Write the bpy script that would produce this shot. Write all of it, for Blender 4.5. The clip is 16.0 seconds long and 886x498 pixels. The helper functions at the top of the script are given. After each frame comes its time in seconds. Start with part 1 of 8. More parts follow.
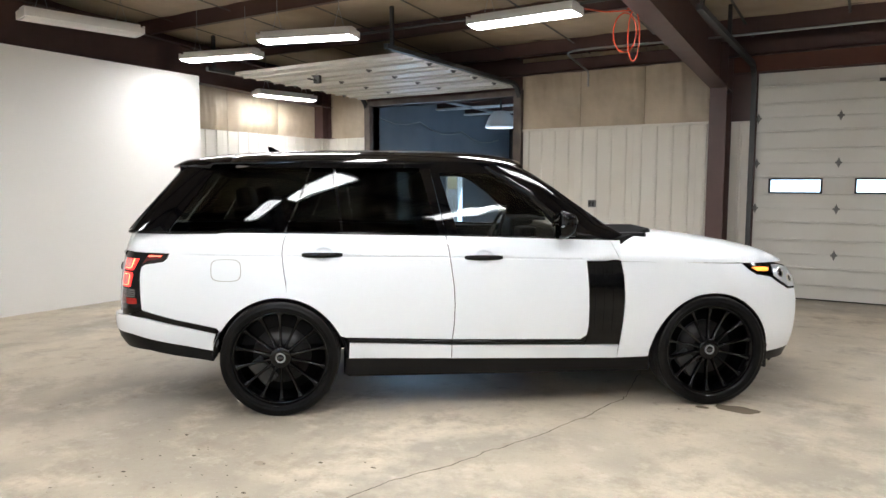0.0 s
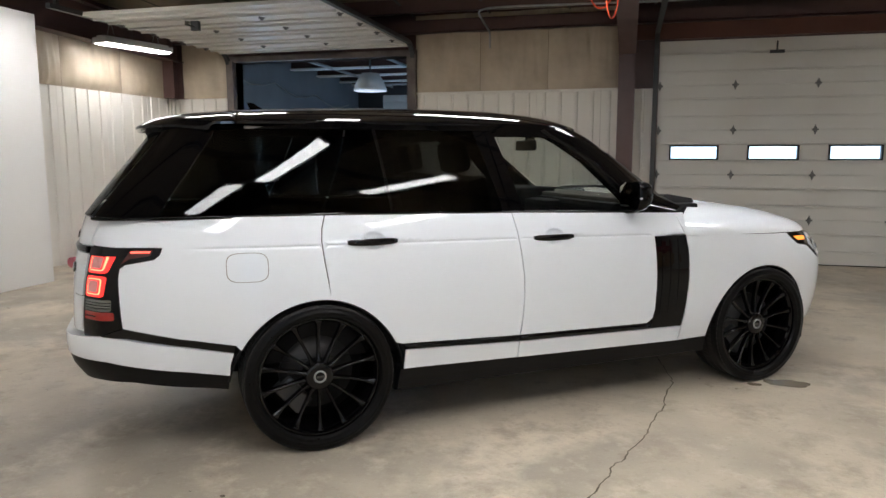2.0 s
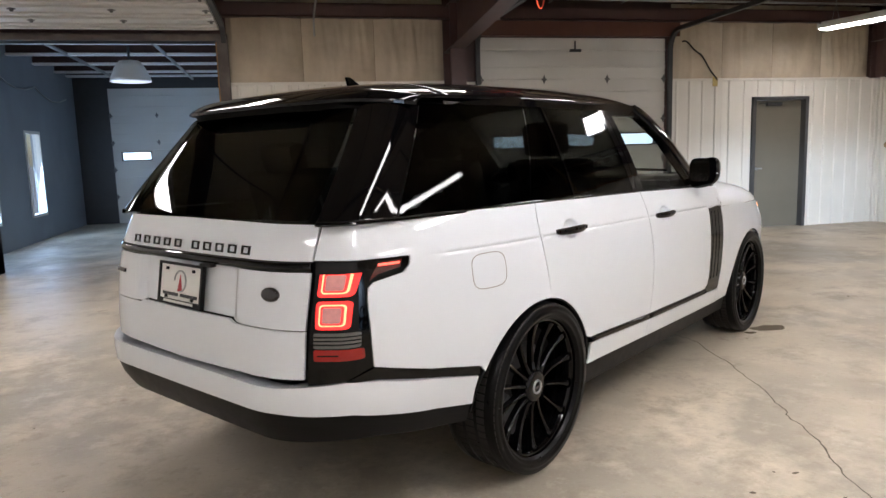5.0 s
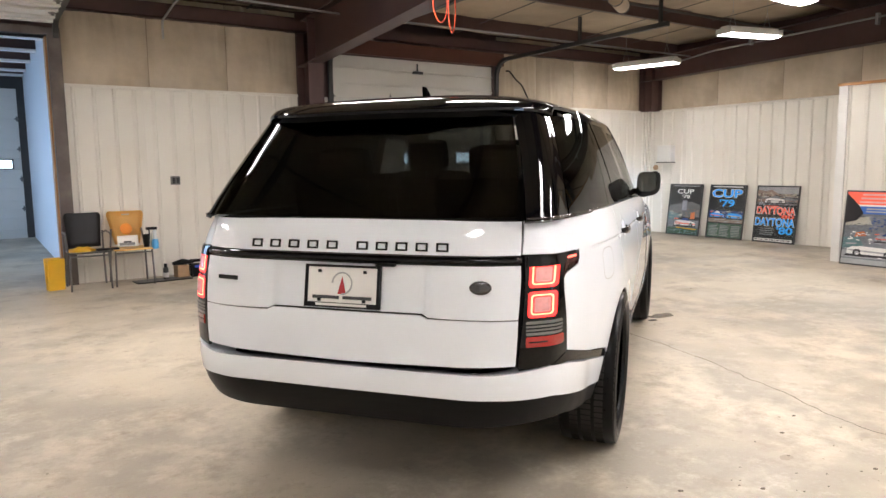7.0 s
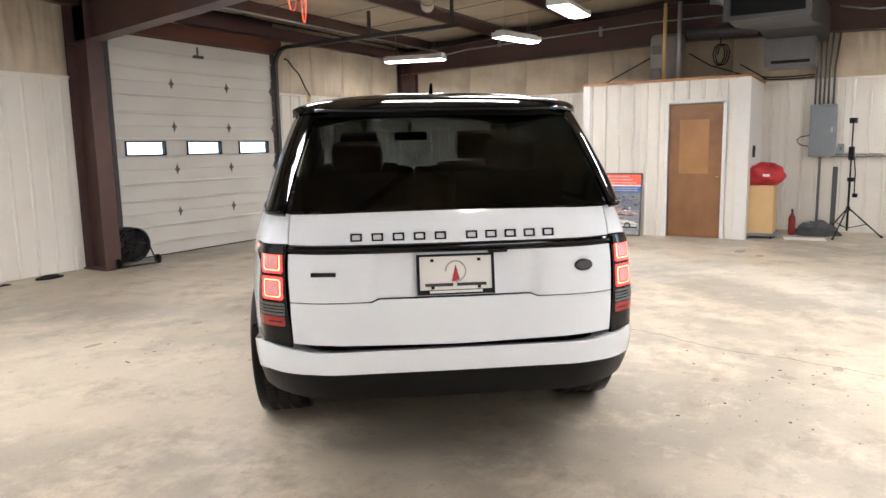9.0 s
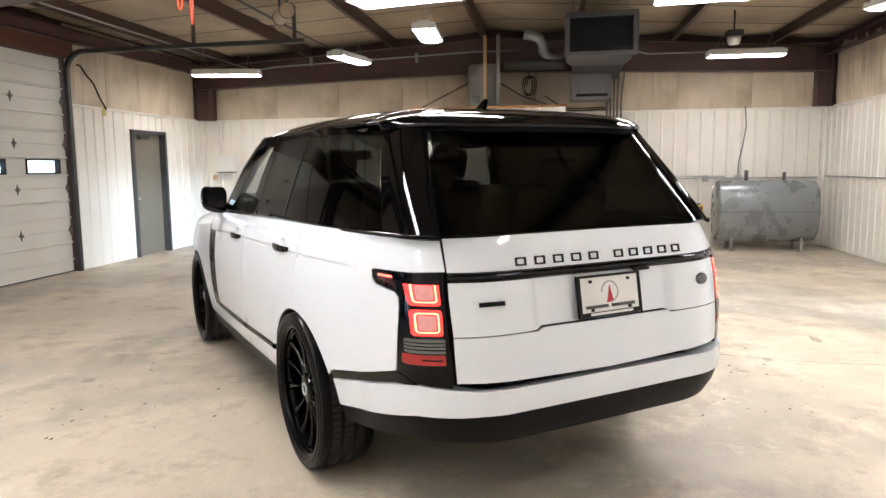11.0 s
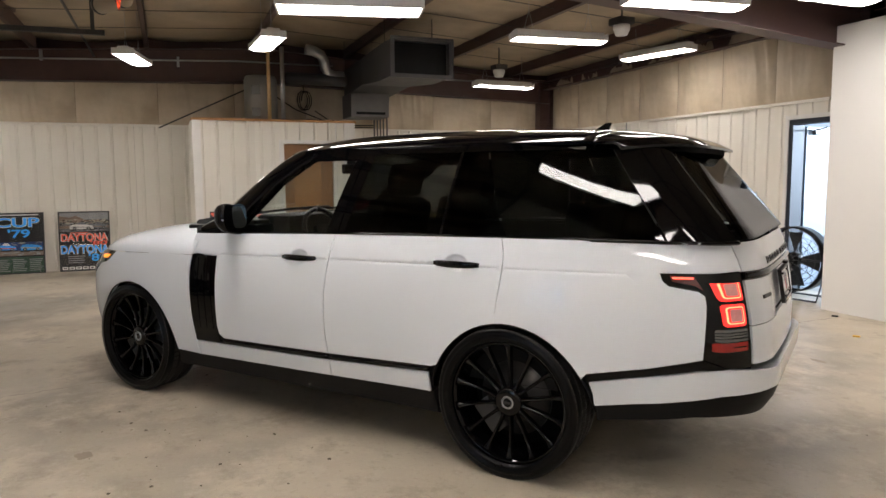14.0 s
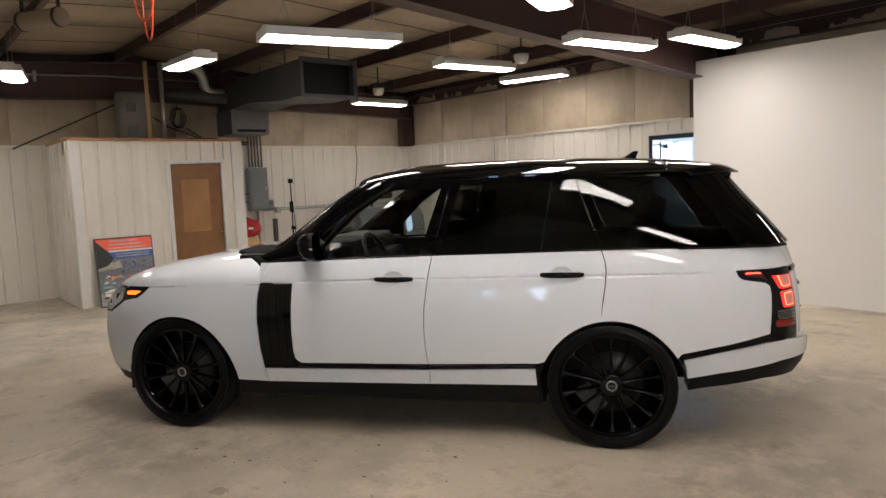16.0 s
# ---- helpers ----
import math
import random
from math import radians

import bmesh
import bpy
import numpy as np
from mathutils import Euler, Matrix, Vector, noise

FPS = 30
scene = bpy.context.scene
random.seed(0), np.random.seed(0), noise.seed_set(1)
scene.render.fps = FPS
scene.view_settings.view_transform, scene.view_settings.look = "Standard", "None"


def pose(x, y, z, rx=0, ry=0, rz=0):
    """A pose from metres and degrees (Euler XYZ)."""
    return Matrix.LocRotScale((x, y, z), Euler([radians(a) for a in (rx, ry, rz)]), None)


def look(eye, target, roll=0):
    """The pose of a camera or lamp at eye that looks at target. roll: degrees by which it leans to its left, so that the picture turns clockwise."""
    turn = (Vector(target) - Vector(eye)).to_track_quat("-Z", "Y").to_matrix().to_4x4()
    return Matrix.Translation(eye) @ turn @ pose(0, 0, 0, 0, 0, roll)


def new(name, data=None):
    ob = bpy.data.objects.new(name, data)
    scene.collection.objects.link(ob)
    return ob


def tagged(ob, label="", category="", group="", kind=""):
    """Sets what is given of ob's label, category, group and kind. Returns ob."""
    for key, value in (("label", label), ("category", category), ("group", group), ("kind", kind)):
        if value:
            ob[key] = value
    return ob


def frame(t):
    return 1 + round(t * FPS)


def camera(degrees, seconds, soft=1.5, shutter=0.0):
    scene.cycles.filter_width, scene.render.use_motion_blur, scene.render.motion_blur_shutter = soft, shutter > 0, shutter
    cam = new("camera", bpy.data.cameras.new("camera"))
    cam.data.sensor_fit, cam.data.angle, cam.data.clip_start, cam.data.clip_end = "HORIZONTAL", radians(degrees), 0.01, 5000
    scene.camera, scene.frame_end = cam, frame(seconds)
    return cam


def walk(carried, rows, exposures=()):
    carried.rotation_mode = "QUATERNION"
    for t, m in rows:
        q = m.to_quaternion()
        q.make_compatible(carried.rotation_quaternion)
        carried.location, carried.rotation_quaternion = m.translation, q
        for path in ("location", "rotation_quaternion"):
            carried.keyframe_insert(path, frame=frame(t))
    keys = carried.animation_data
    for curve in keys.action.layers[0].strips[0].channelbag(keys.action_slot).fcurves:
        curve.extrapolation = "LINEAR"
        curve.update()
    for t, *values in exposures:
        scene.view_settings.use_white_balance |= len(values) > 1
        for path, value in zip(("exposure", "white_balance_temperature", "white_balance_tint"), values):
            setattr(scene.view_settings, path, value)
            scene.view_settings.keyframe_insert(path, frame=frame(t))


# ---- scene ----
cam = camera(65.1, 16.0)
PATH = [
    (0, (3.806, -3.978, 1.498), (2.759, -2.284, 1.319), 0.2),
    (0.5, (3.344, -4.002, 1.509), (2.445, -2.227, 1.307), 0.8),
    (1, (2.875, -3.996, 1.504), (2.114, -2.163, 1.252), 0.4),
    (1.5, (2.44, -3.956, 1.495), (1.81, -2.075, 1.24), 0.3),
    (2, (2.033, -3.866, 1.489), (1.525, -1.951, 1.221), -0.0),
    (2.5, (1.663, -3.754, 1.486), (1.288, -1.809, 1.21), -0.1),
    (3, (1.241, -3.71, 1.481), (1.013, -1.738, 1.233), -0.8),
    (3.5, (0.82, -3.695, 1.453), (0.743, -1.714, 1.193), -0.9),
    (4, (0.396, -3.67, 1.441), (0.477, -1.692, 1.157), -1.5),
    (6.5, (-1.707, -3.262, 1.413), (-0.753, -1.52, 1.175), -0.8),
    (7, (-2.062, -3.124, 1.406), (-0.958, -1.474, 1.165), -0.7),
    (7.5, (-2.413, -2.934, 1.414), (-1.157, -1.396, 1.179), -1.5),
    (8, (-2.804, -2.717, 1.434), (-1.391, -1.325, 1.179), -1.7),
    (8.5, (-3.13, -2.432, 1.445), (-1.558, -1.227, 1.167), -1.2),
    (9, (-3.359, -2.097, 1.458), (-1.663, -1.078, 1.169), -1.1),
    (9.5, (-3.569, -1.752, 1.479), (-1.753, -0.958, 1.213), -0.6),
    (12, (-3.746, 0.505, 1.438), (-1.761, 0.512, 1.196), -1.2),
    (12.5, (-3.747, 0.954, 1.434), (-1.771, 0.759, 1.193), -1.1),
    (13, (-3.697, 1.404, 1.437), (-1.751, 1.002, 1.206), -0.3),
    (13.5, (-3.645, 1.844, 1.469), (-1.737, 1.28, 1.26), -0.2),
    (14, (-3.552, 2.268, 1.486), (-1.703, 1.536, 1.283), -0.4),
    (14.5, (-3.483, 2.745, 1.517), (-1.688, 1.887, 1.31), -0.7),
    (15, (-3.369, 3.221, 1.567), (-1.651, 2.22, 1.35), -0.5),
    (15.5, (-3.253, 3.654, 1.615), (-1.606, 2.542, 1.392), -2.3),
    (16, (-3.086, 4.071, 1.644), (-1.544, 2.812, 1.447), -2.2),
]
EXPOSURES = [(0.0, 0.29, 6020, 10), (0.5, 0.18, 6030, 10), (1.0, 0.03, 6050, 10), (2.0, -0.30, 6080, 11), (3.5, -0.28, 6180, 13), (4.2, -0.29, 6220, 14), (6.5, 0.52, 6300, 16), (7.0, 0.53, 6350, 15), (8.0, 0.51, 6250, 14), (9.5, 0.72, 6050, 14), (12.0, 0.44, 6350, 13), (12.5, 0.12, 6400, 13), (13.0, -0.07, 6550, 14), (14.0, -0.25, 6600, 14), (15.0, -0.50, 6750, 15), (16.0, -0.40, 6700, 15)]
walk(cam, [(t, look(eye, target, roll)) for t, eye, target, roll in PATH], EXPOSURES)

# ---- world, sun and daylight ----
world = bpy.data.worlds.new("world")
scene.world = world
world.use_nodes = True
wn, wl = world.node_tree.nodes, world.node_tree.links
sky = wn.new("ShaderNodeTexSky")
sky.sky_type, sky.sun_disc = "NISHITA", False
sky.sun_elevation, sky.sun_rotation = radians(32), radians(250)
wn["Background"].inputs["Strength"].default_value = 0.12
wl.new(sky.outputs[0], wn["Background"].inputs["Color"])
sun_data = bpy.data.lights.new("sun", "SUN")
sun_data.energy, sun_data.angle, sun_data.color = 2.5, radians(0.5), (1.0, 0.95, 0.86)
sun = new("sun", sun_data)
sun.matrix_world = look((-12, 5, 11), (0, 0, 0))

LAMP = 46.0      # strength of the fluorescent diffusers
LAMP_COLOUR = (1.0, 0.955, 0.90)


def daylight(name, where, target, sx, sy, power, colour=(0.72, 0.86, 1.0)):
    d = bpy.data.lights.new(name, "AREA")
    d.shape, d.size, d.size_y, d.energy, d.color = "RECTANGLE", sx, sy, power, colour
    ob = new(name, d)
    ob.matrix_world = look(where, target)
    return ob


# ---- materials ----
def material(name, base, rough=0.5, metal=0.0, vary=0.12, scale=3.0, bump=0.0, bump_scale=60.0, coat=0.0,
             second=None, second_scale=0.7, second_amount=0.0, emit=None, strength=0.0, per_object=0.0, spec=0.5):
    m = bpy.data.materials.new(name)
    m.use_nodes = True
    n, l = m.node_tree.nodes, m.node_tree.links
    b = n["Principled BSDF"]
    b.inputs["Roughness"].default_value, b.inputs["Metallic"].default_value = rough, metal
    b.inputs["Coat Weight"].default_value, b.inputs["Coat Roughness"].default_value = coat, 0.03
    b.inputs["Specular IOR Level"].default_value = spec
    b.inputs["Base Color"].default_value = (*base, 1)
    if emit:
        b.inputs["Emission Color"].default_value, b.inputs["Emission Strength"].default_value = (*emit, 1), strength
    co = n.new("ShaderNodeTexCoord")
    last = None
    if vary or second or per_object:
        rgb = n.new("ShaderNodeRGB")
        rgb.outputs[0].default_value = (*base, 1)
        last = rgb.outputs[0]
    if second:
        t = n.new("ShaderNodeTexNoise")
        t.inputs["Scale"].default_value, t.inputs["Detail"].default_value = second_scale, 5
        l.new(co.outputs["Object"], t.inputs["Vector"])
        r = n.new("ShaderNodeMapRange")
        r.inputs["From Min"].default_value, r.inputs["From Max"].default_value = 0.45, 0.7
        r.inputs["To Max"].default_value = second_amount
        l.new(t.outputs["Fac"], r.inputs["Value"])
        mix = n.new("ShaderNodeMix")
        mix.data_type = "RGBA"
        mix.inputs["B"].default_value = (*second, 1)
        l.new(r.outputs[0], mix.inputs["Factor"])
        l.new(last, mix.inputs["A"])
        last = mix.outputs["Result"]
    if vary:
        t = n.new("ShaderNodeTexNoise")
        t.inputs["Scale"].default_value, t.inputs["Detail"].default_value, t.inputs["Roughness"].default_value = scale, 6, 0.6
        l.new(co.outputs["Object"], t.inputs["Vector"])
        r = n.new("ShaderNodeMapRange")
        r.inputs["To Min"].default_value, r.inputs["To Max"].default_value = 1 - vary, 1 + vary
        l.new(t.outputs["Fac"], r.inputs["Value"])
        mul = n.new("ShaderNodeVectorMath")
        mul.operation = "SCALE"
        l.new(last, mul.inputs[0])
        l.new(r.outputs[0], mul.inputs["Scale"])
        last = mul.outputs[0]
        rr = n.new("ShaderNodeMapRange")
        rr.inputs["To Min"].default_value, rr.inputs["To Max"].default_value = max(rough - 0.08, 0.02), min(rough + 0.08, 1)
        if rough > 0.15:
            l.new(t.outputs["Fac"], rr.inputs["Value"])
            l.new(rr.outputs[0], b.inputs["Roughness"])
    if per_object:
        oi = n.new("ShaderNodeObjectInfo")
        r = n.new("ShaderNodeMapRange")
        r.inputs["To Min"].default_value, r.inputs["To Max"].default_value = 1 - per_object, 1 + per_object
        l.new(oi.outputs["Random"], r.inputs["Value"])
        mul = n.new("ShaderNodeVectorMath")
        mul.operation = "SCALE"
        l.new(last, mul.inputs[0])
        l.new(r.outputs[0], mul.inputs["Scale"])
        last = mul.outputs[0]
    if last:
        l.new(last, b.inputs["Base Color"])
    if bump:
        t = n.new("ShaderNodeTexNoise")
        t.inputs["Scale"].default_value, t.inputs["Detail"].default_value = bump_scale, 4
        l.new(co.outputs["Object"], t.inputs["Vector"])
        bp = n.new("ShaderNodeBump")
        bp.inputs["Strength"].default_value, bp.inputs["Distance"].default_value = bump, 0.01
        l.new(t.outputs["Fac"], bp.inputs["Height"])
        l.new(bp.outputs[0], b.inputs["Normal"])
    return m


def glass(name, tint, gloss_rough=0.0):
    """A thin pane: clear or tinted see-through, with Fresnel gloss."""
    m = bpy.data.materials.new(name)
    m.use_nodes = True
    n, l = m.node_tree.nodes, m.node_tree.links
    n.remove(n["Principled BSDF"])
    tr, gl, mx, lw = n.new("ShaderNodeBsdfTransparent"), n.new("ShaderNodeBsdfGlossy"), n.new("ShaderNodeMixShader"), n.new("ShaderNodeLayerWeight")
    po, fr = n.new("ShaderNodeMath"), n.new("ShaderNodeMapRange")
    tr.inputs["Color"].default_value = (*tint, 1)
    gl.inputs["Roughness"].default_value = gloss_rough
    lw.inputs["Blend"].default_value = 0.5
    po.operation = "POWER"
    po.inputs[1].default_value = 5.0
    fr.inputs["To Min"].default_value, fr.inputs["To Max"].default_value = 0.025, 0.6
    l.new(lw.outputs["Facing"], po.inputs[0])
    l.new(po.outputs[0], fr.inputs["Value"])
    l.new(fr.outputs[0], mx.inputs[0])
    l.new(tr.outputs[0], mx.inputs[1])
    l.new(gl.outputs[0], mx.inputs[2])
    l.new(mx.outputs[0], n["Material Output"].inputs["Surface"])
    return m


def concrete(name):
    m = material(name, (0.40, 0.36, 0.30), 0.5, vary=0.0, spec=0.4)
    n, l = m.node_tree.nodes, m.node_tree.links
    b = n["Principled BSDF"]
    co = n.new("ShaderNodeTexCoord")

    def noise_fac(scale, detail, rough, lo, hi, out_lo, out_hi):
        t = n.new("ShaderNodeTexNoise")
        t.inputs["Scale"].default_value, t.inputs["Detail"].default_value, t.inputs["Roughness"].default_value = scale, detail, rough
        l.new(co.outputs["Object"], t.inputs["Vector"])
        r = n.new("ShaderNodeMapRange")
        for key, v in (("From Min", lo), ("From Max", hi), ("To Min", out_lo), ("To Max", out_hi)):
            r.inputs[key].default_value = v
        l.new(t.outputs["Fac"], r.inputs["Value"])
        return r.outputs[0]

    def blend(a, colour, fac):
        mix = n.new("ShaderNodeMix")
        mix.data_type = "RGBA"
        mix.inputs["B"].default_value = (*colour, 1)
        l.new(fac, mix.inputs["Factor"])
        l.new(a, mix.inputs["A"])
        return mix.outputs["Result"]

    rgb = n.new("ShaderNodeRGB")
    rgb.outputs[0].default_value = (0.47, 0.41, 0.315, 1)
    c = rgb.outputs[0]
    c = blend(c, (0.30, 0.265, 0.21), noise_fac(0.38, 4, 0.6, 0.46, 0.58, 0, 0.9))
    c = blend(c, (0.58, 0.505, 0.39), noise_fac(0.9, 7, 0.68, 0.50, 0.64, 0, 0.85))
    c = blend(c, (0.25, 0.205, 0.15), noise_fac(1.9, 8, 0.72, 0.52, 0.66, 0, 0.7))
    c = blend(c, (0.56, 0.50, 0.41), noise_fac(4.2, 6, 0.7, 0.56, 0.68, 0, 0.5))
    c = blend(c, (0.17, 0.125, 0.08), noise_fac(5.5, 5, 0.6, 0.63, 0.74, 0, 0.5))
    c = blend(c, (0.22, 0.18, 0.13), noise_fac(26.0, 6, 0.75, 0.56, 0.76, 0, 0.62))
    c = blend(c, (0.58, 0.52, 0.43), noise_fac(45.0, 5, 0.7, 0.56, 0.8, 0, 0.4))
    l.new(c, b.inputs["Base Color"])
    l.new(noise_fac(1.1, 6, 0.65, 0.35, 0.7, 0.34, 0.62), b.inputs["Roughness"])
    t = n.new("ShaderNodeTexNoise")
    t.inputs["Scale"].default_value, t.inputs["Detail"].default_value = 24, 8
    l.new(co.outputs["Object"], t.inputs["Vector"])
    bp = n.new("ShaderNodeBump")
    bp.inputs["Strength"].default_value, bp.inputs["Distance"].default_value = 0.12, 0.01
    l.new(t.outputs["Fac"], bp.inputs["Height"])
    l.new(bp.outputs[0], b.inputs["Normal"])
    return m


CONCRETE = concrete("concrete")
LINER = material("liner_steel", (0.74, 0.71, 0.64), 0.42, vary=0.05, scale=2.0, second=(0.62, 0.57, 0.48), second_scale=0.8, second_amount=0.4, per_object=0.03)
INSUL = material("insulation_vinyl", (0.53, 0.447, 0.33), 0.5, vary=0.2, scale=3.2, second=(0.33, 0.26, 0.175), second_scale=1.4, second_amount=0.75, bump=0.5, bump_scale=6)
ROOFING = material("roof_insulation", (0.45, 0.365, 0.26), 0.65, vary=0.25, scale=2.5, second=(0.20, 0.152, 0.10), second_scale=0.6, second_amount=0.7, bump=0.3, bump_scale=7)
PRIMER = material("oxide_primer", (0.075, 0.040, 0.036), 0.45, vary=0.3, scale=6, second=(0.10, 0.052, 0.042), second_amount=0.7)
STEEL = material("galvanised", (0.42, 0.43, 0.43), 0.38, 0.85, vary=0.15, scale=9)
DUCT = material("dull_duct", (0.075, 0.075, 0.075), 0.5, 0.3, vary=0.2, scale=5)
DUCTGREY = material("dark_duct_sheet", (0.055, 0.055, 0.055), 0.5, 0.35, vary=0.2, scale=5)
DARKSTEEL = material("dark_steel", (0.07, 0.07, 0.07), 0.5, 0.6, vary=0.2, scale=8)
DULLSTEEL = material("dull_zinc", (0.16, 0.155, 0.15), 0.5, 0.5, vary=0.2, scale=9)
WHITEWALL = material("white_drywall", (0.74, 0.73, 0.705), 0.6, vary=0.03, scale=1.2, bump=0.04, bump_scale=90)
DOORSKIN = material("white_door_skin", (0.66, 0.645, 0.60), 0.40, vary=0.05, scale=3, second=(0.55, 0.52, 0.46), second_scale=1.5, second_amount=0.4, per_object=0.02)
BLACKTRIM = material("black_trim", (0.0045, 0.0045, 0.005), 0.45, vary=0.2, scale=20, spec=0.2)
RUBBER = material("tyre_rubber", (0.0028, 0.0028, 0.003), 0.3, vary=0.2, scale=30, spec=0.16)
# tread coloured paler than the sidewall rubber to look lit
TREAD = material("lit_tread_rubber", (0.030, 0.028, 0.026), 0.7, vary=0.3, scale=40, spec=0.2)
GLOSSBLACK = material("gloss_black", (0.002, 0.002, 0.0023), 0.04, vary=0.0, spec=0.28)
PAINT = material("white_pearl_paint", (0.78, 0.82, 0.862), 0.45, vary=0.012, scale=140, coat=1.0, spec=0.12)
PAINT.node_tree.nodes["Principled BSDF"].inputs["Coat Roughness"].default_value = 0.008
GAPBLACK = material("gap_black", (0.008, 0.008, 0.008), 0.8, vary=0.0, spec=0.1)
CHROME = material("chrome", (0.75, 0.75, 0.76), 0.1, 1.0, vary=0.0)
DARKCHROME = material("dark_chrome", (0.10, 0.10, 0.105), 0.18, 0.9, vary=0.0)
PRIVACY = glass("privacy_glass", (0.28, 0.29, 0.285))
SIDEGLASS = glass("clear_tint_glass", (0.90, 0.92, 0.91))
MIRROR = material("door_mirror_glass", (0.60, 0.61, 0.61), 0.02, 1.0, vary=0.0)
PANE = glass("window_glass", (0.92, 0.95, 0.97))
LEATHER = material("black_leather", (0.009, 0.0088, 0.009), 0.36, spec=0.4, vary=0.15, scale=30, bump=0.1, bump_scale=200)
CABINBLACK = material("dark_interior", (0.006, 0.006, 0.0065), 0.6, vary=0.15, scale=20, spec=0.15)
HEADLINER = material("pale_headliner", (0.10, 0.095, 0.085), 0.9, vary=0.08, scale=30)
REDLENS = material("red_lens", (0.30, 0.012, 0.008), 0.15, vary=0.0, coat=0.6)
REDGLOW = material("red_glow", (0.5, 0.02, 0.01), 0.3, vary=0.0, emit=(1.0, 0.03, 0.025), strength=1.9)
CORE = material("light_guide", (0.6, 0.2, 0.05), 0.3, vary=0.0, emit=(1.0, 0.33, 0.16), strength=2.6)
REDLINE = material("red_light_line", (0.5, 0.05, 0.03), 0.3, vary=0.0, emit=(1.0, 0.11, 0.07), strength=3.4)
PINKLENS = material("pink_lens", (0.48, 0.26, 0.25), 0.22, vary=0.3, scale=60, coat=0.6, emit=(1.0, 0.30, 0.26), strength=0.22)
DARKRED = material("dark_red_lens", (0.07, 0.008, 0.006), 0.15, vary=0.0, coat=0.6)
SMOKE = material("smoked_lens", (0.10, 0.095, 0.09), 0.15, vary=0.1, coat=0.8)
AMBER = material("amber_glow", (0.8, 0.26, 0.02), 0.3, vary=0.0, emit=(1.0, 0.32, 0.03), strength=1.5)
LAMPLENS = material("headlamp_lens", (0.55, 0.58, 0.62), 0.10, 0.35, vary=0.3, scale=40, coat=1.0)
DEADTUBE = material("unlit_diffuser", (0.62, 0.61, 0.58), 0.4, vary=0.05, scale=6)
# weaker diffuser, turned down to balance the brightness of nearby walls
DIMTUBE = material("dimmed_diffuser", (0.85, 0.85, 0.83), 0.4, vary=0.0, emit=LAMP_COLOUR, strength=0.72 * LAMP)
TUBE = material("lamp_diffuser", (0.9, 0.9, 0.9), 0.4, vary=0.0, emit=LAMP_COLOUR, strength=LAMP)
FIXTURE = material("white_enamel", (0.72, 0.71, 0.68), 0.35, vary=0.06, scale=8)
WOOD = material("brown_door_wood", (0.23, 0.105, 0.035), 0.42, vary=0.22, scale=5, second=(0.15, 0.06, 0.02), second_scale=2.0, second_amount=0.6)
PALEWOOD = material("paler_door_wood", (0.37, 0.18, 0.058), 0.4, vary=0.2, scale=6, second=(0.20, 0.085, 0.028), second_scale=3.0, second_amount=0.6)
PINE = material("raw_pine", (0.40, 0.20, 0.075), 0.6, vary=0.2, scale=9)
PLY = material("plywood", (0.60, 0.41, 0.19), 0.55, vary=0.12, scale=4)
EGREY = material("electrical_grey", (0.20, 0.22, 0.235), 0.45, 0.2, vary=0.08, scale=5)
REDCLOTH = material("red_nylon", (0.42, 0.02, 0.025), 0.6, vary=0.2, scale=14, bump=0.4, bump_scale=30)
YELLOW = material("yellow_plastic", (0.75, 0.42, 0.02), 0.4, vary=0.08, scale=10)
ORANGE = material("orange_plastic", (0.86, 0.50, 0.13), 0.35, vary=0.06, scale=10)
ORANGEHOSE = material("orange_hose", (0.85, 0.09, 0.03), 0.35, vary=0.1, scale=10)
BLUEPLASTIC = material("blue_plastic", (0.06, 0.25, 0.55), 0.4, vary=0.08, scale=10)
CARD = material("cardboard", (0.42, 0.28, 0.16), 0.75, vary=0.12, scale=12)
PINKPAPER = material("pink_plastic", (0.55, 0.16, 0.20), 0.5, vary=0.1, scale=12)
PAPER = material("white_paper", (0.78, 0.77, 0.74), 0.7, vary=0.04, scale=8)
OIL = material("wet_patch", (0.17, 0.14, 0.10), 0.16, vary=0.2, scale=6)
CRACK = material("crack_dirt", (0.10, 0.08, 0.055), 0.9, vary=0.3, scale=25)
BRONZE = material("bronze_door_frame", (0.030, 0.036, 0.046), 0.5, 0.0, vary=0.1, scale=10, spec=0.2)
OLIVEPAINT = material("olive_door_paint", (0.16, 0.145, 0.11), 0.5, vary=0.12, scale=4)
# darker copy of the blue wall; the west wall's shade is in its colour
SHADED_BLUEWALL = material("shaded_blue_wall", (0.23, 0.26, 0.29), 0.6, vary=0.10, scale=2, second=(0.16, 0.18, 0.20), second_scale=0.8, second_amount=0.6)
BLUEWALL = material("pale_blue_wall", (0.60, 0.66, 0.72), 0.55, vary=0.05, scale=2)


# ---- shaping helpers ----
def part(name, bm, mat, parent=None, label="", smooth=False, m=None):
    me = bpy.data.meshes.new(name)
    if m is not None:
        bmesh.ops.transform(bm, matrix=m, verts=bm.verts)
    if smooth:
        for fc in bm.faces:
            fc.smooth = True
    bm.to_mesh(me)
    bm.free()
    me.materials.append(mat)
    ob = new(name, me)
    ob.parent = parent
    if label:
        ob["label"] = label
    return ob


def thing(name, label, category, m=None, group="", kind=""):
    ob = new(name)
    ob.empty_display_size = 0.1
    if m is not None:
        ob.matrix_world = m
    return tagged(ob, label, category, group, kind)


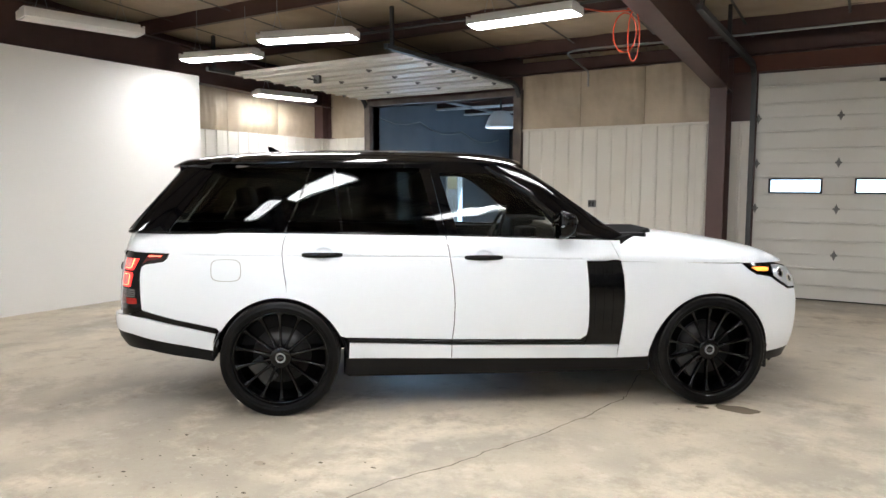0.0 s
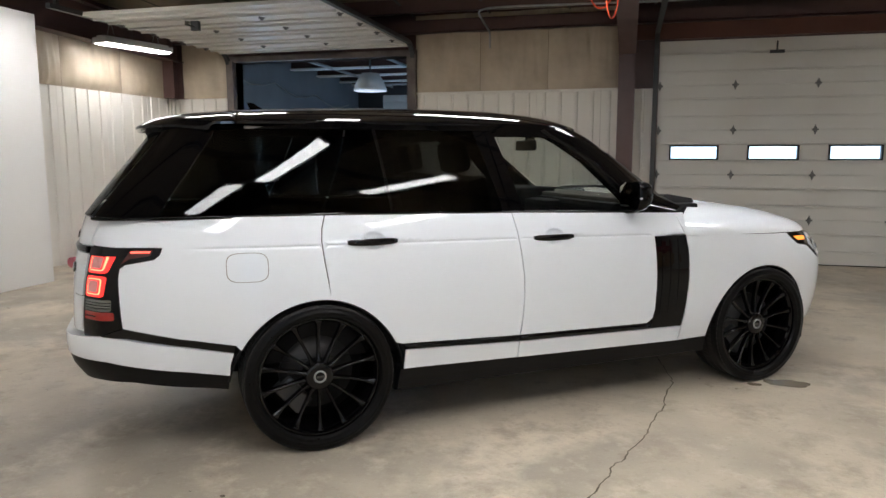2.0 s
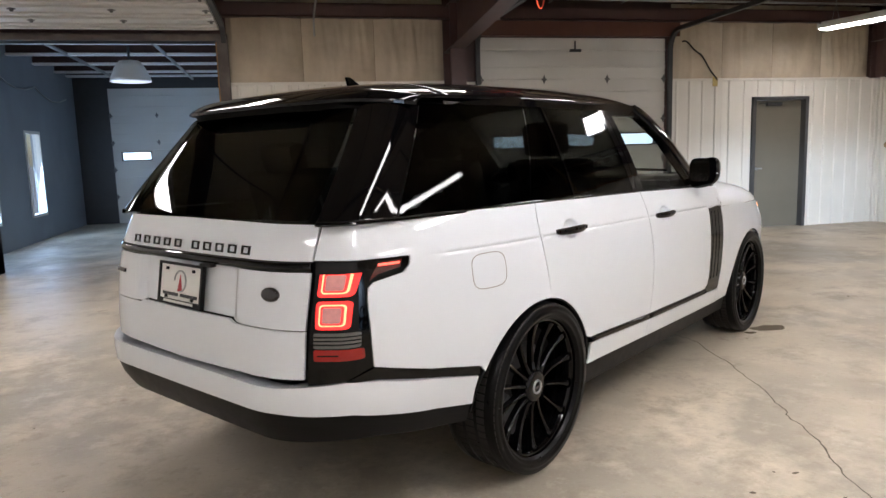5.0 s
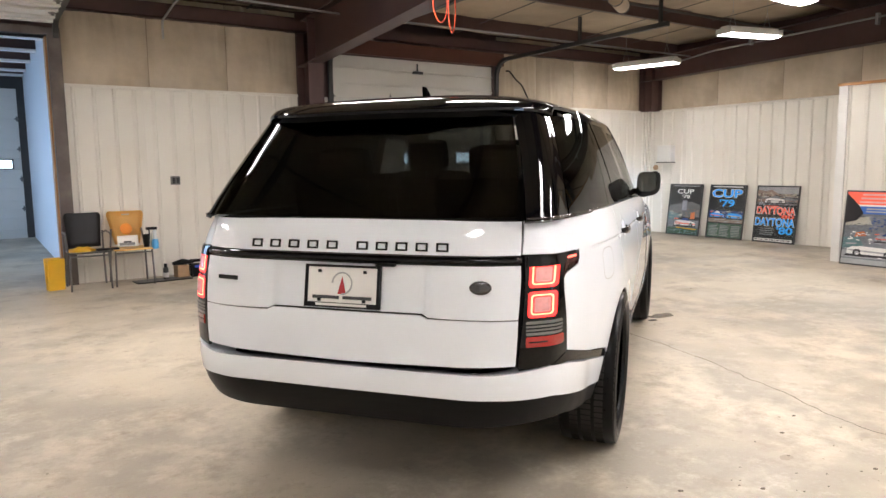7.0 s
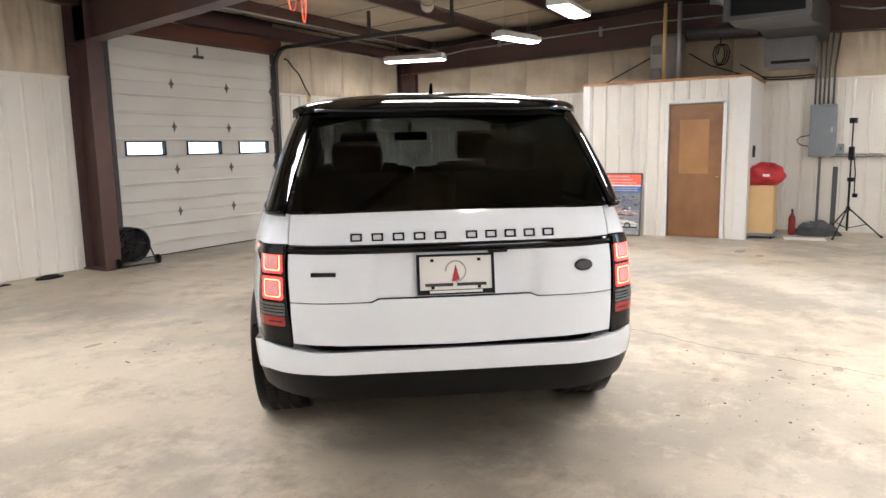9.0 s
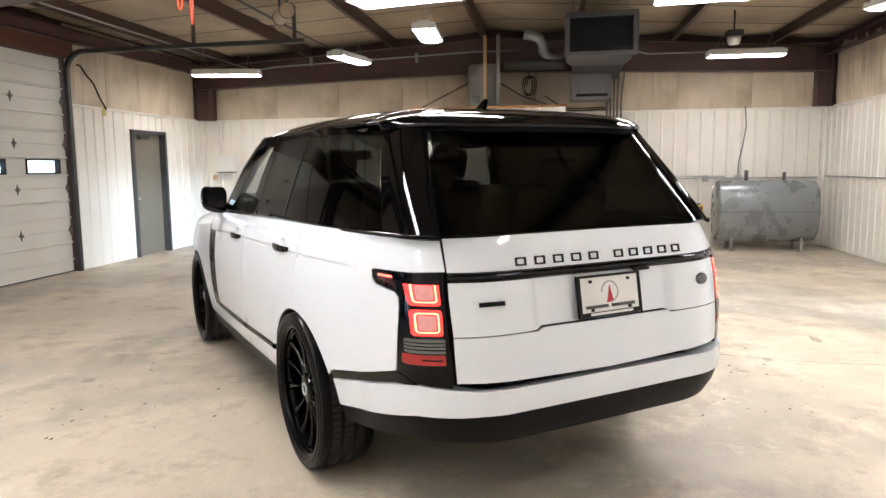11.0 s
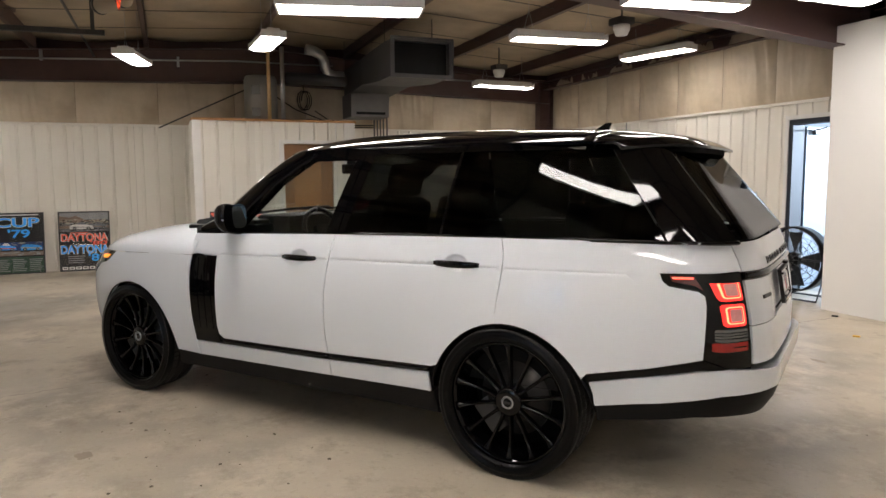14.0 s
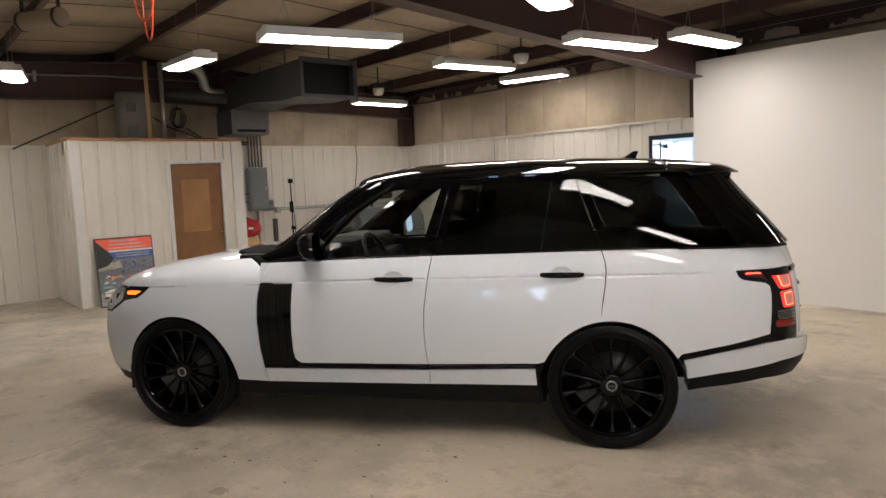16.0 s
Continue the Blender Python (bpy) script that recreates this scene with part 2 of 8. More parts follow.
def box(bm, x0, y0, z0, x1, y1, z1, bevel=0.0):
    vs = [bm.verts.new(p) for p in ((x0, y0, z0), (x1, y0, z0), (x1, y1, z0), (x0, y1, z0), (x0, y0, z1), (x1, y0, z1), (x1, y1, z1), (x0, y1, z1))]
    fs = [bm.faces.new([vs[i] for i in q]) for q in ((3, 2, 1, 0), (4, 5, 6, 7), (0, 1, 5, 4), (1, 2, 6, 5), (2, 3, 7, 6), (3, 0, 4, 7))]
    if bevel:
        es = {e for fc in fs for e in fc.edges}
        bmesh.ops.bevel(bm, geom=list(es), offset=bevel, segments=2, affect="EDGES", profile=0.6)
    return bm


def boxes(*rows, bevel=0.0):
    bm = bmesh.new()
    for r in rows:
        box(bm, *r, bevel=bevel)
    return bm


def tube(bm, points, r, sides=10, closed=False):
    pts = [Vector(p) for p in points]
    rings, n = [], len(pts)
    up = Vector((0.123, 0.231, 0.966))
    for i, p in enumerate(pts):
        a = pts[(i - 1) % n] if closed or i else p
        b = pts[(i + 1) % n] if closed or i < n - 1 else p
        d = (b - a).normalized()
        u = d.cross(up)
        if u.length < 1e-3:
            u = d.cross(Vector((1, 0, 0)))
        u.normalize()
        v = d.cross(u)
        rr = r[i] if isinstance(r, (list, tuple)) else r
        rings.append([bm.verts.new(p + rr * (math.cos(k * math.tau / sides) * u + math.sin(k * math.tau / sides) * v)) for k in range(sides)])
    for i in range(n if closed else n - 1):
        A, B = rings[i], rings[(i + 1) % n]
        for k in range(sides):
            bm.faces.new((A[k], A[(k + 1) % sides], B[(k + 1) % sides], B[k])).smooth = True
    if not closed:
        bm.faces.new(rings[0][::-1])
        bm.faces.new(rings[-1])
    return bm


def tubes(*rows, sides=10):
    bm = bmesh.new()
    for pts, r in rows:
        tube(bm, pts, r, sides)
    bmesh.ops.recalc_face_normals(bm, faces=bm.faces)
    return bm


def lathe(profile, sides=48, axis="y", close=True):
    """Turns (radius, along) pairs round an axis."""
    bm = bmesh.new()
    rings = []
    for r, h in profile:
        ring = []
        for k in range(sides):
            a = k * math.tau / sides
            u, v = r * math.cos(a), r * math.sin(a)
            ring.append(bm.verts.new((u, h, v) if axis == "y" else (u, v, h)))
        rings.append(ring)
    for A, B in zip(rings, rings[1:]):
        for k in range(sides):
            bm.faces.new((A[k], A[(k + 1) % sides], B[(k + 1) % sides], B[k])).smooth = True
    if close:
        for ring in (rings[0], rings[-1]):
            if len({tuple(round(c, 5) for c in v.co) for v in ring}) > 2:
                bm.faces.new(ring)
    bmesh.ops.remove_doubles(bm, verts=bm.verts, dist=1e-5)
    bmesh.ops.recalc_face_normals(bm, faces=bm.faces)
    return bm


def lerp_table(table):
    xs, ys = [a for a, _ in table], [b for _, b in table]
    return lambda v: float(np.interp(v, xs, ys))


def smooth_table(table):
    """A smooth curve through the pairs of the table (monotone cubic)."""
    xs, ys = np.array([a for a, _ in table], float), np.array([b for _, b in table], float)
    h, d = np.diff(xs), np.diff(ys) / np.diff(xs)
    g = np.zeros(len(xs))
    g[0], g[-1] = d[0], d[-1]
    for i in range(1, len(xs) - 1):
        if d[i - 1] * d[i] > 0:
            g[i] = 2 * d[i - 1] * d[i] / (d[i - 1] + d[i])

    def at(v):
        v = min(max(v, xs[0]), xs[-1])
        i = min(int(np.searchsorted(xs, v, side="right")) - 1, len(xs) - 2)
        t = (v - xs[i]) / h[i]
        return float(ys[i] * (1 + 2 * t) * (1 - t) ** 2 + g[i] * h[i] * t * (1 - t) ** 2 + ys[i + 1] * t * t * (3 - 2 * t) + g[i + 1] * h[i] * t * t * (t - 1))

    return at

# ---- the hall: walls, floor, roof ----
XW, XE, YS, YN = -5.37, 9.35, -5.17, 6.40
LINER_TOP = 2.41


def roof_z(y):
    return 3.62 + 0.06 * (5.8 - abs(y - 0.6))


def pierced(bm, a0, a1, z0, z1, holes, place):
    """Boxes that fill a wall between a0 and a1 round its openings; place(a0, z0, a1, z1) gives a box."""
    cuts = sorted({a0, a1, *(v for h in holes for v in h[:2])})
    for p, q in zip(cuts, cuts[1:]):
        own = [h for h in holes if h[0] <= p + 1e-6 and h[1] >= q - 1e-6]
        if not own:
            box(bm, *place(p, z0, q, z1))
        for h in own:
            if h[2] > z0 + 1e-3:
                box(bm, *place(p, z0, q, h[2]))
            if h[3] < z1 - 1e-3:
                box(bm, *place(p, h[3], q, z1))


def wall(name, axis, at0, at1, a0, a1, z1, holes, mat, label):
    bm = bmesh.new()
    if axis == "y":
        pierced(bm, a0, a1, 0, z1, holes, lambda p, za, q, zb: (p, at0, za, q, at1, zb))
    else:
        pierced(bm, a0, a1, 0, z1, holes, lambda p, za, q, zb: (at0, p, za, at1, q, zb))
    return tagged(part(name, bm, mat), label, "wall", kind="structure")


DOOR_OPEN, DOOR_GARAGE, DOOR_SIDE, DOOR_GLASS = (-4.18, -1.24), (2.40, 5.39), (6.98, 7.92), (2.16, 3.16)
wall_north = wall("wall_north", "y", YN + 0.05, YN + 0.25, XW - 0.3, XE + 0.3, 4.1,
                  [(*DOOR_OPEN, 0, 2.97), (*DOOR_GARAGE, 0, 3.04), (*DOOR_SIDE, 0, 2.09)], PRIMER, "dark steel framed wall with pale liner panels")
wall_south = wall("wall_south", "y", YS - 0.25, YS - 0.05, XW - 0.3, XE + 0.3, 4.1, [(DOOR_GLASS[0], DOOR_GLASS[1] + 0.08, 0, 2.19)], PRIMER, "dark steel framed wall with pale liner panels")
wall_east = wall("wall_east", "x", XE + 0.05, XE + 0.25, YS - 0.05, YN + 0.05, 4.1, [], PRIMER, "dark steel framed wall with pale liner panels")
wall_west = wall("wall_west", "x", XW - 0.25, XW - 0.05, YS - 0.05, YN + 0.05, 4.1, [], PRIMER, "dark steel framed wall with pale liner panels")

floor_bm = boxes((XW - 0.3, YS - 0.3, -0.2, XE + 0.3, YN + 0.3, 0.0))
floor = tagged(part("floor", floor_bm, CONCRETE), "stained tan concrete slab floor with fine cracks", "floor", kind="structure")


def rib_sheet(width, z0, z1, pitch=0.2286):
    """A ribbed liner sheet in the plane y = 0, facing -y."""
    bm = bmesh.new()
    prof, n = [(0.0, 0.0)], max(1, round(width / pitch))
    step = width / n
    for i in range(n):
        c = (i + 0.5) * step
        for dx, d in ((-0.024, 0.0), (-0.011, -0.017), (0.011, -0.017), (0.024, 0.0)):
            prof.append((c + dx, d))
    prof.append((width, 0.0))
    lo, hi = [], []
    for x, y in prof:
        lo.append(bm.verts.new((x, y, z0)))
        hi.append(bm.verts.new((x, y, z1)))
    bl, bh = [], []
    for x in (0.0, width):
        bl.append(bm.verts.new((x, 0.02, z0)))
        bh.append(bm.verts.new((x, 0.02, z1)))
    for i in range(len(prof) - 1):
        bm.faces.new((lo[i], lo[i + 1], hi[i + 1], hi[i]))
    bm.faces.new((bl[0], lo[0], hi[0], bh[0]))
    bm.faces.new((lo[-1], bl[1], bh[1], hi[-1]))
    bm.faces.new((*hi, bh[1], bh[0]))
    return bm


SHEETS = {}


def liner_run(parent, a0, a1, z0, z1, m_of, cover=0.9144):
    """Liner sheets side by side from a0 to a1 on a wall; m_of(a) is the pose of a sheet that begins at a."""
    a = a0
    while a < a1 - 0.02:
        w = min(cover, a1 - a)
        key = (round(w, 3), round(z0, 3), round(z1, 3))
        if key not in SHEETS:
            bm = rib_sheet(w - 0.003, z0, z1)
            me = bpy.data.meshes.new("liner_panel")
            bm.to_mesh(me)
            bm.free()
            me.materials.append(LINER)
            SHEETS[key] = me
        ob = new("liner_panel", SHEETS[key])
        ob.parent = parent
        ob.matrix_local = m_of(a)
        a += w


def north(a):
    return pose(a, YN + 0.03, 0, 0, 0, 0)


def south(a):
    return pose(a, YS - 0.03, 0, 0, 0, 180)


def east(a):
    return pose(XE + 0.03, a, 0, 0, 0, -90)


def west(a):
    return pose(XW - 0.03, a, 0, 0, 0, 90)


for a, b, z0 in ((XW, -4.30, 0), (-1.12, 1.86, 0), (2.07, 2.33, 0), (5.47, 6.93, 0), (6.93, 7.97, 2.13), (7.97, XE, 0)):
    liner_run(wall_north, a, b, z0, LINER_TOP, north)
for a, b, z0 in ((-XE, -3.21, 0), (-3.21, -2.11, 2.24), (-2.11, 5.3, 0)):
    liner_run(wall_south, a, b, z0, LINER_TOP, lambda v: south(-v))
liner_run(wall_east, -YN, -YS, 0, LINER_TOP, lambda v: east(-v))
liner_run(wall_west, YS, YN, 0, LINER_TOP, west)


def batt(width, height, seed, bulge=0.065):
    """A vinyl-faced insulation blanket that bulges between its seams, in the plane y = 0, facing -y."""
    nx, nz = max(6, int(width / 0.022)), max(6, int(height / 0.06))
    bm = bmesh.new()
    rows = []
    for j in range(nz + 1):
        row = []
        for i in range(nx + 1):
            u, v = i / nx, j / nz
            d = bulge * (1 - (2 * u - 1) ** 4) * (1 - (2 * v - 1) ** 6)
            w = noise.noise(Vector((u * width * 7 + seed * 3.1, v * height * 1.3, seed))) * 0.014
            w += noise.noise(Vector((u * width * 2.2 + seed, v * height * 1.1, seed * 2.7))) * 0.034
            fold = noise.noise(Vector((u * width * 13 + v * 1.5 + seed, v * height * 0.7, seed * 5.1)))
            w += (0.062 * max(0.0, fold) + 0.014 * noise.noise(Vector((u * width * 26, v * height * 2.0, seed)))) * (0.25 + 0.75 * v) * (0.3 + 0.7 * max(0.0, min(1.0, 0.5 + 1.6 * noise.noise(Vector((u * width * 1.1 + seed, v * 1.3, seed * 3.3))))))
            row.append(bm.verts.new((u * width, -d - w * min(1, 8 * u * (1 - u)), v * height)))
        rows.append(row)
    for A, B in zip(rows, rows[1:]):
        for i in range(nx):
            bm.faces.new((A[i], A[i + 1], B[i + 1], B[i])).smooth = True
    return bm


def batts(parent, a0, a1, z0, z1, m_of, n, seed=0):
    w = (a1 - a0) / n
    for i in range(n):
        ob = part("insulation_blanket", batt(w - 0.004, z1 - z0, seed + i * 1.7), INSUL, parent)
        ob.matrix_local = m_of(a0 + i * w) @ pose(0, 0.005, z0)


batts(wall_north, -1.12, 1.86, LINER_TOP, 3.55, north, 3, 1)
batts(wall_north, 5.47, 9.10, LINER_TOP, 3.55, north, 4, 9)
batts(wall_north, XW, -4.30, LINER_TOP, 3.55, north, 1, 17)
batts(wall_east, -6.1, -YS, LINER_TOP, 3.5, lambda v: east(-v), 9, 23)
batts(wall_south, -9.10, -2.5, LINER_TOP, 3.5, lambda v: south(-v), 7, 41)
batts(wall_south, -1.8, 5.2, LINER_TOP, 3.5, lambda v: south(-v), 7, 81)
batts(wall_west, YS, YN, LINER_TOP, 3.5, west, 10, 61)

# top trims of the liner
for nm, bm in (("trim_north", boxes((-1.12, YN - 0.012, LINER_TOP - 0.02, 1.85, YN + 0.03, LINER_TOP + 0.015), (5.47, YN - 0.012, LINER_TOP - 0.02, 9.1, YN + 0.03, LINER_TOP + 0.015))),
               ("trim_east", boxes((XE - 0.012, YS, LINER_TOP - 0.02, XE + 0.03, 6.1, LINER_TOP + 0.015))),
               ("trim_south", boxes((2.6, YS - 0.03, LINER_TOP - 0.02, 9.1, YS + 0.012, LINER_TOP + 0.015)))):
    tagged(part(nm, bm, LINER), "pale metal trim along the liner top", "trim", kind="structure")


for cx, cy, sx, sy in ((XE, YN, -1, -1), (XE, YS, -1, 1), (XW, YN, 1, -1)):
    bm = bmesh.new()
    ax, ay, bx, by = cx - sx * 0.045, cy - sy * 0.045, cx + sx * 0.05, cy + sy * 0.05
    box(bm, min(ax, bx), min(ay, cy + sy * 0.002), 0.0, max(ax, bx), max(ay, cy + sy * 0.002), LINER_TOP + 0.016)
    box(bm, min(ax, cx + sx * 0.002), min(cy + sy * 0.002, by), 0.0, max(ax, cx + sx * 0.002), max(cy + sy * 0.002, by), LINER_TOP + 0.012)
    tagged(part("trim_corner", bm, LINER), "pale folded metal trim in the wall corner", "trim", kind="structure")


# roof blanket, sagging between the purlins
PURLINS = (5.75, 4.10, 2.45, 0.75, -0.90, -2.55, -4.20)
def roof_sheet():
    bm = bmesh.new()
    ys = np.linspace(YS - 0.2, YN + 0.2, 120)
    xs = np.linspace(XW - 0.2, XE + 0.2, 61)
    cuts = sorted([YS - 0.2, *PURLINS, YN + 0.2])
    rows = []
    for y in ys:
        k = max(i for i, c in enumerate(cuts[:-1]) if c <= y + 1e-6)
        t = (y - cuts[k]) / (cuts[k + 1] - cuts[k])
        sag = 0.07 * (1 - (2 * t - 1) ** 2)
        rows.append([bm.verts.new((x, y, roof_z(y) - sag * (0.8 + 0.3 * noise.noise(Vector((x * 0.9, y * 0.7, 4)))) - 0.015 * noise.noise(Vector((x * 3, y * 1.2, 1))))) for x in xs])
    for A, B in zip(rows, rows[1:]):
        for i in range(len(xs) - 1):
            bm.faces.new((A[i], B[i], B[i + 1], A[i + 1])).smooth = True
    top = [bm.verts.new((x, y, 4.35)) for x, y in ((XW - 0.2, YS - 0.2), (XE + 0.2, YS - 0.2), (XE + 0.2, YN + 0.2), (XW - 0.2, YN + 0.2))]
    bm.faces.new(top)
    return bm


tagged(part("ceiling", roof_sheet(), ROOFING), "tan vinyl roof insulation sagging between purlins", "ceiling", kind="structure")
for y in PURLINS:
    zb = roof_z(y) - 0.20
    bm = boxes((XW, y - 0.004, zb, XE, y + 0.004, zb + 0.22), (XW, y - 0.004, zb, XE, y + 0.065, zb + 0.006), (XW, y + 0.06, zb, XE, y + 0.066, zb + 0.025), (XW, y - 0.07, zb + 0.2, XE, y, zb + 0.206))
    tagged(part("purlin", bm, PRIMER), "dark red-brown steel roof purlin", "purlin", "roof purlins", "structure")
# straps under the blanket
for x in np.arange(-4.6, 9.2, 1.15):
    bm = bmesh.new()
    ys = np.linspace(YS, YN, 24)
    for a, b in zip(ys, ys[1:]):
        q = [(x, a, roof_z(a) - 0.092), (x + 0.03, a, roof_z(a) - 0.092), (x + 0.03, b, roof_z(b) - 0.092), (x, b, roof_z(b) - 0.092)]
        lo = [bm.verts.new(p) for p in q]
        hi = [bm.verts.new((p[0], p[1], p[2] + 0.004)) for p in q]
        bm.faces.new(lo[::-1]), bm.faces.new(hi)
        for i in range(4):
            bm.faces.new((lo[i], lo[(i + 1) % 4], hi[(i + 1) % 4], hi[i]))
    tagged(part("roof_strap", bm, DARKSTEEL), "dark steel strap under the roof insulation", "strap", "roof straps", "structure")


def frame_beam(x0, x1, under, ys, web=0.012, flange=0.014):
    """A tapered I-beam that runs along y under the purlins; under(y) is its lower edge."""
    bm = bmesh.new()
    xm = (x0 + x1) / 2

    def strip(xa, xb, lo, hi):
        prev = None
        for y in ys:
            ring = [bm.verts.new(p) for p in ((xa, y, lo(y)), (xb, y, lo(y)), (xb, y, hi(y)), (xa, y, hi(y)))]
            if prev:
                for k in range(4):
                    bm.faces.new((prev[k], prev[(k + 1) % 4], ring[(k + 1) % 4], ring[k]))
            else:
                bm.faces.new(ring)
            prev = ring
        bm.faces.new(prev[::-1])

    top = lambda y: roof_z(y) - 0.205
    strip(xm - web / 2, xm + web / 2, lambda y: under(y) + flange, lambda y: top(y) - flange)
    strip(x0, x1, under, lambda y: under(y) + flange)
    strip(x0, x1, lambda y: top(y) - flange, top)
    bmesh.ops.recalc_face_normals(bm, faces=bm.faces)
    return bm


YSPAN = [YS + 0.02, -3.5, -2, -0.5, 0.6, 1.7, 3.0, 4.5, YN - 0.02]
def frame_under(y):
    return 2.80 + 0.073 * (5.8 - abs(y - 0.6))


def column(x0, x1, y0, y1, z1, z0=0.0):
    xm = (x0 + x1) / 2
    bm = boxes((x0, y0, z0, x1, y0 + 0.014, z1), (x0, y1 - 0.014, z0, x1, y1, z1), (xm - 0.006, y0 + 0.014, z0, xm + 0.006, y1 - 0.014, z1))
    if z0 == 0.0:
        box(bm, x0 - 0.04, y0 - 0.05, 0, x1 + 0.04, y1, 0.02)
    return bm


tagged(part("roof_frame", frame_beam(1.86, 2.08, frame_under, YSPAN), PRIMER), "dark red-brown tapered steel roof frame", "beam", kind="structure")
tagged(part("steel_column", column(1.86, 2.08, 6.0, 6.41, 3.45), PRIMER), "dark red-brown steel column against the wall", "column", "columns", "structure")
tagged(part("steel_column", column(1.86, 2.08, YS + 0.0, YS + 0.36, 3.45), PRIMER), "dark red-brown steel column against the wall", "column", "columns", "structure")


def end_under(y):
    return 2.99 + 0.03 * (5.8 - abs(y - 0.6))


for x0, x1 in ((9.08, 9.30), (XW + 0.05, XW + 0.27)):
    tagged(part("end_beam", frame_beam(x0, x1, end_under, YSPAN), PRIMER), "dark red-brown steel end-wall beam", "beam", kind="structure")
for x0, y0 in ((9.10, 6.12), (9.10, YS + 0.02), (XW + 0.05, 6.12), (XW + 0.05, YS + 0.02)):
    tagged(part("corner_column", column(x0, x0 + 0.2, y0, y0 + 0.25, 3.45, z0=LINER_TOP), PRIMER), "dark red-brown steel corner column", "column", "columns", "structure")
# eave beams along the long walls
for y0 in (YN - 0.16, YS + 0.0):
    tagged(part("eave_beam", boxes((XW, y0, 3.27, XE, y0 + 0.012, 3.45), (XW, y0, 3.27, XE, y0 + 0.16, 3.285), (XW, y0, 3.435, XE, y0 + 0.16, 3.45)), PRIMER), "dark red-brown steel eave beam", "beam", kind="structure")
# header over the closed overhead door
tagged(part("door_header", boxes((2.09, YN - 0.02, 3.06, 5.6, YN + 0.04, 3.30), bevel=0.004), material("brown_header", (0.10, 0.035, 0.02), 0.6, vary=0.25, scale=5)), "red-brown timber header above the overhead door", "header", kind="structure")


# ---- overhead doors ----
def section_mesh(width, height, holes=()):
    """One ribbed section of an overhead door, its inner face towards -y, base at z = 0."""
    bm = bmesh.new()
    lo, hi = height * 0.325, height * 0.675
    pierced(bm, 0, width, -0.012, height - 0.012, holes, lambda p, za, q, zb: (p, 0.020, za, q, 0.045, zb))
    box(bm, 0, 0.0, 0.005, width, 0.0195, lo - 0.010, 0.004)
    box(bm, 0, 0.0, hi + 0.010, width, 0.0195, height - 0.005, 0.003)
    pierced(bm, 0, width, lo + 0.008, hi - 0.008, holes, lambda p, za, q, zb: (p, 0.0, za, q, 0.0195, zb))
    for z in (lo - 0.024, hi + 0.010):
        box(bm, 0, -0.026, z - 0.004, width, -0.0005, z + 0.022, 0.006)
    return bm


def hinge_mesh():
    """A strap hinge: a diamond-shaped plate with a knuckle and a cross leaf."""
    bm = boxes((-0.016, -0.032, -0.016, 0.016, -0.008, 0.016), (-0.042, -0.011, -0.012, 0.042, -0.0005, 0.012), bevel=0.003)
    rim = [(0.0, -0.072), (0.010, -0.045), (0.030, 0.0), (0.010, 0.045), (0.0, 0.072), (-0.010, 0.045), (-0.030, 0.0), (-0.010, -0.045)]
    a, b = [bm.verts.new((x, -0.009, z)) for x, z in rim], [bm.verts.new((x, 0.0, z)) for x, z in rim]
    bm.faces.new(a), bm.faces.new(b[::-1])
    for i in range(8):
        bm.faces.new((a[i], b[i], b[(i + 1) % 8], a[(i + 1) % 8]))
    bmesh.ops.recalc_face_normals(bm, faces=bm.faces)
    return bm


def overhead_door(width, label, windows, hinges_at, m):
    ob = thing("overhead_door", label, "door", m)
    hm = None
    for k in range(5):
        holes = [(a, a + 0.62, 0.213, 0.395) for a in windows] if k == 2 else []
        sec = part("door_section", section_mesh(width, 0.608, holes), DOORSKIN, ob)
        sec.location = (0, 0, 0.608 * k)
        for a in (windows if k == 2 else ()):
            fr = bmesh.new()
            pierced(fr, a - 0.014, a + 0.634, 0.204, 0.404, [(a + 0.008, a + 0.612, 0.222, 0.386)], lambda p, za, q, zb: (p, -0.02, za, q, 0.05, zb))
            part("window_frame", fr, BLACKTRIM, sec, "black rubber window frame")
            pane = part("pane", boxes((a, 0.02, 0.205, a + 0.62, 0.026, 0.395)), PANE, sec)
            pane.visible_shadow = False
        if k:
            for h in hinges_at:
                if hm is None:
                    hg = part("hinge", hinge_mesh(), DULLSTEEL, sec)
                    hm = hg.data
                else:
                    hg = new("hinge", hm)
                    hg.parent = sec
                hg.location = (h, 0, 0.0)
    return ob


garage = overhead_door(2.99, "closed white sectional overhead door with three small windows", (0.193, 1.208, 2.212), (0.02, 1.0, 2.02, 2.97), pose(2.40, YN + 0.06, 0.004))
part("bottom_seal", boxes((0, -0.01, 0, 2.99, 0.05, 0.012)), RUBBER, garage)
part("lock_handle", boxes((1.40, -0.05, 2.83, 1.58, -0.01, 2.87), (1.48, -0.03, 2.87, 1.50, -0.01, 2.99), bevel=0.004), DARKSTEEL, garage)
opened = overhead_door(3.04, "opened white sectional overhead door overhead under the roof", (), (0.04, 1.0, 2.0, 3.0), Matrix.Identity(4))
opened.matrix_world = pose(-4.23, 6.25, 3.08, 89.4, 0, 0)


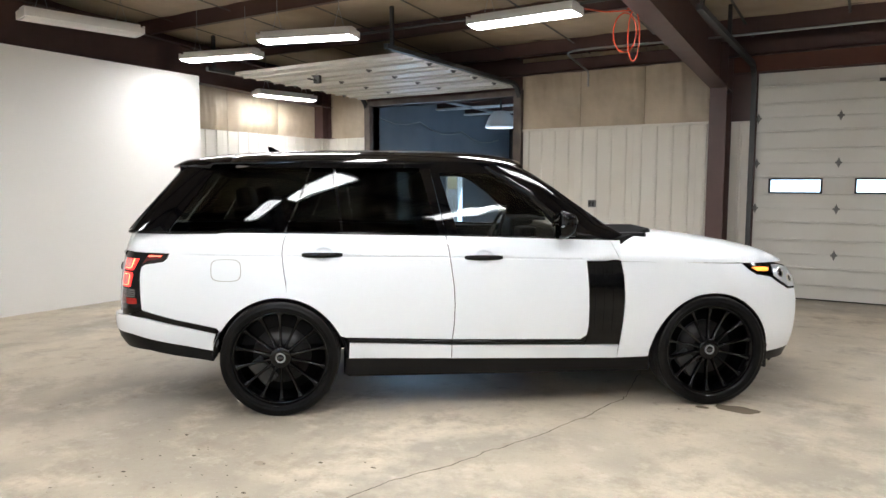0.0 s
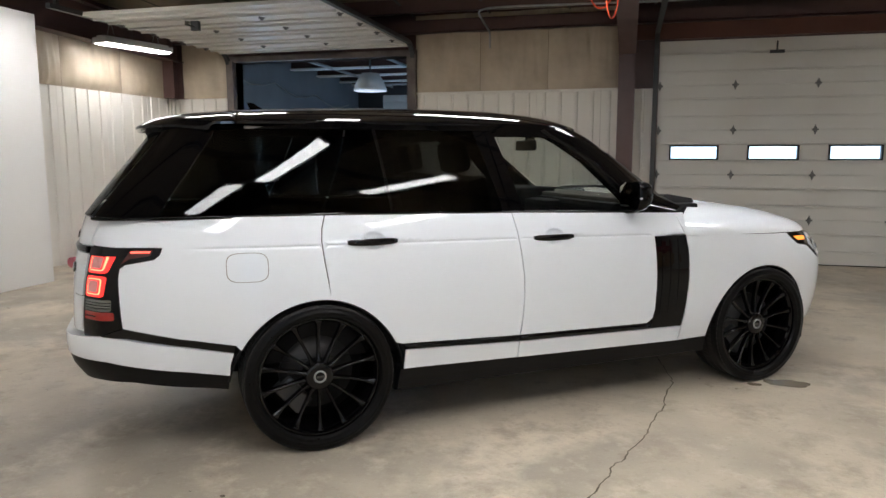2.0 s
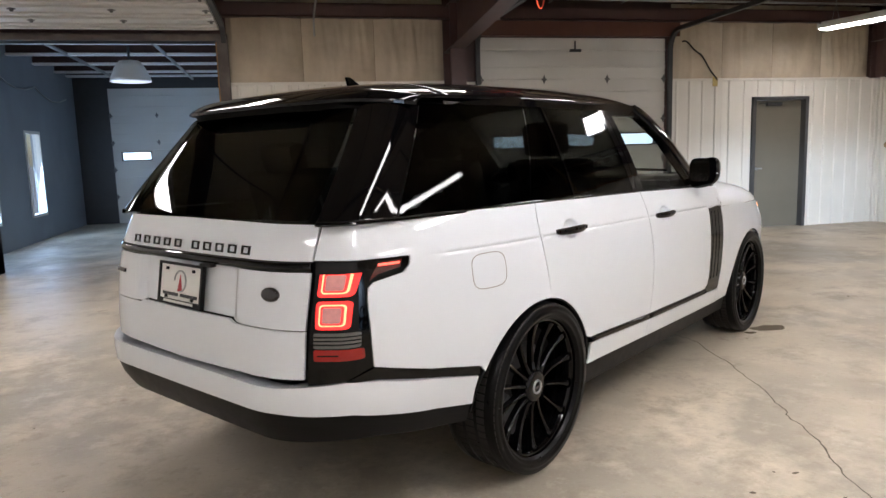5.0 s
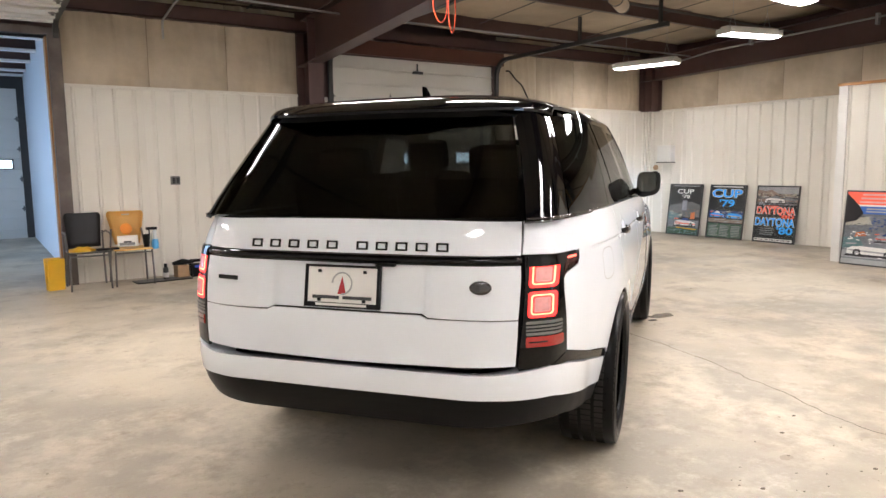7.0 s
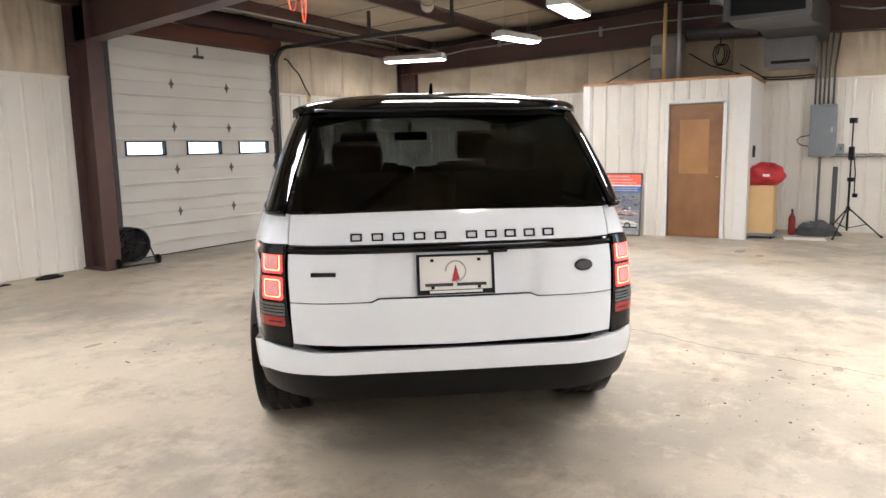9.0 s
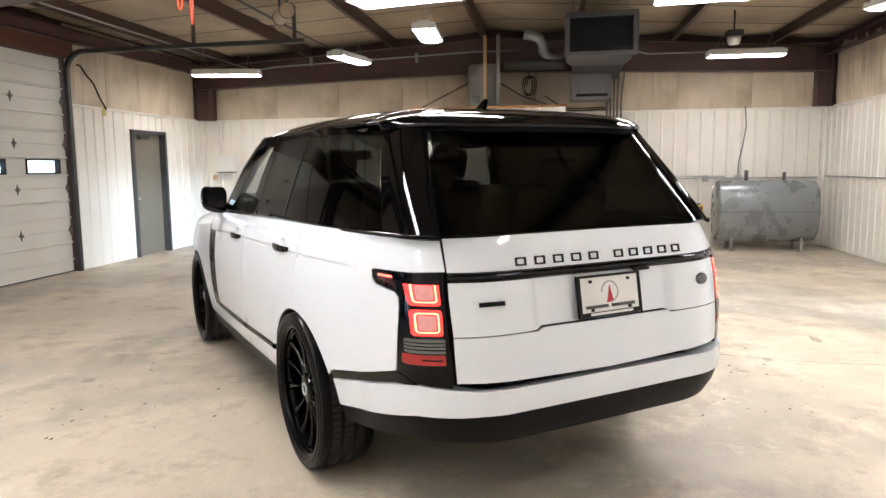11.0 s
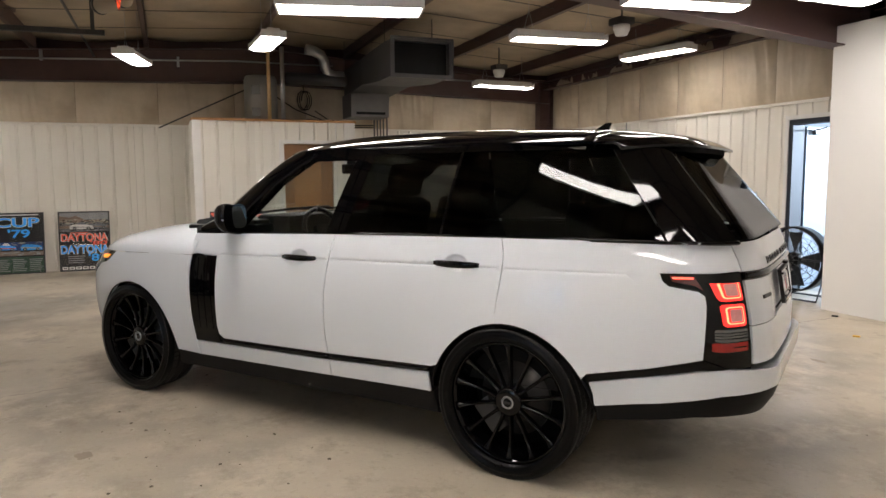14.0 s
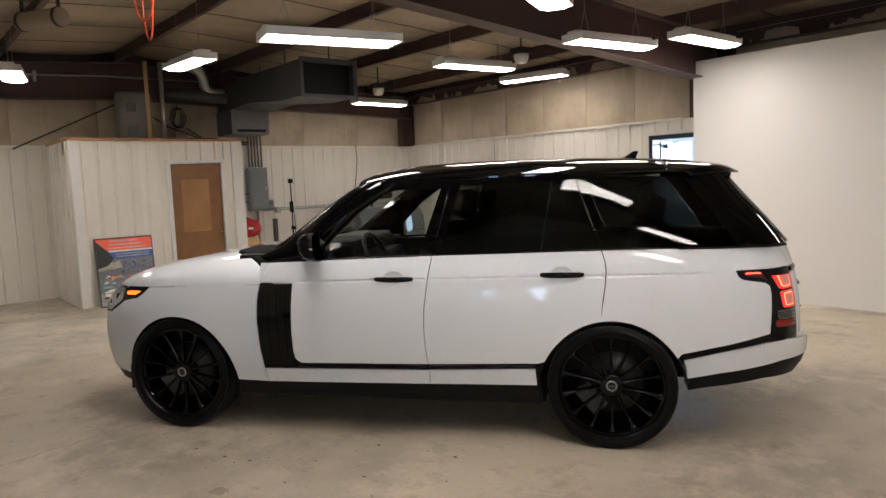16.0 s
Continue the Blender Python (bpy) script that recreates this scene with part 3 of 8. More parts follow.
def track(name, label, x, y_wall, z_turn, y_end, lean=0.0):
    """A steel door track: up the wall, round the bend and back under the roof."""
    pts = [(x, y_wall, 0.0), (x, y_wall, z_turn - 0.28)]
    for k in range(1, 7):
        a = k * math.pi / 12
        pts.append((x, y_wall - 0.28 * (1 - math.cos(a)), z_turn - 0.28 + 0.28 * math.sin(a)))
    pts.append((x, y_end, z_turn + lean))
    bm = bmesh.new()
    prev = None
    for i, p in enumerate(pts):
        a, b = Vector(pts[max(i - 1, 0)]), Vector(pts[min(i + 1, len(pts) - 1)])
        d = (b - a).normalized()
        nrm = Vector((0, -d.z, d.y))
        ring = [bm.verts.new(Vector(p) + Vector((sx * 0.03, 0, 0)) + nrm * sn * 0.028) for sx, sn in ((-1, -1), (1, -1), (1, 1), (-1, 1))]
        if prev:
            for k in range(4):
                bm.faces.new((prev[k], prev[(k + 1) % 4], ring[(k + 1) % 4], ring[k]))
        else:
            bm.faces.new(ring)
        prev = ring
    bm.faces.new(prev[::-1])
    bmesh.ops.recalc_face_normals(bm, faces=bm.faces)
    ob = tagged(part(name, bm, DARKSTEEL), label, "door track", "door tracks")
    return ob


for x in (2.355, 5.435):
    tk = track("door_track", "dark steel overhead door track with hanger", x, YN - 0.02, 3.14, 2.85, 0.02)
    part("hanger", boxes((x - 0.02, 2.95, 3.16, x + 0.02, 2.99, 3.62)), DARKSTEEL, tk)
    part("hanger", boxes((x - 0.02, 4.4, 3.16, x + 0.02, 4.44, 3.52)), DARKSTEEL, tk)
for x in (-4.27, -1.15):
    tk = track("door_track", "dark steel overhead door track with hanger", x, YN - 0.02, 3.14, 2.75, 0.0)
    part("hanger", boxes((x - 0.02, 2.85, 3.16, x + 0.02, 2.89, 3.62)), DARKSTEEL, tk)
# jambs of the open doorway, grey steel with a timber edge
tagged(part("door_frame_1", boxes((-4.30, YN - 0.06, 0, -4.18, YN + 0.26, 2.99), (-1.24, YN - 0.06, 0, -1.10, YN + 0.26, 2.99), (-4.30, YN - 0.02, 2.97, -1.10, YN + 0.26, 3.06), bevel=0.006), material("weathered_jamb", (0.10, 0.078, 0.068), 0.55, vary=0.3, scale=5, second=(0.20, 0.17, 0.14), second_scale=2.5, second_amount=0.6)), "dark steel frame of the open doorway", "door frame", kind="structure")
tagged(part("trim_jamb", boxes((-1.262, YN + 0.02, 0, -1.242, YN + 0.24, 2.96)), PINE), "raw timber edge of the open doorway", "trim", kind="structure")

# ---- white photo walls ----
tagged(part("backdrop_wall_west", boxes((-4.65, -4.60, 0.0, -4.53, 2.82, 3.07), bevel=0.004), WHITEWALL), "tall smooth white painted photo backdrop wall", "backdrop wall", kind="structure")
tagged(part("backdrop_wall_south", boxes((-4.53, -4.58, 0.0, 2.0, -4.46, 3.07), bevel=0.004), WHITEWALL), "tall smooth white painted photo backdrop wall", "backdrop wall", kind="structure")

# ---- the small office ----
CX, CY0, CY1, CH = 7.81, -0.66, 1.85, 2.40
office = wall("wall_office", "x", CX + 0.052, CX + 0.13, CY0, CY1, CH, [(-0.31, 0.50, 0, 2.06)], WHITEWALL, "small white panelled office partition")
liner_run(office, -CY1, -0.56, 0, CH, lambda v: pose(CX + 0.03, -v, 0, 0, 0, -90))
liner_run(office, 0.37, -CY0, 0, CH, lambda v: pose(CX + 0.03, -v, 0, 0, 0, -90))
liner_run(office, -0.56, 0.37, 2.11, CH, lambda v: pose(CX + 0.03, -v, 0, 0, 0, -90))
part("side_wall", boxes((CX + 0.13, CY1 - 0.09, 0, XE + 0.04, CY1, CH), (CX + 0.13, CY0, 0, XE + 0.04, CY0 + 0.09, CH)), WHITEWALL, office)
liner_run(office, -XE, -CX - 0.06, 0, CH, lambda v: pose(-v, CY1 + 0.022, 0, 0, 0, 180))
part("corner_trim", boxes((CX - 0.005, CY1 - 0.10, 0, CX + 0.03, CY1 + 0.02, CH), (CX - 0.005, CY0 - 0.01, 0, CX + 0.03, CY0 + 0.17, CH), bevel=0.004), FIXTURE, office)
part("top_plate", boxes((CX - 0.02, CY0 - 0.03, CH, CX + 0.14, CY1 + 0.03, CH + 0.035), (CX + 0.14, CY1 - 0.10, CH, XE, CY1 + 0.03, CH + 0.035), (CX + 0.14, CY0 - 0.03, CH, XE, CY0 + 0.10, CH + 0.035)), PINE, office, "raw timber top plate")
part("roof", boxes((CX + 0.14, CY0 + 0.1, CH - 0.03, XE, CY1 - 0.1, CH)), PLY, office)
for cb in ((CX - 0.012, -0.355, 0, CX + 0.03, -0.30, 2.054), (CX - 0.012, 0.495, 0, CX + 0.03, 0.55, 2.054), (CX - 0.014, -0.355, 2.056, CX + 0.03, 0.55, 2.11)):
    part("door_casing", boxes(cb, bevel=0.003), FIXTURE, office)
wd = thing("office_door", "closed brown wooden door with a paler patch", "door", pose(CX + 0.045, -0.30, 0.008))
part("leaf", boxes((0, 0, 0, 0.04, 0.79, 2.04), bevel=0.003), WOOD, wd)
# lighter rectangle laid over the middle of the leaf
part("patch_panel", boxes((-0.004, 0.20, 0.98, 0.0, 0.63, 1.80)), PALEWOOD, wd, "paler rectangle on the door leaf")
part("door_knob", lathe([(0.0, 0.0), (0.012, 0.0), (0.012, 0.03), (0.026, 0.04), (0.029, 0.055), (0.022, 0.068), (0.0, 0.072)], 20), material("brass", (0.62, 0.42, 0.16), 0.25, 1.0, vary=0.05), wd, "brass knob", m=pose(-0.002, 0.07, 0.93, 0, 0, 90))

# ---- side door of the north wall ----
# the frame's dark colour also takes in the shade of its deep reveals
tagged(part("door_frame_2", boxes((6.93, YN - 0.015, 0, 6.99, YN + 0.25, 2.13), (7.91, YN - 0.015, 0, 7.97, YN + 0.25, 2.13), (6.93, YN - 0.015, 2.08, 7.97, YN + 0.25, 2.13), bevel=0.003), DUCT), "dark steel door frame", "door frame", kind="structure")
sd = thing("steel_door", "closed dull olive steel door in a dark frame", "door", pose(6.99, YN + 0.10, 0.006))
part("leaf", boxes((0, 0, 0, 0.92, 0.045, 2.07), bevel=0.003), OLIVEPAINT, sd)
part("handle", boxes((0.06, -0.055, 0.96, 0.18, -0.035, 0.985), (0.06, -0.055, 0.95, 0.085, 0.0, 0.995), bevel=0.004), STEEL, sd)
part("closer", boxes((0.25, -0.06, 1.98, 0.52, 0.0, 2.04), (0.10, -0.05, 2.01, 0.30, -0.035, 2.025), bevel=0.005), DARKSTEEL, sd)

NX0, NX1, NY1, NZ = -4.95, -1.10, 13.7, 3.7
# ---- glass door of the south wall and the daylight outside ----
tagged(part("door_frame_3", boxes((2.16, YS - 0.19, 0, 2.22, YS + 0.01, 2.13), (3.10, YS - 0.19, 0, 3.16, YS + 0.01, 2.13), (2.16, YS - 0.19, 2.132, 3.16, YS + 0.01, 2.19), bevel=0.003), BRONZE), "dark bronze aluminium entrance frame", "door frame", kind="structure")
gd = thing("entrance_door", "pale steel entrance door, coloured dark blue-grey, swung open outwards", "door", pose(3.150, YS - 0.235, 0.01, 0, 0, -88))
# pale leaf coloured dark blue-grey to offset the strong daylight on it
part("leaf", boxes((0, -0.045, 0, 0.90, 0.0, 2.10), bevel=0.003), material("darkened_door_paint", (0.11, 0.15, 0.205), 0.45, vary=0.06, scale=3), gd)
part("closer", boxes((0.10, -0.095, 2.0, 0.36, -0.045, 2.06), bevel=0.006), DULLSTEEL, gd)
part("closer_arm", tubes((((0.12, -0.075, 2.06), (0.05, -0.30, 2.075), (-0.05, -0.36, 2.075)), 0.009)), DULLSTEEL, gd)
part("lock_case", boxes((0.80, -0.06, 0.96, 0.86, -0.045, 1.16), bevel=0.004), STEEL, gd)
part("lever", tubes((((0.83, -0.045, 1.02), (0.83, -0.10, 1.02), (0.72, -0.10, 1.02)), 0.010)), STEEL, gd)
tagged(part("trim_south_door", boxes((3.163, YS - 0.02, 0, 3.215, YS + 0.02, 2.192), (2.10, YS - 0.02, 2.195, 3.215, YS + 0.02, 2.245), bevel=0.003), FIXTURE), "white trim round the entrance door", "trim", kind="structure")

GROUND = material("outdoor_paving", (0.30, 0.30, 0.29), 0.8, vary=0.15, scale=2)
tagged(part("ground", boxes((-400, -400, -0.4, 400, 400, -0.205)), GROUND), "grey paved ground outside", "ground", kind="structure")
# the wall across the yard glows by itself to look daylit
GLOW_SIDING = material("glowing_siding", (0.62, 0.72, 0.80), 0.5, vary=0.05, scale=1, emit=(0.50, 0.72, 1.0), strength=0.6)
SKYGLOW = material("bright_overcast", (0.8, 0.85, 0.9), 0.9, vary=0.0, emit=(0.74, 0.88, 1.0), strength=2.3)
for bx in ((0.0, YN + 1.6, 0.0, 13.0, YN + 1.62, 4.0), (-4.6, 15.0, 0.0, -1.0, 15.02, 4.0), (NX0 - 1.4, 7.4, 0.0, NX0 - 1.38, 12.0, 4.0)):
    tagged(part("backdrop", boxes(bx), SKYGLOW), "bright overcast sky outside the windows", "backdrop", kind="structure")
# unseen area lamps added outside to throw daylight in through the door
daylight("door_light", (1.7, -7.3, 3.2), (2.9, -4.6, 0.5), 1.8, 1.0, 26, (0.62, 0.80, 1.0))
daylight("yard_light", (-1.28, -14.2, 2.75), (7.6, 6.3, 0.6), 2.4, 0.6, 7500, (0.66, 0.83, 1.0))
tagged(part("backdrop_south", boxes((-16, -16.2, -0.2, 26, -16.0, 8.0)), GLOW_SIDING), "pale glowing backdrop wall across the yard", "backdrop", kind="structure")

# ---- the next hall beyond the open doorway ----
tagged(part("floor_annex", boxes((NX0 - 0.2, YN + 0.3, -0.2, NX1 + 0.2, NY1 + 0.2, 0.0)), CONCRETE), "bluish lit concrete floor of the next hall", "floor", kind="structure")
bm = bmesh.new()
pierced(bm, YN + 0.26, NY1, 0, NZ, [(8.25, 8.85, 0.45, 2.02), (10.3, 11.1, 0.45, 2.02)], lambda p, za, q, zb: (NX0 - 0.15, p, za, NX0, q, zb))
tagged(part("wall_annex_west", bm, SHADED_BLUEWALL), "wall of the next hall, its shade put into the colour", "wall", kind="structure")
for y0, y1 in ((8.25, 8.85), (10.3, 11.1)):
    fr = bmesh.new()
    pierced(fr, y0, y1, 0.45, 2.02, [(y0 + 0.05, y1 - 0.05, 0.5, 1.97)], lambda p, za, q, zb: (NX0 - 0.1, p, za, NX0 + 0.02, q, zb))
    win = tagged(part("window_1" if y0 < 9 else "window_2", fr, FIXTURE), "tall white framed window in the next hall", "window", kind="structure")
    pn = part("pane", boxes((NX0 - 0.06, y0 + 0.05, 0.5, NX0 - 0.054, y1 - 0.05, 1.97)), PANE, win)
    pn.visible_shadow = False
    daylight("window_light", (NX0 - 0.02, (y0 + y1) / 2, 1.25), (NX0 + 2, (y0 + y1) / 2, 0.9), y1 - y0, 1.5, 50, (0.48, 0.70, 1.0))
tagged(part("wall_annex_east", boxes((NX1, YN + 0.26, 0, NX1 + 0.15, NY1, NZ)), BLUEWALL), "pale wall of the next hall", "wall", kind="structure")
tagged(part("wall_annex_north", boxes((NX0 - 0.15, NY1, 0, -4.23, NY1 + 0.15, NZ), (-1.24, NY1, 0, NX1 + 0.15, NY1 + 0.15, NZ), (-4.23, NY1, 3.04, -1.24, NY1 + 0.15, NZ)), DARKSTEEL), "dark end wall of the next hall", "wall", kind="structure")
tagged(part("ceiling_annex", boxes((NX0 - 0.15, YN + 0.26, NZ, NX1 + 0.15, NY1 + 0.15, NZ + 0.15)), ROOFING), "dim insulated roof of the next hall", "ceiling", kind="structure")
for y in (7.3, 8.6, 9.9, 11.2, 12.5, 13.3):
    beam = tagged(part("annex_beam", boxes((NX0, y, NZ - 0.40, NX1, y + 0.05, NZ)), PRIMER), "dark red-brown steel beam in the next hall", "beam", "annex beams", "structure")
    # white colour stands for daylight falling on the lower flange
    part("flange", boxes((NX0, y - 0.06, NZ - 0.44, NX1, y + 0.11, NZ - 0.402), bevel=0.004), FIXTURE, beam, "lower flange coloured pale, as if lit by daylight")
for x in (-4.0, -2.4):
    tagged(part("annex_pipe", tubes((((x, YN + 0.5, 3.3), (x, NY1, 3.25)), 0.03)), STEEL), "thin steel pipe under the next roof", "pipe", "annex pipes")
pts = [Vector((-4.9, 7.2, 3.02)).lerp(Vector((-4.9, 12.9, 2.75)), i / 12) - Vector((0, 0, 0.16 * abs(math.sin(math.pi * i / 4)))) for i in range(13)]
tagged(part("annex_cable", tubes((pts, 0.014)), STEEL), "pale cable slung along the next hall's wall", "cable")
overhead_door(2.99, "closed pale overhead door with small windows in the next hall", (0.193, 1.208, 2.212), (0.02, 1.0, 2.02, 2.97), pose(-4.23, NY1 - 0.06, 0.004))
hb = thing("high_bay_lamp", "white bell-shaped high-bay lamp hanging from the roof", "lamp", pose(-2.85, 9.05, 2.72))
part("shade", lathe([(0.10, 0.34), (0.16, 0.33), (0.24, 0.22), (0.31, 0.06), (0.325, 0.0), (0.315, 0.0), (0.23, 0.20), (0.12, 0.31)], 40, "z"), FIXTURE, hb)
part("lens", lathe([(0.0, 0.012), (0.30, 0.012), (0.315, 0.0), (0.0, -0.02)], 32, "z"), material("frosted_lens", (0.7, 0.75, 0.8), 0.4, vary=0.0, emit=(0.85, 0.93, 1.0), strength=0.9), hb)
part("stem", tubes((((0, 0, 0.33), (0, 0, 0.98)), 0.02)), DARKSTEEL, hb)


# ---- fluorescent lamps ----
def shop_lamp(a, b, z, kind="wrap", lens=TUBE):
    """A shop lamp along the line a to b, in one of three lengths; hangs on two chains from the roof."""
    ax, ay, bx, by = a[0], a[1], b[0], b[1]
    yaw = math.degrees(math.atan2(by - ay, bx - ax))
    ob = thing("ceiling_lamp", ("lit" if lens is not DEADTUBE else "unlit") + " white fluorescent shop lamp hanging on chains" if kind != "open" else "lit open four-tube fluorescent lamp hanging on chains", "lamp", pose((ax + bx) / 2, (ay + by) / 2, z, 0, 0, yaw), "ceiling lamps")
    h, w = {"wrap": (0.545, 0.14), "short": (0.44, 0.14), "open": (0.61, 0.19)}[kind]
    if kind != "open":
        part("housing", boxes((-h, -w, 0.03, h, w, 0.05), (-h, -0.07, 0.05, h, 0.07, 0.10), (-h - 0.015, -w, -0.005, -h, w, 0.075), (h, -w, -0.005, h + 0.015, w, 0.075), (-h, -w - 0.004, -0.004, h, -w + 0.004, 0.05), (-h, w - 0.004, -0.004, h, w + 0.004, 0.05), bevel=0.003), FIXTURE, ob)
        bm = bmesh.new()
        prof = [(-w + 0.006, 0.03), (-w + 0.02, 0.000), (-0.07, -0.018), (0.07, -0.018), (w - 0.02, 0.000), (w - 0.006, 0.03)]
        L, R = [bm.verts.new((-h, y, zz)) for y, zz in prof], [bm.verts.new((h, y, zz)) for y, zz in prof]
        for i in range(len(prof) - 1):
            bm.faces.new((L[i], L[i + 1], R[i + 1], R[i]))
        bm.faces.new(L), bm.faces.new(R[::-1])
        bmesh.ops.recalc_face_normals(bm, faces=bm.faces)
        part("diffuser", bm, lens, ob, "glowing white diffuser" if lens is not DEADTUBE else "dull white unlit diffuser")
    else:
        part("housing", boxes((-h, -w, 0.05, h, w, 0.065), (-h - 0.02, -w, -0.012, -h, w, 0.07), (h, -w, -0.012, h + 0.02, w, 0.07), (-h, -w, -0.01, h, -w + 0.012, 0.06), (-h, w - 0.012, -0.01, h, w, 0.06), (-h, -0.05, 0.065, h, 0.05, 0.10), bevel=0.004), FIXTURE, ob)
        for y in (-0.135, -0.045, 0.045, 0.135):
            part("tube", tubes((((-h, y, 0.012), (h, y, 0.012)), 0.016)), TUBE, ob)
    for x in (-0.68 * h, 0.68 * h):
        wx, wy = (ax + bx) / 2 + x * math.cos(radians(yaw)), (ay + by) / 2 + x * math.sin(radians(yaw))
        top = roof_z(wy) - 0.07 - z
        part("chain", tubes((((x - 0.06, 0, 0.10), (x, 0, 0.32)), 0.003), (((x + 0.06, 0, 0.10), (x, 0, 0.32)), 0.003), (((x, 0, 0.32), (x, 0, top)), 0.003), sides=5), STEEL, ob)
    return ob


for a, b, z, kind, *lens in (((-4.96, 4.25), (-4.685, 5.44), 3.0, "wrap", DIMTUBE), ((1.56, -1.42), (1.41, -2.63), 2.98, "wrap"), ((1.16, -2.72), (1.17, -3.93), 3.08, "wrap", DIMTUBE),
                      ((3.63, -1.40), (3.50, -2.60), 3.05, "wrap"), ((5.27, -4.10), (4.07, -4.42), 3.2, "wrap", DIMTUBE), ((2.646, 1.322), (2.365, 0.123), 2.94, "open"),
                      ((7.69, -2.74), (7.75, -4.0), 3.09, "wrap", DIMTUBE), ((5.62, 1.12), (4.52, 1.06), 3.09, "short"), ((6.25, 2.75), (7.43, 2.48), 3.1, "short", DIMTUBE),
                      ((7.40, 5.56), (7.67, 4.37), 3.03, "wrap", DIMTUBE),
                      ((-3.15, -0.41), (-2.88, 0.78), 3.08, "wrap", DEADTUBE), ((-4.06, 2.22), (-2.95, 2.47), 3.15, "wrap"), ((-2.12, 1.69), (-0.98, 2.02), 3.1, "wrap"), ((0.24, 2.27), (1.46, 2.25), 3.1, "wrap"),
                      # first of these is an unseen lamp, added to brighten the car's tail
                      ((-3.0, -2.9), (-1.8, -3.1), 3.06, "wrap"), ((0.85, -0.47), (0.30, 0.60), 3.02, "wrap")):
    shop_lamp(a, b, z, kind, *lens)

# ---- the car: x ahead from the rear axle, y to its left ----
from mathutils.geometry import delaunay_2d_cdt

CAR = pose(0, 0, 0, 0, 0, 37)
car = thing("car", "white luxury SUV with a gloss black roof and black wheels", "car", CAR)


class Wrap:
    """A body side that wraps round the car: q runs from the middle of the tail (0) round the corner, along the side to the nose."""

    def __init__(self, width, tail, tail0, a, b, nose=None, nose0=3.78, na=0.75, nb=0.48, barrel=0.018, fade=0.6, taper=(0.0, 0.0, 1.0), turn=None, power=2.0):
        self.taper, self.crease = taper, False
        if turn:
            self.turn_x, self.turn_y = smooth_table([(t, x) for t, x, y in turn]), smooth_table([(t, y) for t, x, y in turn])
        else:
            self.turn_x, self.turn_y = (lambda t: 1 - max(0.0, math.cos(t * math.pi / 2)) ** (2 / power)), (lambda t: math.sin(t * math.pi / 2) ** (2 / power))
        self.width, self.tail, self.tail0, self.a, self.b = width, tail, tail0, a, b
        self.nose, self.nose0, self.na, self.nb, self.barrel, self.fade = nose, nose0, na, nb, barrel, fade
        self.flat = width(1.0) - b if tail0 < -1.08 else width(1.25) - b
        self.arc = math.pi / 2 * math.sqrt((a * a + b * b) / 2)
        self.q0 = self.flat + self.arc          # where the side begins
        self.x0 = tail0 + a
        self.x1 = nose0 - na
        self.q1 = self.q0 + self.x1 - self.x0
        self.narc = math.pi / 2 * math.sqrt((na * na + nb * nb) / 2)

    def at(self, q, z):
        s, q = (1 if q >= 0 else -1), abs(q)
        w = self.width(z)
        sh = self.tail(z) - self.tail0
        if q <= self.flat:
            return Vector((self.tail0 + sh + self.a * self.turn_x(0.0) * (q / self.flat) ** 2, s * q * (w - self.b) / self.flat, z))
        if q <= self.q0:
            t = (q - self.flat) / self.arc
            wb = self.side_width(self.x0, w)
            return Vector((self.tail0 + self.a * self.turn_x(t) + sh, s * (w - self.b + (wb - w + self.b) * self.turn_y(t)), z))
        if q <= self.q1:
            x = self.x0 + q - self.q0
            k = max(0.0, 1 - (x - self.x0) / self.fade)
            kn = max(0.0, 1 - (self.x1 - x) / 0.5)
            sn = self.nose(z) - self.nose0 if self.nose else 0
            return Vector((x + sh * k * k * (3 - 2 * k) + sn * kn * kn * (3 - 2 * kn), s * (self.side_width(x, w) - (crease_in(x, z) * min(1.0, (x - self.x0) / 0.1, (self.x1 - x) / 0.1) if self.crease else 0.0)), z))
        sn = self.nose(z) - self.nose0 if self.nose else 0
        t = (q - self.q1) / self.narc * math.pi / 2
        wb = self.side_width(self.x1, w)
        if t <= math.pi / 2:
            return Vector((self.x1 + self.na * math.sin(t) + sn, s * (wb - self.nb + self.nb * math.cos(t)), z))
        return Vector((self.nose0 + sn, s * max(0.0, (wb - self.nb) - (q - self.q1 - self.narc)), z))

    def side_width(self, x, w):
        return w * (1 - self.barrel * ((x - 1.35) / 2.1) ** 2 - self.taper[0] * max(0.0, (self.taper[1] - x) / self.taper[2]) ** 2)

    def out(self, q, z):
        e = 2e-3
        n = (self.at(q + e, z) - self.at(q - e, z)).cross(self.at(q, z + e) - self.at(q, z - e)).normalized()
        return n if n.dot(self.at(q, z) - Vector((1.3, 0, 0.9))) > 0 else -n

    def q_of_x(self, x, z):
        """The q at which the side is at x."""
        lo, hi = self.flat, self.q1 + self.narc
        for _ in range(40):
            m = (lo + hi) / 2
            if self.at(m, z).x < x:
                lo = m
            else:
                hi = m
        return lo

    def q_of_y(self, y, z):
        """The q at which the tail or its corner is at |y|."""
        lo, hi = 0.0, self.q0
        for _ in range(40):
            m = (lo + hi) / 2
            if self.at(m, z).y < y:
                lo = m
            else:
                hi = m
        return lo


def spread(points, step):
    out = []
    for a, b in zip(points, points[1:] + points[:1]):
        n = max(1, int(math.dist(a, b) / step))
        out += [(a[0] + (b[0] - a[0]) * i / n, a[1] + (b[1] - a[1]) * i / n) for i in range(n)]
    return out


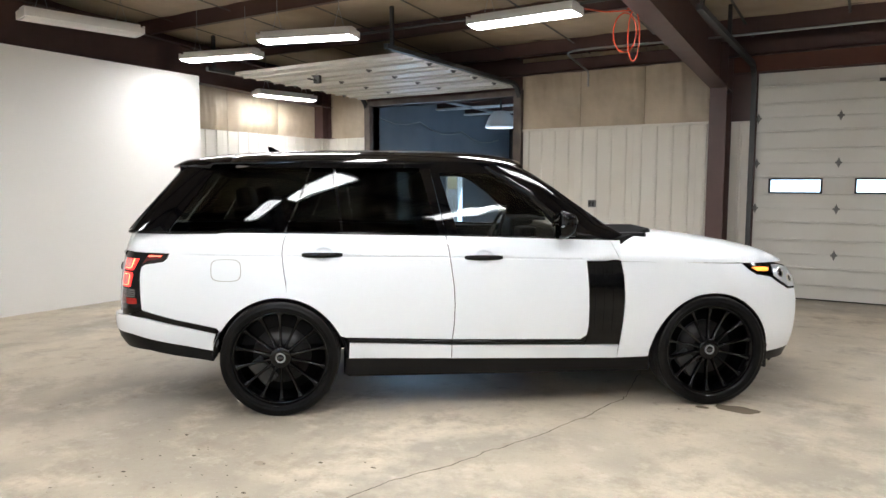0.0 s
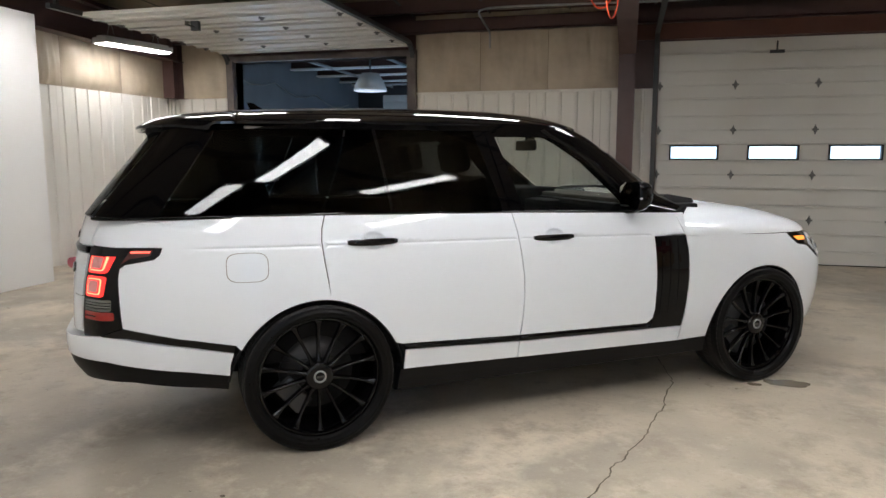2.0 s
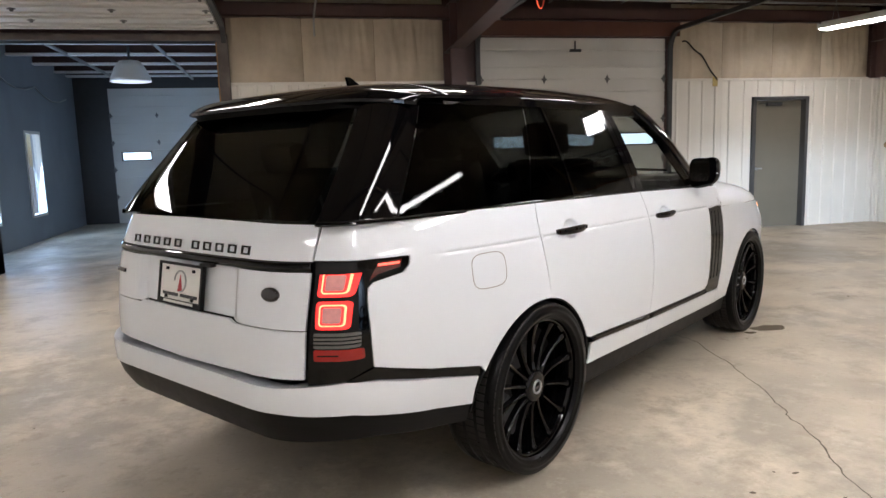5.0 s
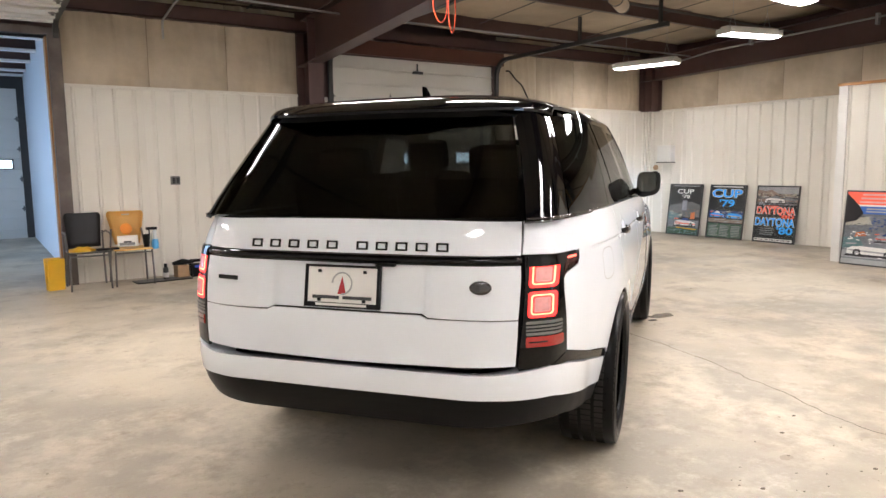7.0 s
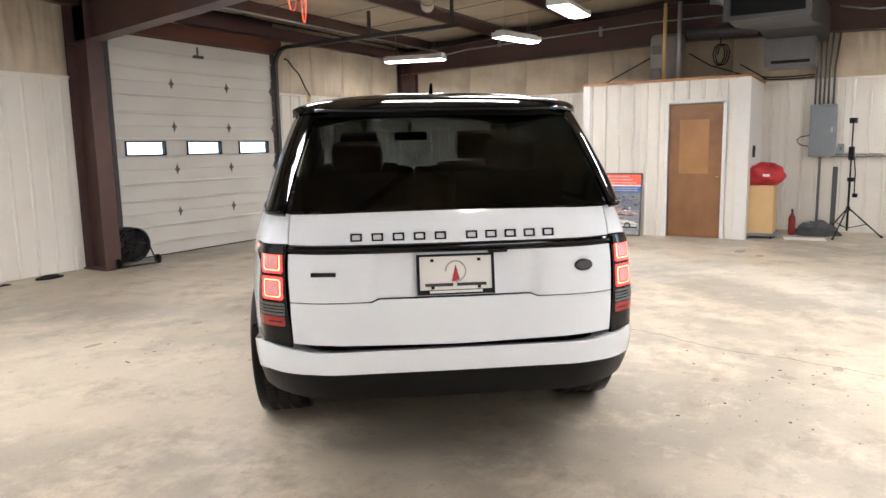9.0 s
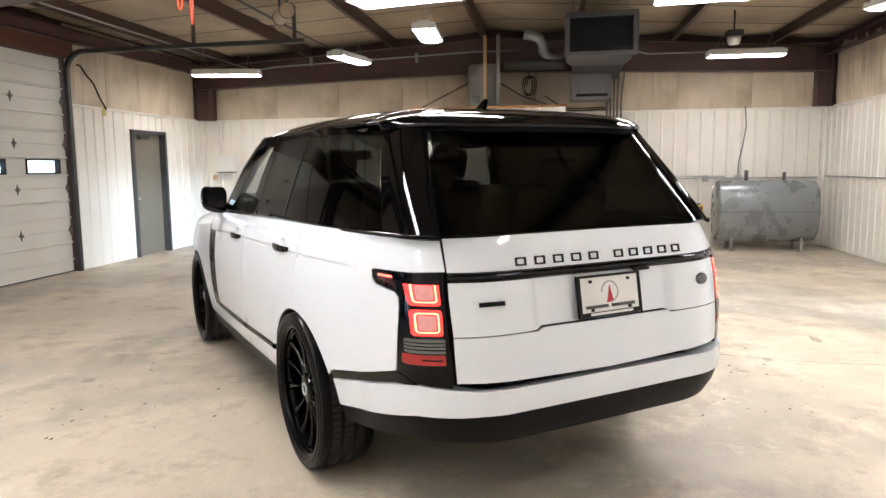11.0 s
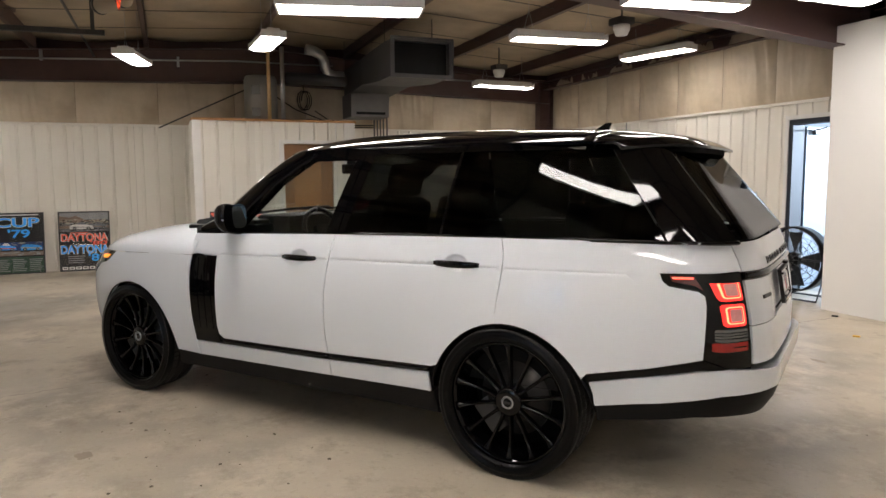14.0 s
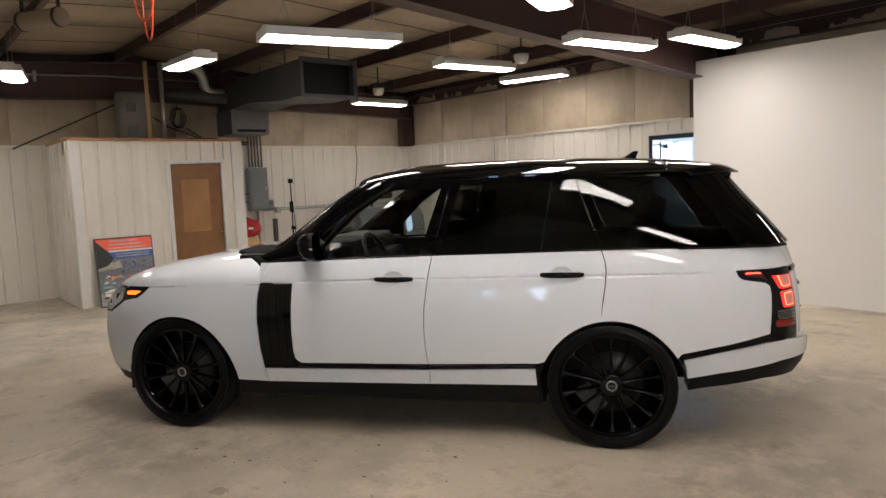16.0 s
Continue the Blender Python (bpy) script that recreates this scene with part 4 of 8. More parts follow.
def inside(p, poly):
    hit = False
    for a, b in zip(poly, poly[1:] + poly[:1]):
        if (a[1] > p[1]) != (b[1] > p[1]) and p[0] < (b[0] - a[0]) * (p[1] - a[1]) / (b[1] - a[1]) + a[0]:
            hit = not hit
    return hit


def skin(at, out, outline, depth=0.014, step=0.05, lift=0.0, rows=()):
    """A solid panel on a surface: its outline in the surface's own two coordinates, filled and given thickness."""
    rim = spread(outline, step)
    (u0, v0), (u1, v1) = (min(p[k] for p in rim) for k in (0, 1)), (max(p[k] for p in rim) for k in (0, 1))
    pts = [Vector(p) for p in rim]
    near = [p for p in rows if inside(p, rim) and min((p[0] - r[0]) ** 2 + (p[1] - r[1]) ** 2 for r in rim) > 1e-4]
    pts += [Vector(p) for p in near]
    for u in np.arange(u0 + step * 0.5, u1, step):
        for v in np.arange(v0 + step * 0.5, v1, step):
            if any(abs(u - p[0]) < step and abs(v - p[1]) < 0.014 for p in near):
                continue
            if inside((u, v), rim) and min((u - p[0]) ** 2 + (v - p[1]) ** 2 for p in rim) > (0.5 * step) ** 2:
                pts.append(Vector((u, v)))
    n = len(rim)
    vs, _, faces, *_ = delaunay_2d_cdt(pts, [(i, (i + 1) % n) for i in range(n)], [], 1, 1e-6)
    bm = bmesh.new()
    P, N = [at(v.x, v.y) for v in vs], [out(v.x, v.y) for v in vs]
    front = [bm.verts.new(p + lift * k) for p, k in zip(P, N)]
    back = [bm.verts.new(p + (lift - depth) * k) for p, k in zip(P, N)]
    count = {}
    for fc in faces:
        a, b, c = (front[i].co for i in fc)
        o = (b - a).cross(c - a).dot(N[fc[0]]) > 0
        fc = list(fc) if o else list(fc)[::-1]
        bm.faces.new([front[i] for i in fc]).smooth = True
        bm.faces.new([back[i] for i in reversed(fc)])
        for i, j in zip(fc, fc[1:] + fc[:1]):
            count[(i, j)] = 1
    for (i, j) in list(count):
        if (j, i) not in count:
            bm.faces.new((front[j], front[i], back[i], back[j]))
            e = bm.edges.get((front[i], front[j]))
            if e:
                e.smooth = False
    return bm


LOW_WIDTH = smooth_table([(0.15, 0.89), (0.33, 0.936), (0.48, 0.964), (0.60, 0.976), (0.80, 0.983), (0.95, 0.975), (1.04, 0.961), (1.07, 0.954), (1.10, 0.9455), (1.13, 0.936), (1.16, 0.9253), (1.20, 0.910), (1.25, 0.888)])
# how the tail turns into the side: share of the turn, forwards, outwards
TURN = [(0.0, 0.016, 0.0), (0.20, 0.045, 0.228), (0.40, 0.128, 0.485), (0.52, 0.212, 0.659), (0.62, 0.30, 0.7755), (0.72, 0.425, 0.840), (0.85, 0.68, 0.9235), (1.0, 1.0, 1.0)]
LOW = Wrap(LOW_WIDTH, smooth_table([(0.3, -1.11), (0.66, -1.14), (0.85, -1.130), (1.0, -1.110), (1.10, -1.093), (1.20, -1.062), (1.25, -1.045)]), -1.115, 0.52, 0.50,
           smooth_table([(0.2, 3.69), (0.35, 3.755), (0.5, 3.785), (0.65, 3.79), (0.8, 3.77), (0.9, 3.71), (1.0, 3.60), (1.1, 3.45)]), taper=(0.0334, 0.1, 0.5), turn=TURN)
LOW.crease = True
BUMP = Wrap(LOW_WIDTH, smooth_table([(0.25, -0.975), (0.36, -1.066), (0.42, -1.115), (0.48, -1.150), (0.54, -1.167), (0.60, -1.171), (0.66, -1.162), (0.72, -1.140)]), -1.115, 0.52, 0.50, taper=(0.0334, 0.1, 0.5), power=2.04)
TOP = Wrap(lambda z: 0.898 - 0.2209 * (z - 1.2) - 0.236 * (z - 1.2) ** 2, smooth_table([(1.1, -1.12), (1.20, -1.055), (1.57, -0.775), (1.64, -0.725), (1.72, -0.67)]), -1.05, 0.26, 0.40, barrel=0.01, fade=1.2, taper=(0.10, 0.2, 1.0), power=2.25)


CREASE = lerp_table([(-1.0, 1.052), (-0.7, 1.052), (0.0, 1.047), (1.1, 1.035), (2.25, 1.012)])


DISHES = ((0.285, 1.060), (1.335, 1.038))


def crease_in(x, z):
    """A fine groove runs along the shoulder line, and a dish lies behind each handle."""
    d = z - CREASE(x)
    t = min(1.0, max(0.0, (d + 0.0045) / 0.0035), max(0.0, (0.0045 - d) / 0.0035))
    dish = 0.0
    for hx, hz in DISHES:
        r2 = ((x - hx) / 0.068) ** 2 + ((z - hz) / 0.044) ** 2
        if r2 < 1:
            dish = 0.016 * (1 - r2 * r2)
    flare = 0.0
    for cx in (0.0, 2.922):
        r = math.hypot(x - cx, z - 0.38)
        if r < 0.60:
            k = 1 - max(0.0, (r - 0.40) / 0.20)
            flare = max(flare, 0.005 * k * k * (3 - 2 * k))
    return dish + 0.005 * max(0.0, t) - flare


def side(wrap, points, s):
    """An outline from points (x, z) of the side, or ('y', y, z) of the tail, for the left (1) or the right (-1)."""
    out = []
    for p in points:
        q = wrap.q_of_y(p[1], p[2]) if p[0] == "y" else wrap.q_of_x(p[0], p[1])
        out.append((s * q, p[-1]))
    return out


def across(wrap, points):
    """An outline right across the tail: points ('y', y, z) or (x, z) of the left half, mirrored."""
    left = side(wrap, points, 1)
    return left + [(-q, z) for q, z in reversed(left)]


def panel(name, wrap, points, mat, parent, label="", depth=0.014, step=0.05, lift=0.0, wide=False, s=1):
    o = across(wrap, points) if wide else side(wrap, points, s)
    lines = []
    if wrap is LOW and mat is PAINT and not wide:
        for hx, hz in DISHES if "door" in name else ():
            lines += [(s * wrap.q_of_x(hx + 0.068 * r * math.cos(k * math.tau / 16), hz), hz + 0.044 * r * math.sin(k * math.tau / 16)) for k in range(16) for r in (1.12, 1.0, 0.86, 0.62, 0.3)]
        lines += [p for p in ((s * (wrap.q0 + 0.02 + 0.045 * k), CREASE(wrap.x0 + 0.02 + 0.045 * k) + d) for k in range(64) for d in (-0.014, -0.0045, -0.001, 0.001, 0.0045, 0.014)) if not any(abs(wrap.at(abs(p[0]), p[1]).x - hx) < 0.085 for hx, hz in DISHES) or "door" not in name]
    return part(name, skin(wrap.at, wrap.out, o, depth, step, lift, lines), mat, parent, label)


def arch(cx, a0, a1, n=16, r=0.408, rb=0.44):
    """Points along a wheel arch, angles in degrees from ahead, over the top."""
    pts = []
    for i in range(n + 1):
        a = radians(a0 + (a1 - a0) * i / n)
        k = r + (rb - r) * max(0.0, 1 - max(0.0, math.sin(a)) / 0.75) ** 1.5
        pts.append((cx + k * math.cos(a), 0.380 + k * math.sin(a) * 0.985))
    return pts


BELT = lerp_table([(-1.2, 1.196), (0.05, 1.196), (1.08, 1.178), (2.2, 1.146)])
SEAM_C = [(0.047, 1.192), (0.028, 1.13), (0.022, 1.07), (0.030, 0.98), (0.045, 0.88), (0.060, 0.783)]
SEAM_B = [(1.085, 1.174), (1.104, 1.08), (1.118, 0.98), (1.137, 0.84), (1.142, 0.72), (1.138, 0.60), (1.126, 0.492)]
STRIP_HI = lerp_table([(0.40, 0.512), (1.12, 0.490), (2.05, 0.474)])
STRIP_LO = lerp_table([(0.40, 0.478), (1.12, 0.453), (2.30, 0.432)])


def shift(points, d):
    return [(x + d, z) for x, z in points]


def moulding(name, wrap, run, r, flat, parent, label=""):
    """A rounded strip along points (q, z) of a body side."""
    bm = bmesh.new()
    tube(bm, [(0.0, q, z) for q, z in run], r, 12)
    for v in bm.verts:
        q, z, d = v.co.y, v.co.z, v.co.x
        v.co = wrap.at(q, z) + wrap.out(q, z) * (d * flat - 0.002)
    bmesh.ops.recalc_face_normals(bm, faces=bm.faces)
    return part(name, bm, GLOSSBLACK, parent, label)


GAP = 0.003

# dark under-skin behind the seams
for s in (1, -1):
    rear_arch, front_arch = arch(0.0, 178, 2, r=0.425, rb=0.455), arch(2.922, 178, 2, r=0.425, rb=0.455)
    pts = [("y", 0.66, 1.19), ("y", 0.66, 0.70), (-0.90, 0.60), (-0.47, 0.45), *rear_arch, (0.46, 0.36), (2.45, 0.345), *front_arch, (3.36, 0.40), (3.45, 0.78), (3.2, 0.95), (2.2, 0.99), (2.17, 1.13), (0.0, 1.185)]
    panel("inner_skin", LOW, pts, GAPBLACK, car, "dark inner body behind the seams", 0.01, 0.12, -0.016, s=s)

for s in (1, -1):
    # rear quarter
    tail_edge = [(-0.895, 0.690), (-0.899, 0.75), (-0.902, 0.85), (-0.901, 0.93), (-0.893, 0.968), (-0.868, 0.986), (-0.80, 0.997), (-0.745, 1.006), (-0.718, 1.028), (-0.705, 1.062), (-0.80, 1.064), (-0.90, 1.066)]
    pts = [("y", 0.686, 1.192), (-0.8, 1.194), (-0.3, 1.194), *shift(SEAM_C, -GAP), *arch(0.0, 82, 155, 12), (-0.402, 0.582), (-0.65, 0.628), *tail_edge, ("y", 0.76, 1.070), ("y", 0.692, 1.072)]
    quarter = panel("rear_quarter", LOW, pts, PAINT, car, s=s, step=0.04)
    # tail lamp
    lamp_pts = [("y", 0.698, 1.066), ("y", 0.76, 1.066), (-0.90, 1.062), (-0.80, 1.060), (-0.711, 1.058), (-0.722, 1.031), (-0.748, 1.010), (-0.80, 1.001), (-0.87, 0.990), (-0.897, 0.970), (-0.905, 0.93), (-0.906, 0.85), (-0.903, 0.75), (-0.899, 0.692), ("y", 0.80, 0.655), ("y", 0.690, 0.640), ("y", 0.692, 0.72)]
    lamp = panel("tail_lamp", LOW, lamp_pts, GLOSSBLACK, car, "gloss black tail lamp housing with lit red squares", s=s, step=0.03)

    def chip(name, y0, y1, z0, z1, mat, lift, r=0.012):
        o = []
        for cy, cz, a0 in ((y1 - r, z1 - r, 0), (y0 + r, z1 - r, 90), (y0 + r, z0 + r, 180), (y1 - r, z0 + r, 270)):
            for k in range(4):
                a = radians(a0 + 30 * k)
                o.append(("y", cy + r * math.cos(a), cz + r * math.sin(a)))
        return panel(name, LOW, o, mat, lamp, depth=0.006, step=0.02, lift=lift, s=s)

    for z0, z1 in ((0.948, 1.043), (0.838, 0.934)):
        chip("light_ring", 0.718, 0.812, z0, z1, REDGLOW, 0.002)
        chip("light_guide", 0.7275, 0.8015, z0 + 0.0105, z1 - 0.0105, CORE, 0.003)
        chip("inner_ring", 0.7325, 0.796, z0 + 0.0155, z1 - 0.0155, REDGLOW, 0.004, 0.008)
        chip("lens", 0.738, 0.790, z0 + 0.021, z1 - 0.021, PINKLENS, 0.005, 0.006)
    chip("lamp_brow", 0.708, 0.826, 1.024, 1.062, GLOSSBLACK, 0.0065, 0.004)
    chip("smoked_lens", 0.713, 0.828, 0.772, 0.826, SMOKE, 0.002, 0.006)
    chip("reflector_slot", 0.724, 0.785, 0.745, 0.7495, GLOSSBLACK, 0.0035, 0.0015)
    for z in (0.786, 0.799, 0.812):
        chip("lens_rib", 0.713, 0.828, z - 0.002, z + 0.002, GLOSSBLACK, 0.0035, 0.0015)
    chip("reflector", 0.713, 0.832, 0.728, 0.768, REDLENS, 0.002, 0.006)
    panel("light_bar", LOW, [("y", 0.826, 1.052), (-0.85, 1.054), (-0.745, 1.053), (-0.760, 1.026), (-0.85, 1.012), ("y", 0.826, 0.99)], DARKRED, lamp, depth=0.006, step=0.02, lift=0.002, s=s)
    panel("light_line", LOW, [("y", 0.828, 1.047), (-0.85, 1.047), (-0.757, 1.046), (-0.760, 1.039), (-0.85, 1.039), ("y", 0.828, 1.039)], REDLINE, lamp, depth=0.006, step=0.02, lift=0.004, s=s)
    # black rub strip over the bumper
    panel("rub_strip", LOW, [(-0.406, 0.577), (-0.65, 0.624), (-0.892, 0.686), ("y", 0.80, 0.650), (-0.88, 0.640), (-0.65, 0.592), (-0.411, 0.545)], GLOSSBLACK, car, s=s, step=0.03)
    # doors
    ra = arch(0.0, 82, 15, 12)
    pts = [(0.05, 1.192), (1.08, 1.174), *shift(SEAM_B, -GAP), (0.43, 0.514), *[p for p in reversed(ra) if p[1] > 0.514], *reversed(shift(SEAM_C[:-1], GAP))]
    rdoor = panel("rear_door", LOW, pts, PAINT, car, s=s, step=0.04)
    vent_edge = [(2.026, 1.010), (2.040, 0.85), (2.047, 0.70), (2.046, 0.56), (2.035, 0.505), (1.995, 0.478)]
    front_edge = [(2.192, 1.142), (2.225, 1.08), (2.252, 1.014)]
    pts = [(1.09, 1.174), *front_edge, *vent_edge, *reversed(shift(SEAM_B, GAP))]
    fdoor = panel("front_door", LOW, pts, PAINT, car, s=s, step=0.04)
    panel("side_trim", LOW, [(0.44, 0.508), (1.123, 0.486), (1.123, 0.456), (0.45, 0.480)], GLOSSBLACK, rdoor, "gloss black trim strip", s=s)
    panel("side_trim", LOW, [(1.129, 0.486), (1.99, 0.472), (2.03, 0.498), (2.03, 0.440), (1.129, 0.455)], GLOSSBLACK, fdoor, "gloss black trim strip", s=s)
    for x0, x1, owner in ((0.45, 1.121, rdoor), (1.131, 2.03, fdoor)):
        run = [(x0 + (x1 - x0) * k / 16, 0.5 * (STRIP_HI(x0 + (x1 - x0) * k / 16) + STRIP_LO(x0 + (x1 - x0) * k / 16))) for k in range(17)]
        moulding("trim_moulding", LOW, [(s * LOW.q_of_x(x, z), z) for x, z in run], 0.0135, 0.6, owner)
    panel("lower_panel", LOW, [(0.452, 0.476), (1.122, 0.451), (1.122, 0.358), (0.445, 0.371)], PAINT, rdoor, s=s)
    panel("lower_panel", LOW, [(1.127, 0.450), (2.262, 0.430), (2.257, 0.338), (1.127, 0.357)], PAINT, fdoor, s=s)
    vent = panel("side_vent", LOW, [(2.031, 1.006), (2.262, 1.006), (2.283, 0.9), (2.292, 0.75), (2.286, 0.60), (2.268, 0.436), (2.034, 0.441), (2.050, 0.56), (2.052, 0.70), (2.045, 0.85)], GLOSSBLACK, car, "gloss black side vent panel", s=s, lift=-0.002)
    for k in range(3):
        a = 2.075 + 0.062 * k
        panel("vent_fin", LOW, [(a, 0.985), (a + 0.030, 0.985), (a + 0.044, 0.75), (a + 0.040, 0.53), (a + 0.010, 0.53), (a + 0.014, 0.75)], GLOSSBLACK, vent, depth=0.012, step=0.06, lift=0.0008, s=s)
    # front wing and the bumper corner
    fa = arch(2.922, 2, 178, 22)
    pts = [(2.268, 1.000), (2.7, 0.993), (3.125, 0.980), (3.185, 0.932), (3.24, 0.900), (3.36, 0.880), (3.44, 0.830), (3.52, 0.787), (3.60, 0.785), (3.60, 0.36), (3.335, 0.345), *[p for p in fa if p[1] > 0.36], (2.478, 0.345), (2.262, 0.338), (2.273, 0.436), (2.291, 0.60), (2.297, 0.75), (2.288, 0.9)]
    panel("front_wing", LOW, pts, PAINT, car, s=s, step=0.04)
    lampf = panel("headlamp", LOW, [(3.13, 0.983), (3.42, 0.975), (3.55, 0.945), (3.598, 0.88), (3.598, 0.790), (3.522, 0.792), (3.444, 0.835), (3.364, 0.885), (3.244, 0.905), (3.19, 0.935)], GLOSSBLACK, car, "clear headlamp with an amber side light", s=s, step=0.03)
    panel("side_light", LOW, [(3.20, 0.953), (3.30, 0.950), (3.352, 0.943), (3.340, 0.922), (3.25, 0.925)], AMBER, lampf, "amber side light", depth=0.006, step=0.03, lift=0.003, s=s)
    panel("lens", LOW, [(3.388, 0.962), (3.46, 0.957), (3.545, 0.935), (3.588, 0.875), (3.588, 0.802), (3.527, 0.804), (3.452, 0.846), (3.388, 0.888)], LAMPLENS, lampf, depth=0.006, step=0.03, lift=0.004, s=s)
    for cx, cz, r in ((3.455, 0.902, 0.030), (3.54, 0.860, 0.028)):
        ring = [(cx + r * math.cos(k * math.tau / 16), cz + r * math.sin(k * math.tau / 16)) for k in range(16)]
        panel("reflector_bowl", LOW, ring, CHROME, lampf, depth=0.005, step=0.02, lift=0.006, s=s)
        ring = [(cx + 0.45 * r * math.cos(k * math.tau / 16), cz + 0.6 * r * math.sin(k * math.tau / 16)) for k in range(16)]
        panel("projector", LOW, ring, GLOSSBLACK, lampf, depth=0.005, step=0.02, lift=0.008, s=s)
    # black sill
    panel("sill", LOW, [(0.43, 0.366), (2.49, 0.330), (2.50, 0.235), (0.42, 0.245)], BLACKTRIM, car, "matt black sill", depth=0.06, step=0.1, lift=-0.012, s=s)

# nose


def nose_at(y, z):
    q = LOW.q1 + LOW.narc
    return Vector((LOW.at(LOW.q1 + LOW.narc * 0.999, z).x - 0.20 * (abs(y) / 0.72) ** 2.4, y, z))


def plain_out(vec):
    return lambda u, v: Vector(vec)


part("front_bumper", skin(nose_at, plain_out((1, 0, 0)), [(-0.74, 0.36), (0.74, 0.36), (0.74, 0.80), (-0.74, 0.80)], 0.02, 0.06), PAINT, car)
part("grille", skin(nose_at, plain_out((1, 0, 0)), [(-0.56, 0.805), (0.56, 0.805), (0.56, 0.96), (-0.56, 0.96)], 0.02, 0.06, -0.01), GLOSSBLACK, car, "black grille")
part("chin", skin(nose_at, plain_out((1, 0, 0)), [(-0.72, 0.24), (0.72, 0.24), (0.74, 0.355), (-0.74, 0.355)], 0.02, 0.06, -0.02), BLACKTRIM, car, "matt black lower bumper")
for s in (1, -1):
    panel("chin_corner", LOW, [(3.345, 0.34), (3.62, 0.355), (3.60, 0.27), (3.40, 0.27)], BLACKTRIM, car, "matt black lower bumper", lift=-0.01, s=s)

# tailgate
def gate_at(q, z):
    """The middle of the tailgate lies deeper than its shoulders, with a soft slope between."""
    k = min(1.0, max(0.0, (0.380 - abs(LOW.at(q, z).y)) / 0.055))
    return LOW.at(q, z) - LOW.out(q, z) * (0.022 * k * k * (3 - 2 * k) - 0.003)


gate_line = across(LOW, [("y", 0.0, 0.846), ("y", 0.322, 0.846), ("y", 0.350, 0.833), ("y", 0.686, 0.833), ("y", 0.688, 1.030), ("y", 0.0, 1.030)])
gate_rows = [(sg * LOW.q_of_y(y, z), z) for sg in (1, -1) for y in (0.318, 0.327, 0.336, 0.345, 0.354, 0.363, 0.372, 0.381) for z in np.linspace(0.856, 1.02, 9)]
tailgate = part("tailgate", skin(gate_at, LOW.out, gate_line, 0.014, 0.045, 0.0, gate_rows), PAINT, car)
panel("lower_skin", LOW, [("y", 0.0, 0.8415), ("y", 0.320, 0.8415), ("y", 0.348, 0.8285), ("y", 0.686, 0.8285), ("y", 0.678, 0.66), ("y", 0.0, 0.645)], PAINT, tailgate, wide=True, lift=0.003, depth=0.014)
panel("inner_skin", LOW, [("y", 0.0, 0.80), ("y", 0.670, 0.80), ("y", 0.672, 0.88), ("y", 0.0, 0.88)], GAPBLACK, tailgate, wide=True, lift=-0.036, depth=0.01)
panel("upper_skin", LOW, [("y", 0.0, 1.068), ("y", 0.686, 1.068), ("y", 0.678, 1.19), ("y", 0.4, 1.197), ("y", 0.0, 1.20)], PAINT, tailgate, wide=True)
q_bar = LOW.q_of_y(0.688, 1.049)
moulding("trim_bar", LOW, [(q_bar * k / 30, 1.049) for k in range(-30, 31)], 0.0155, 0.75, tailgate, "gloss black trim bar")
# rear bumper
bumper = panel("rear_bumper", BUMP, [("y", 0.0, 0.538), ("y", 0.6, 0.540), ("y", 0.80, 0.528), (-0.80, 0.494), (-0.432, 0.428), (-0.413, 0.541), (-0.65, 0.588), (-0.88, 0.636), ("y", 0.80, 0.648), ("y", 0.70, 0.640), ("y", 0.64, 0.636), ("y", 0.60, 0.634), ("y", 0.0, 0.634)], PAINT, car, wide=True, depth=0.10)
panel("lower_bumper", BUMP, [("y", 0.0, 0.402), ("y", 0.45, 0.404), ("y", 0.70, 0.418), (-0.86, 0.418), (-0.44, 0.350), (-0.434, 0.424), (-0.80, 0.490), ("y", 0.80, 0.524), ("y", 0.6, 0.536), ("y", 0.0, 0.534)], BLACKTRIM, bumper, "matt black lower bumper", wide=True, lift=-0.004, depth=0.09)

# plate
pl = pose(-1.120, 0, 0.937, 0, 9.5, 0)
plate = part("number_plate", boxes((-0.012, -0.152, -0.074, 0.0, 0.152, 0.074), bevel=0.002), PAPER, car, "white dealer plate in a black frame", m=pl)
fr = bmesh.new()
pierced(fr, -0.162, 0.162, -0.084, 0.084, [(-0.150, 0.150, -0.064, 0.074)], lambda p, za, q, zb: (-0.018, p, za, 0.0, q, zb))
part("plate_frame", fr, BLACKTRIM, plate, "black plate frame", m=pl)
part("emblem_ring", tubes(([(0.0 - 0.0135, 0.042 * math.cos(k * math.tau / 28), 0.012 + 0.042 * math.sin(k * math.tau / 28)) for k in range(22)], 0.0035), sides=6), STEEL, plate, m=pl)
tri = bmesh.new()
tv = [tri.verts.new(p) for p in ((-0.014, -0.018, -0.030), (-0.014, 0.018, -0.030), (-0.014, 0.0, 0.040), (-0.0125, -0.018, -0.030), (-0.0125, 0.018, -0.030), (-0.0125, 0.0, 0.040))]
for fcs in ((0, 1, 2), (5, 4, 3), (0, 3, 4, 1), (1, 4, 5, 2), (2, 5, 3, 0)):
    tri.faces.new([tv[i] for i in fcs])
part("red_wedge", tri, material("red_print", (0.45, 0.02, 0.03), 0.4, vary=0.0), plate, m=pl)
for y0, y1 in ((0.012, 0.128), (-0.128, -0.004)):
    part("print_bar", boxes((-0.0135, y0, -0.050, -0.012, y1, -0.037)), DARKCHROME, plate, m=pl)
part("frame_print", boxes((-0.0192, -0.11, -0.077, -0.018, 0.11, -0.067)), PAPER, plate, m=pl)
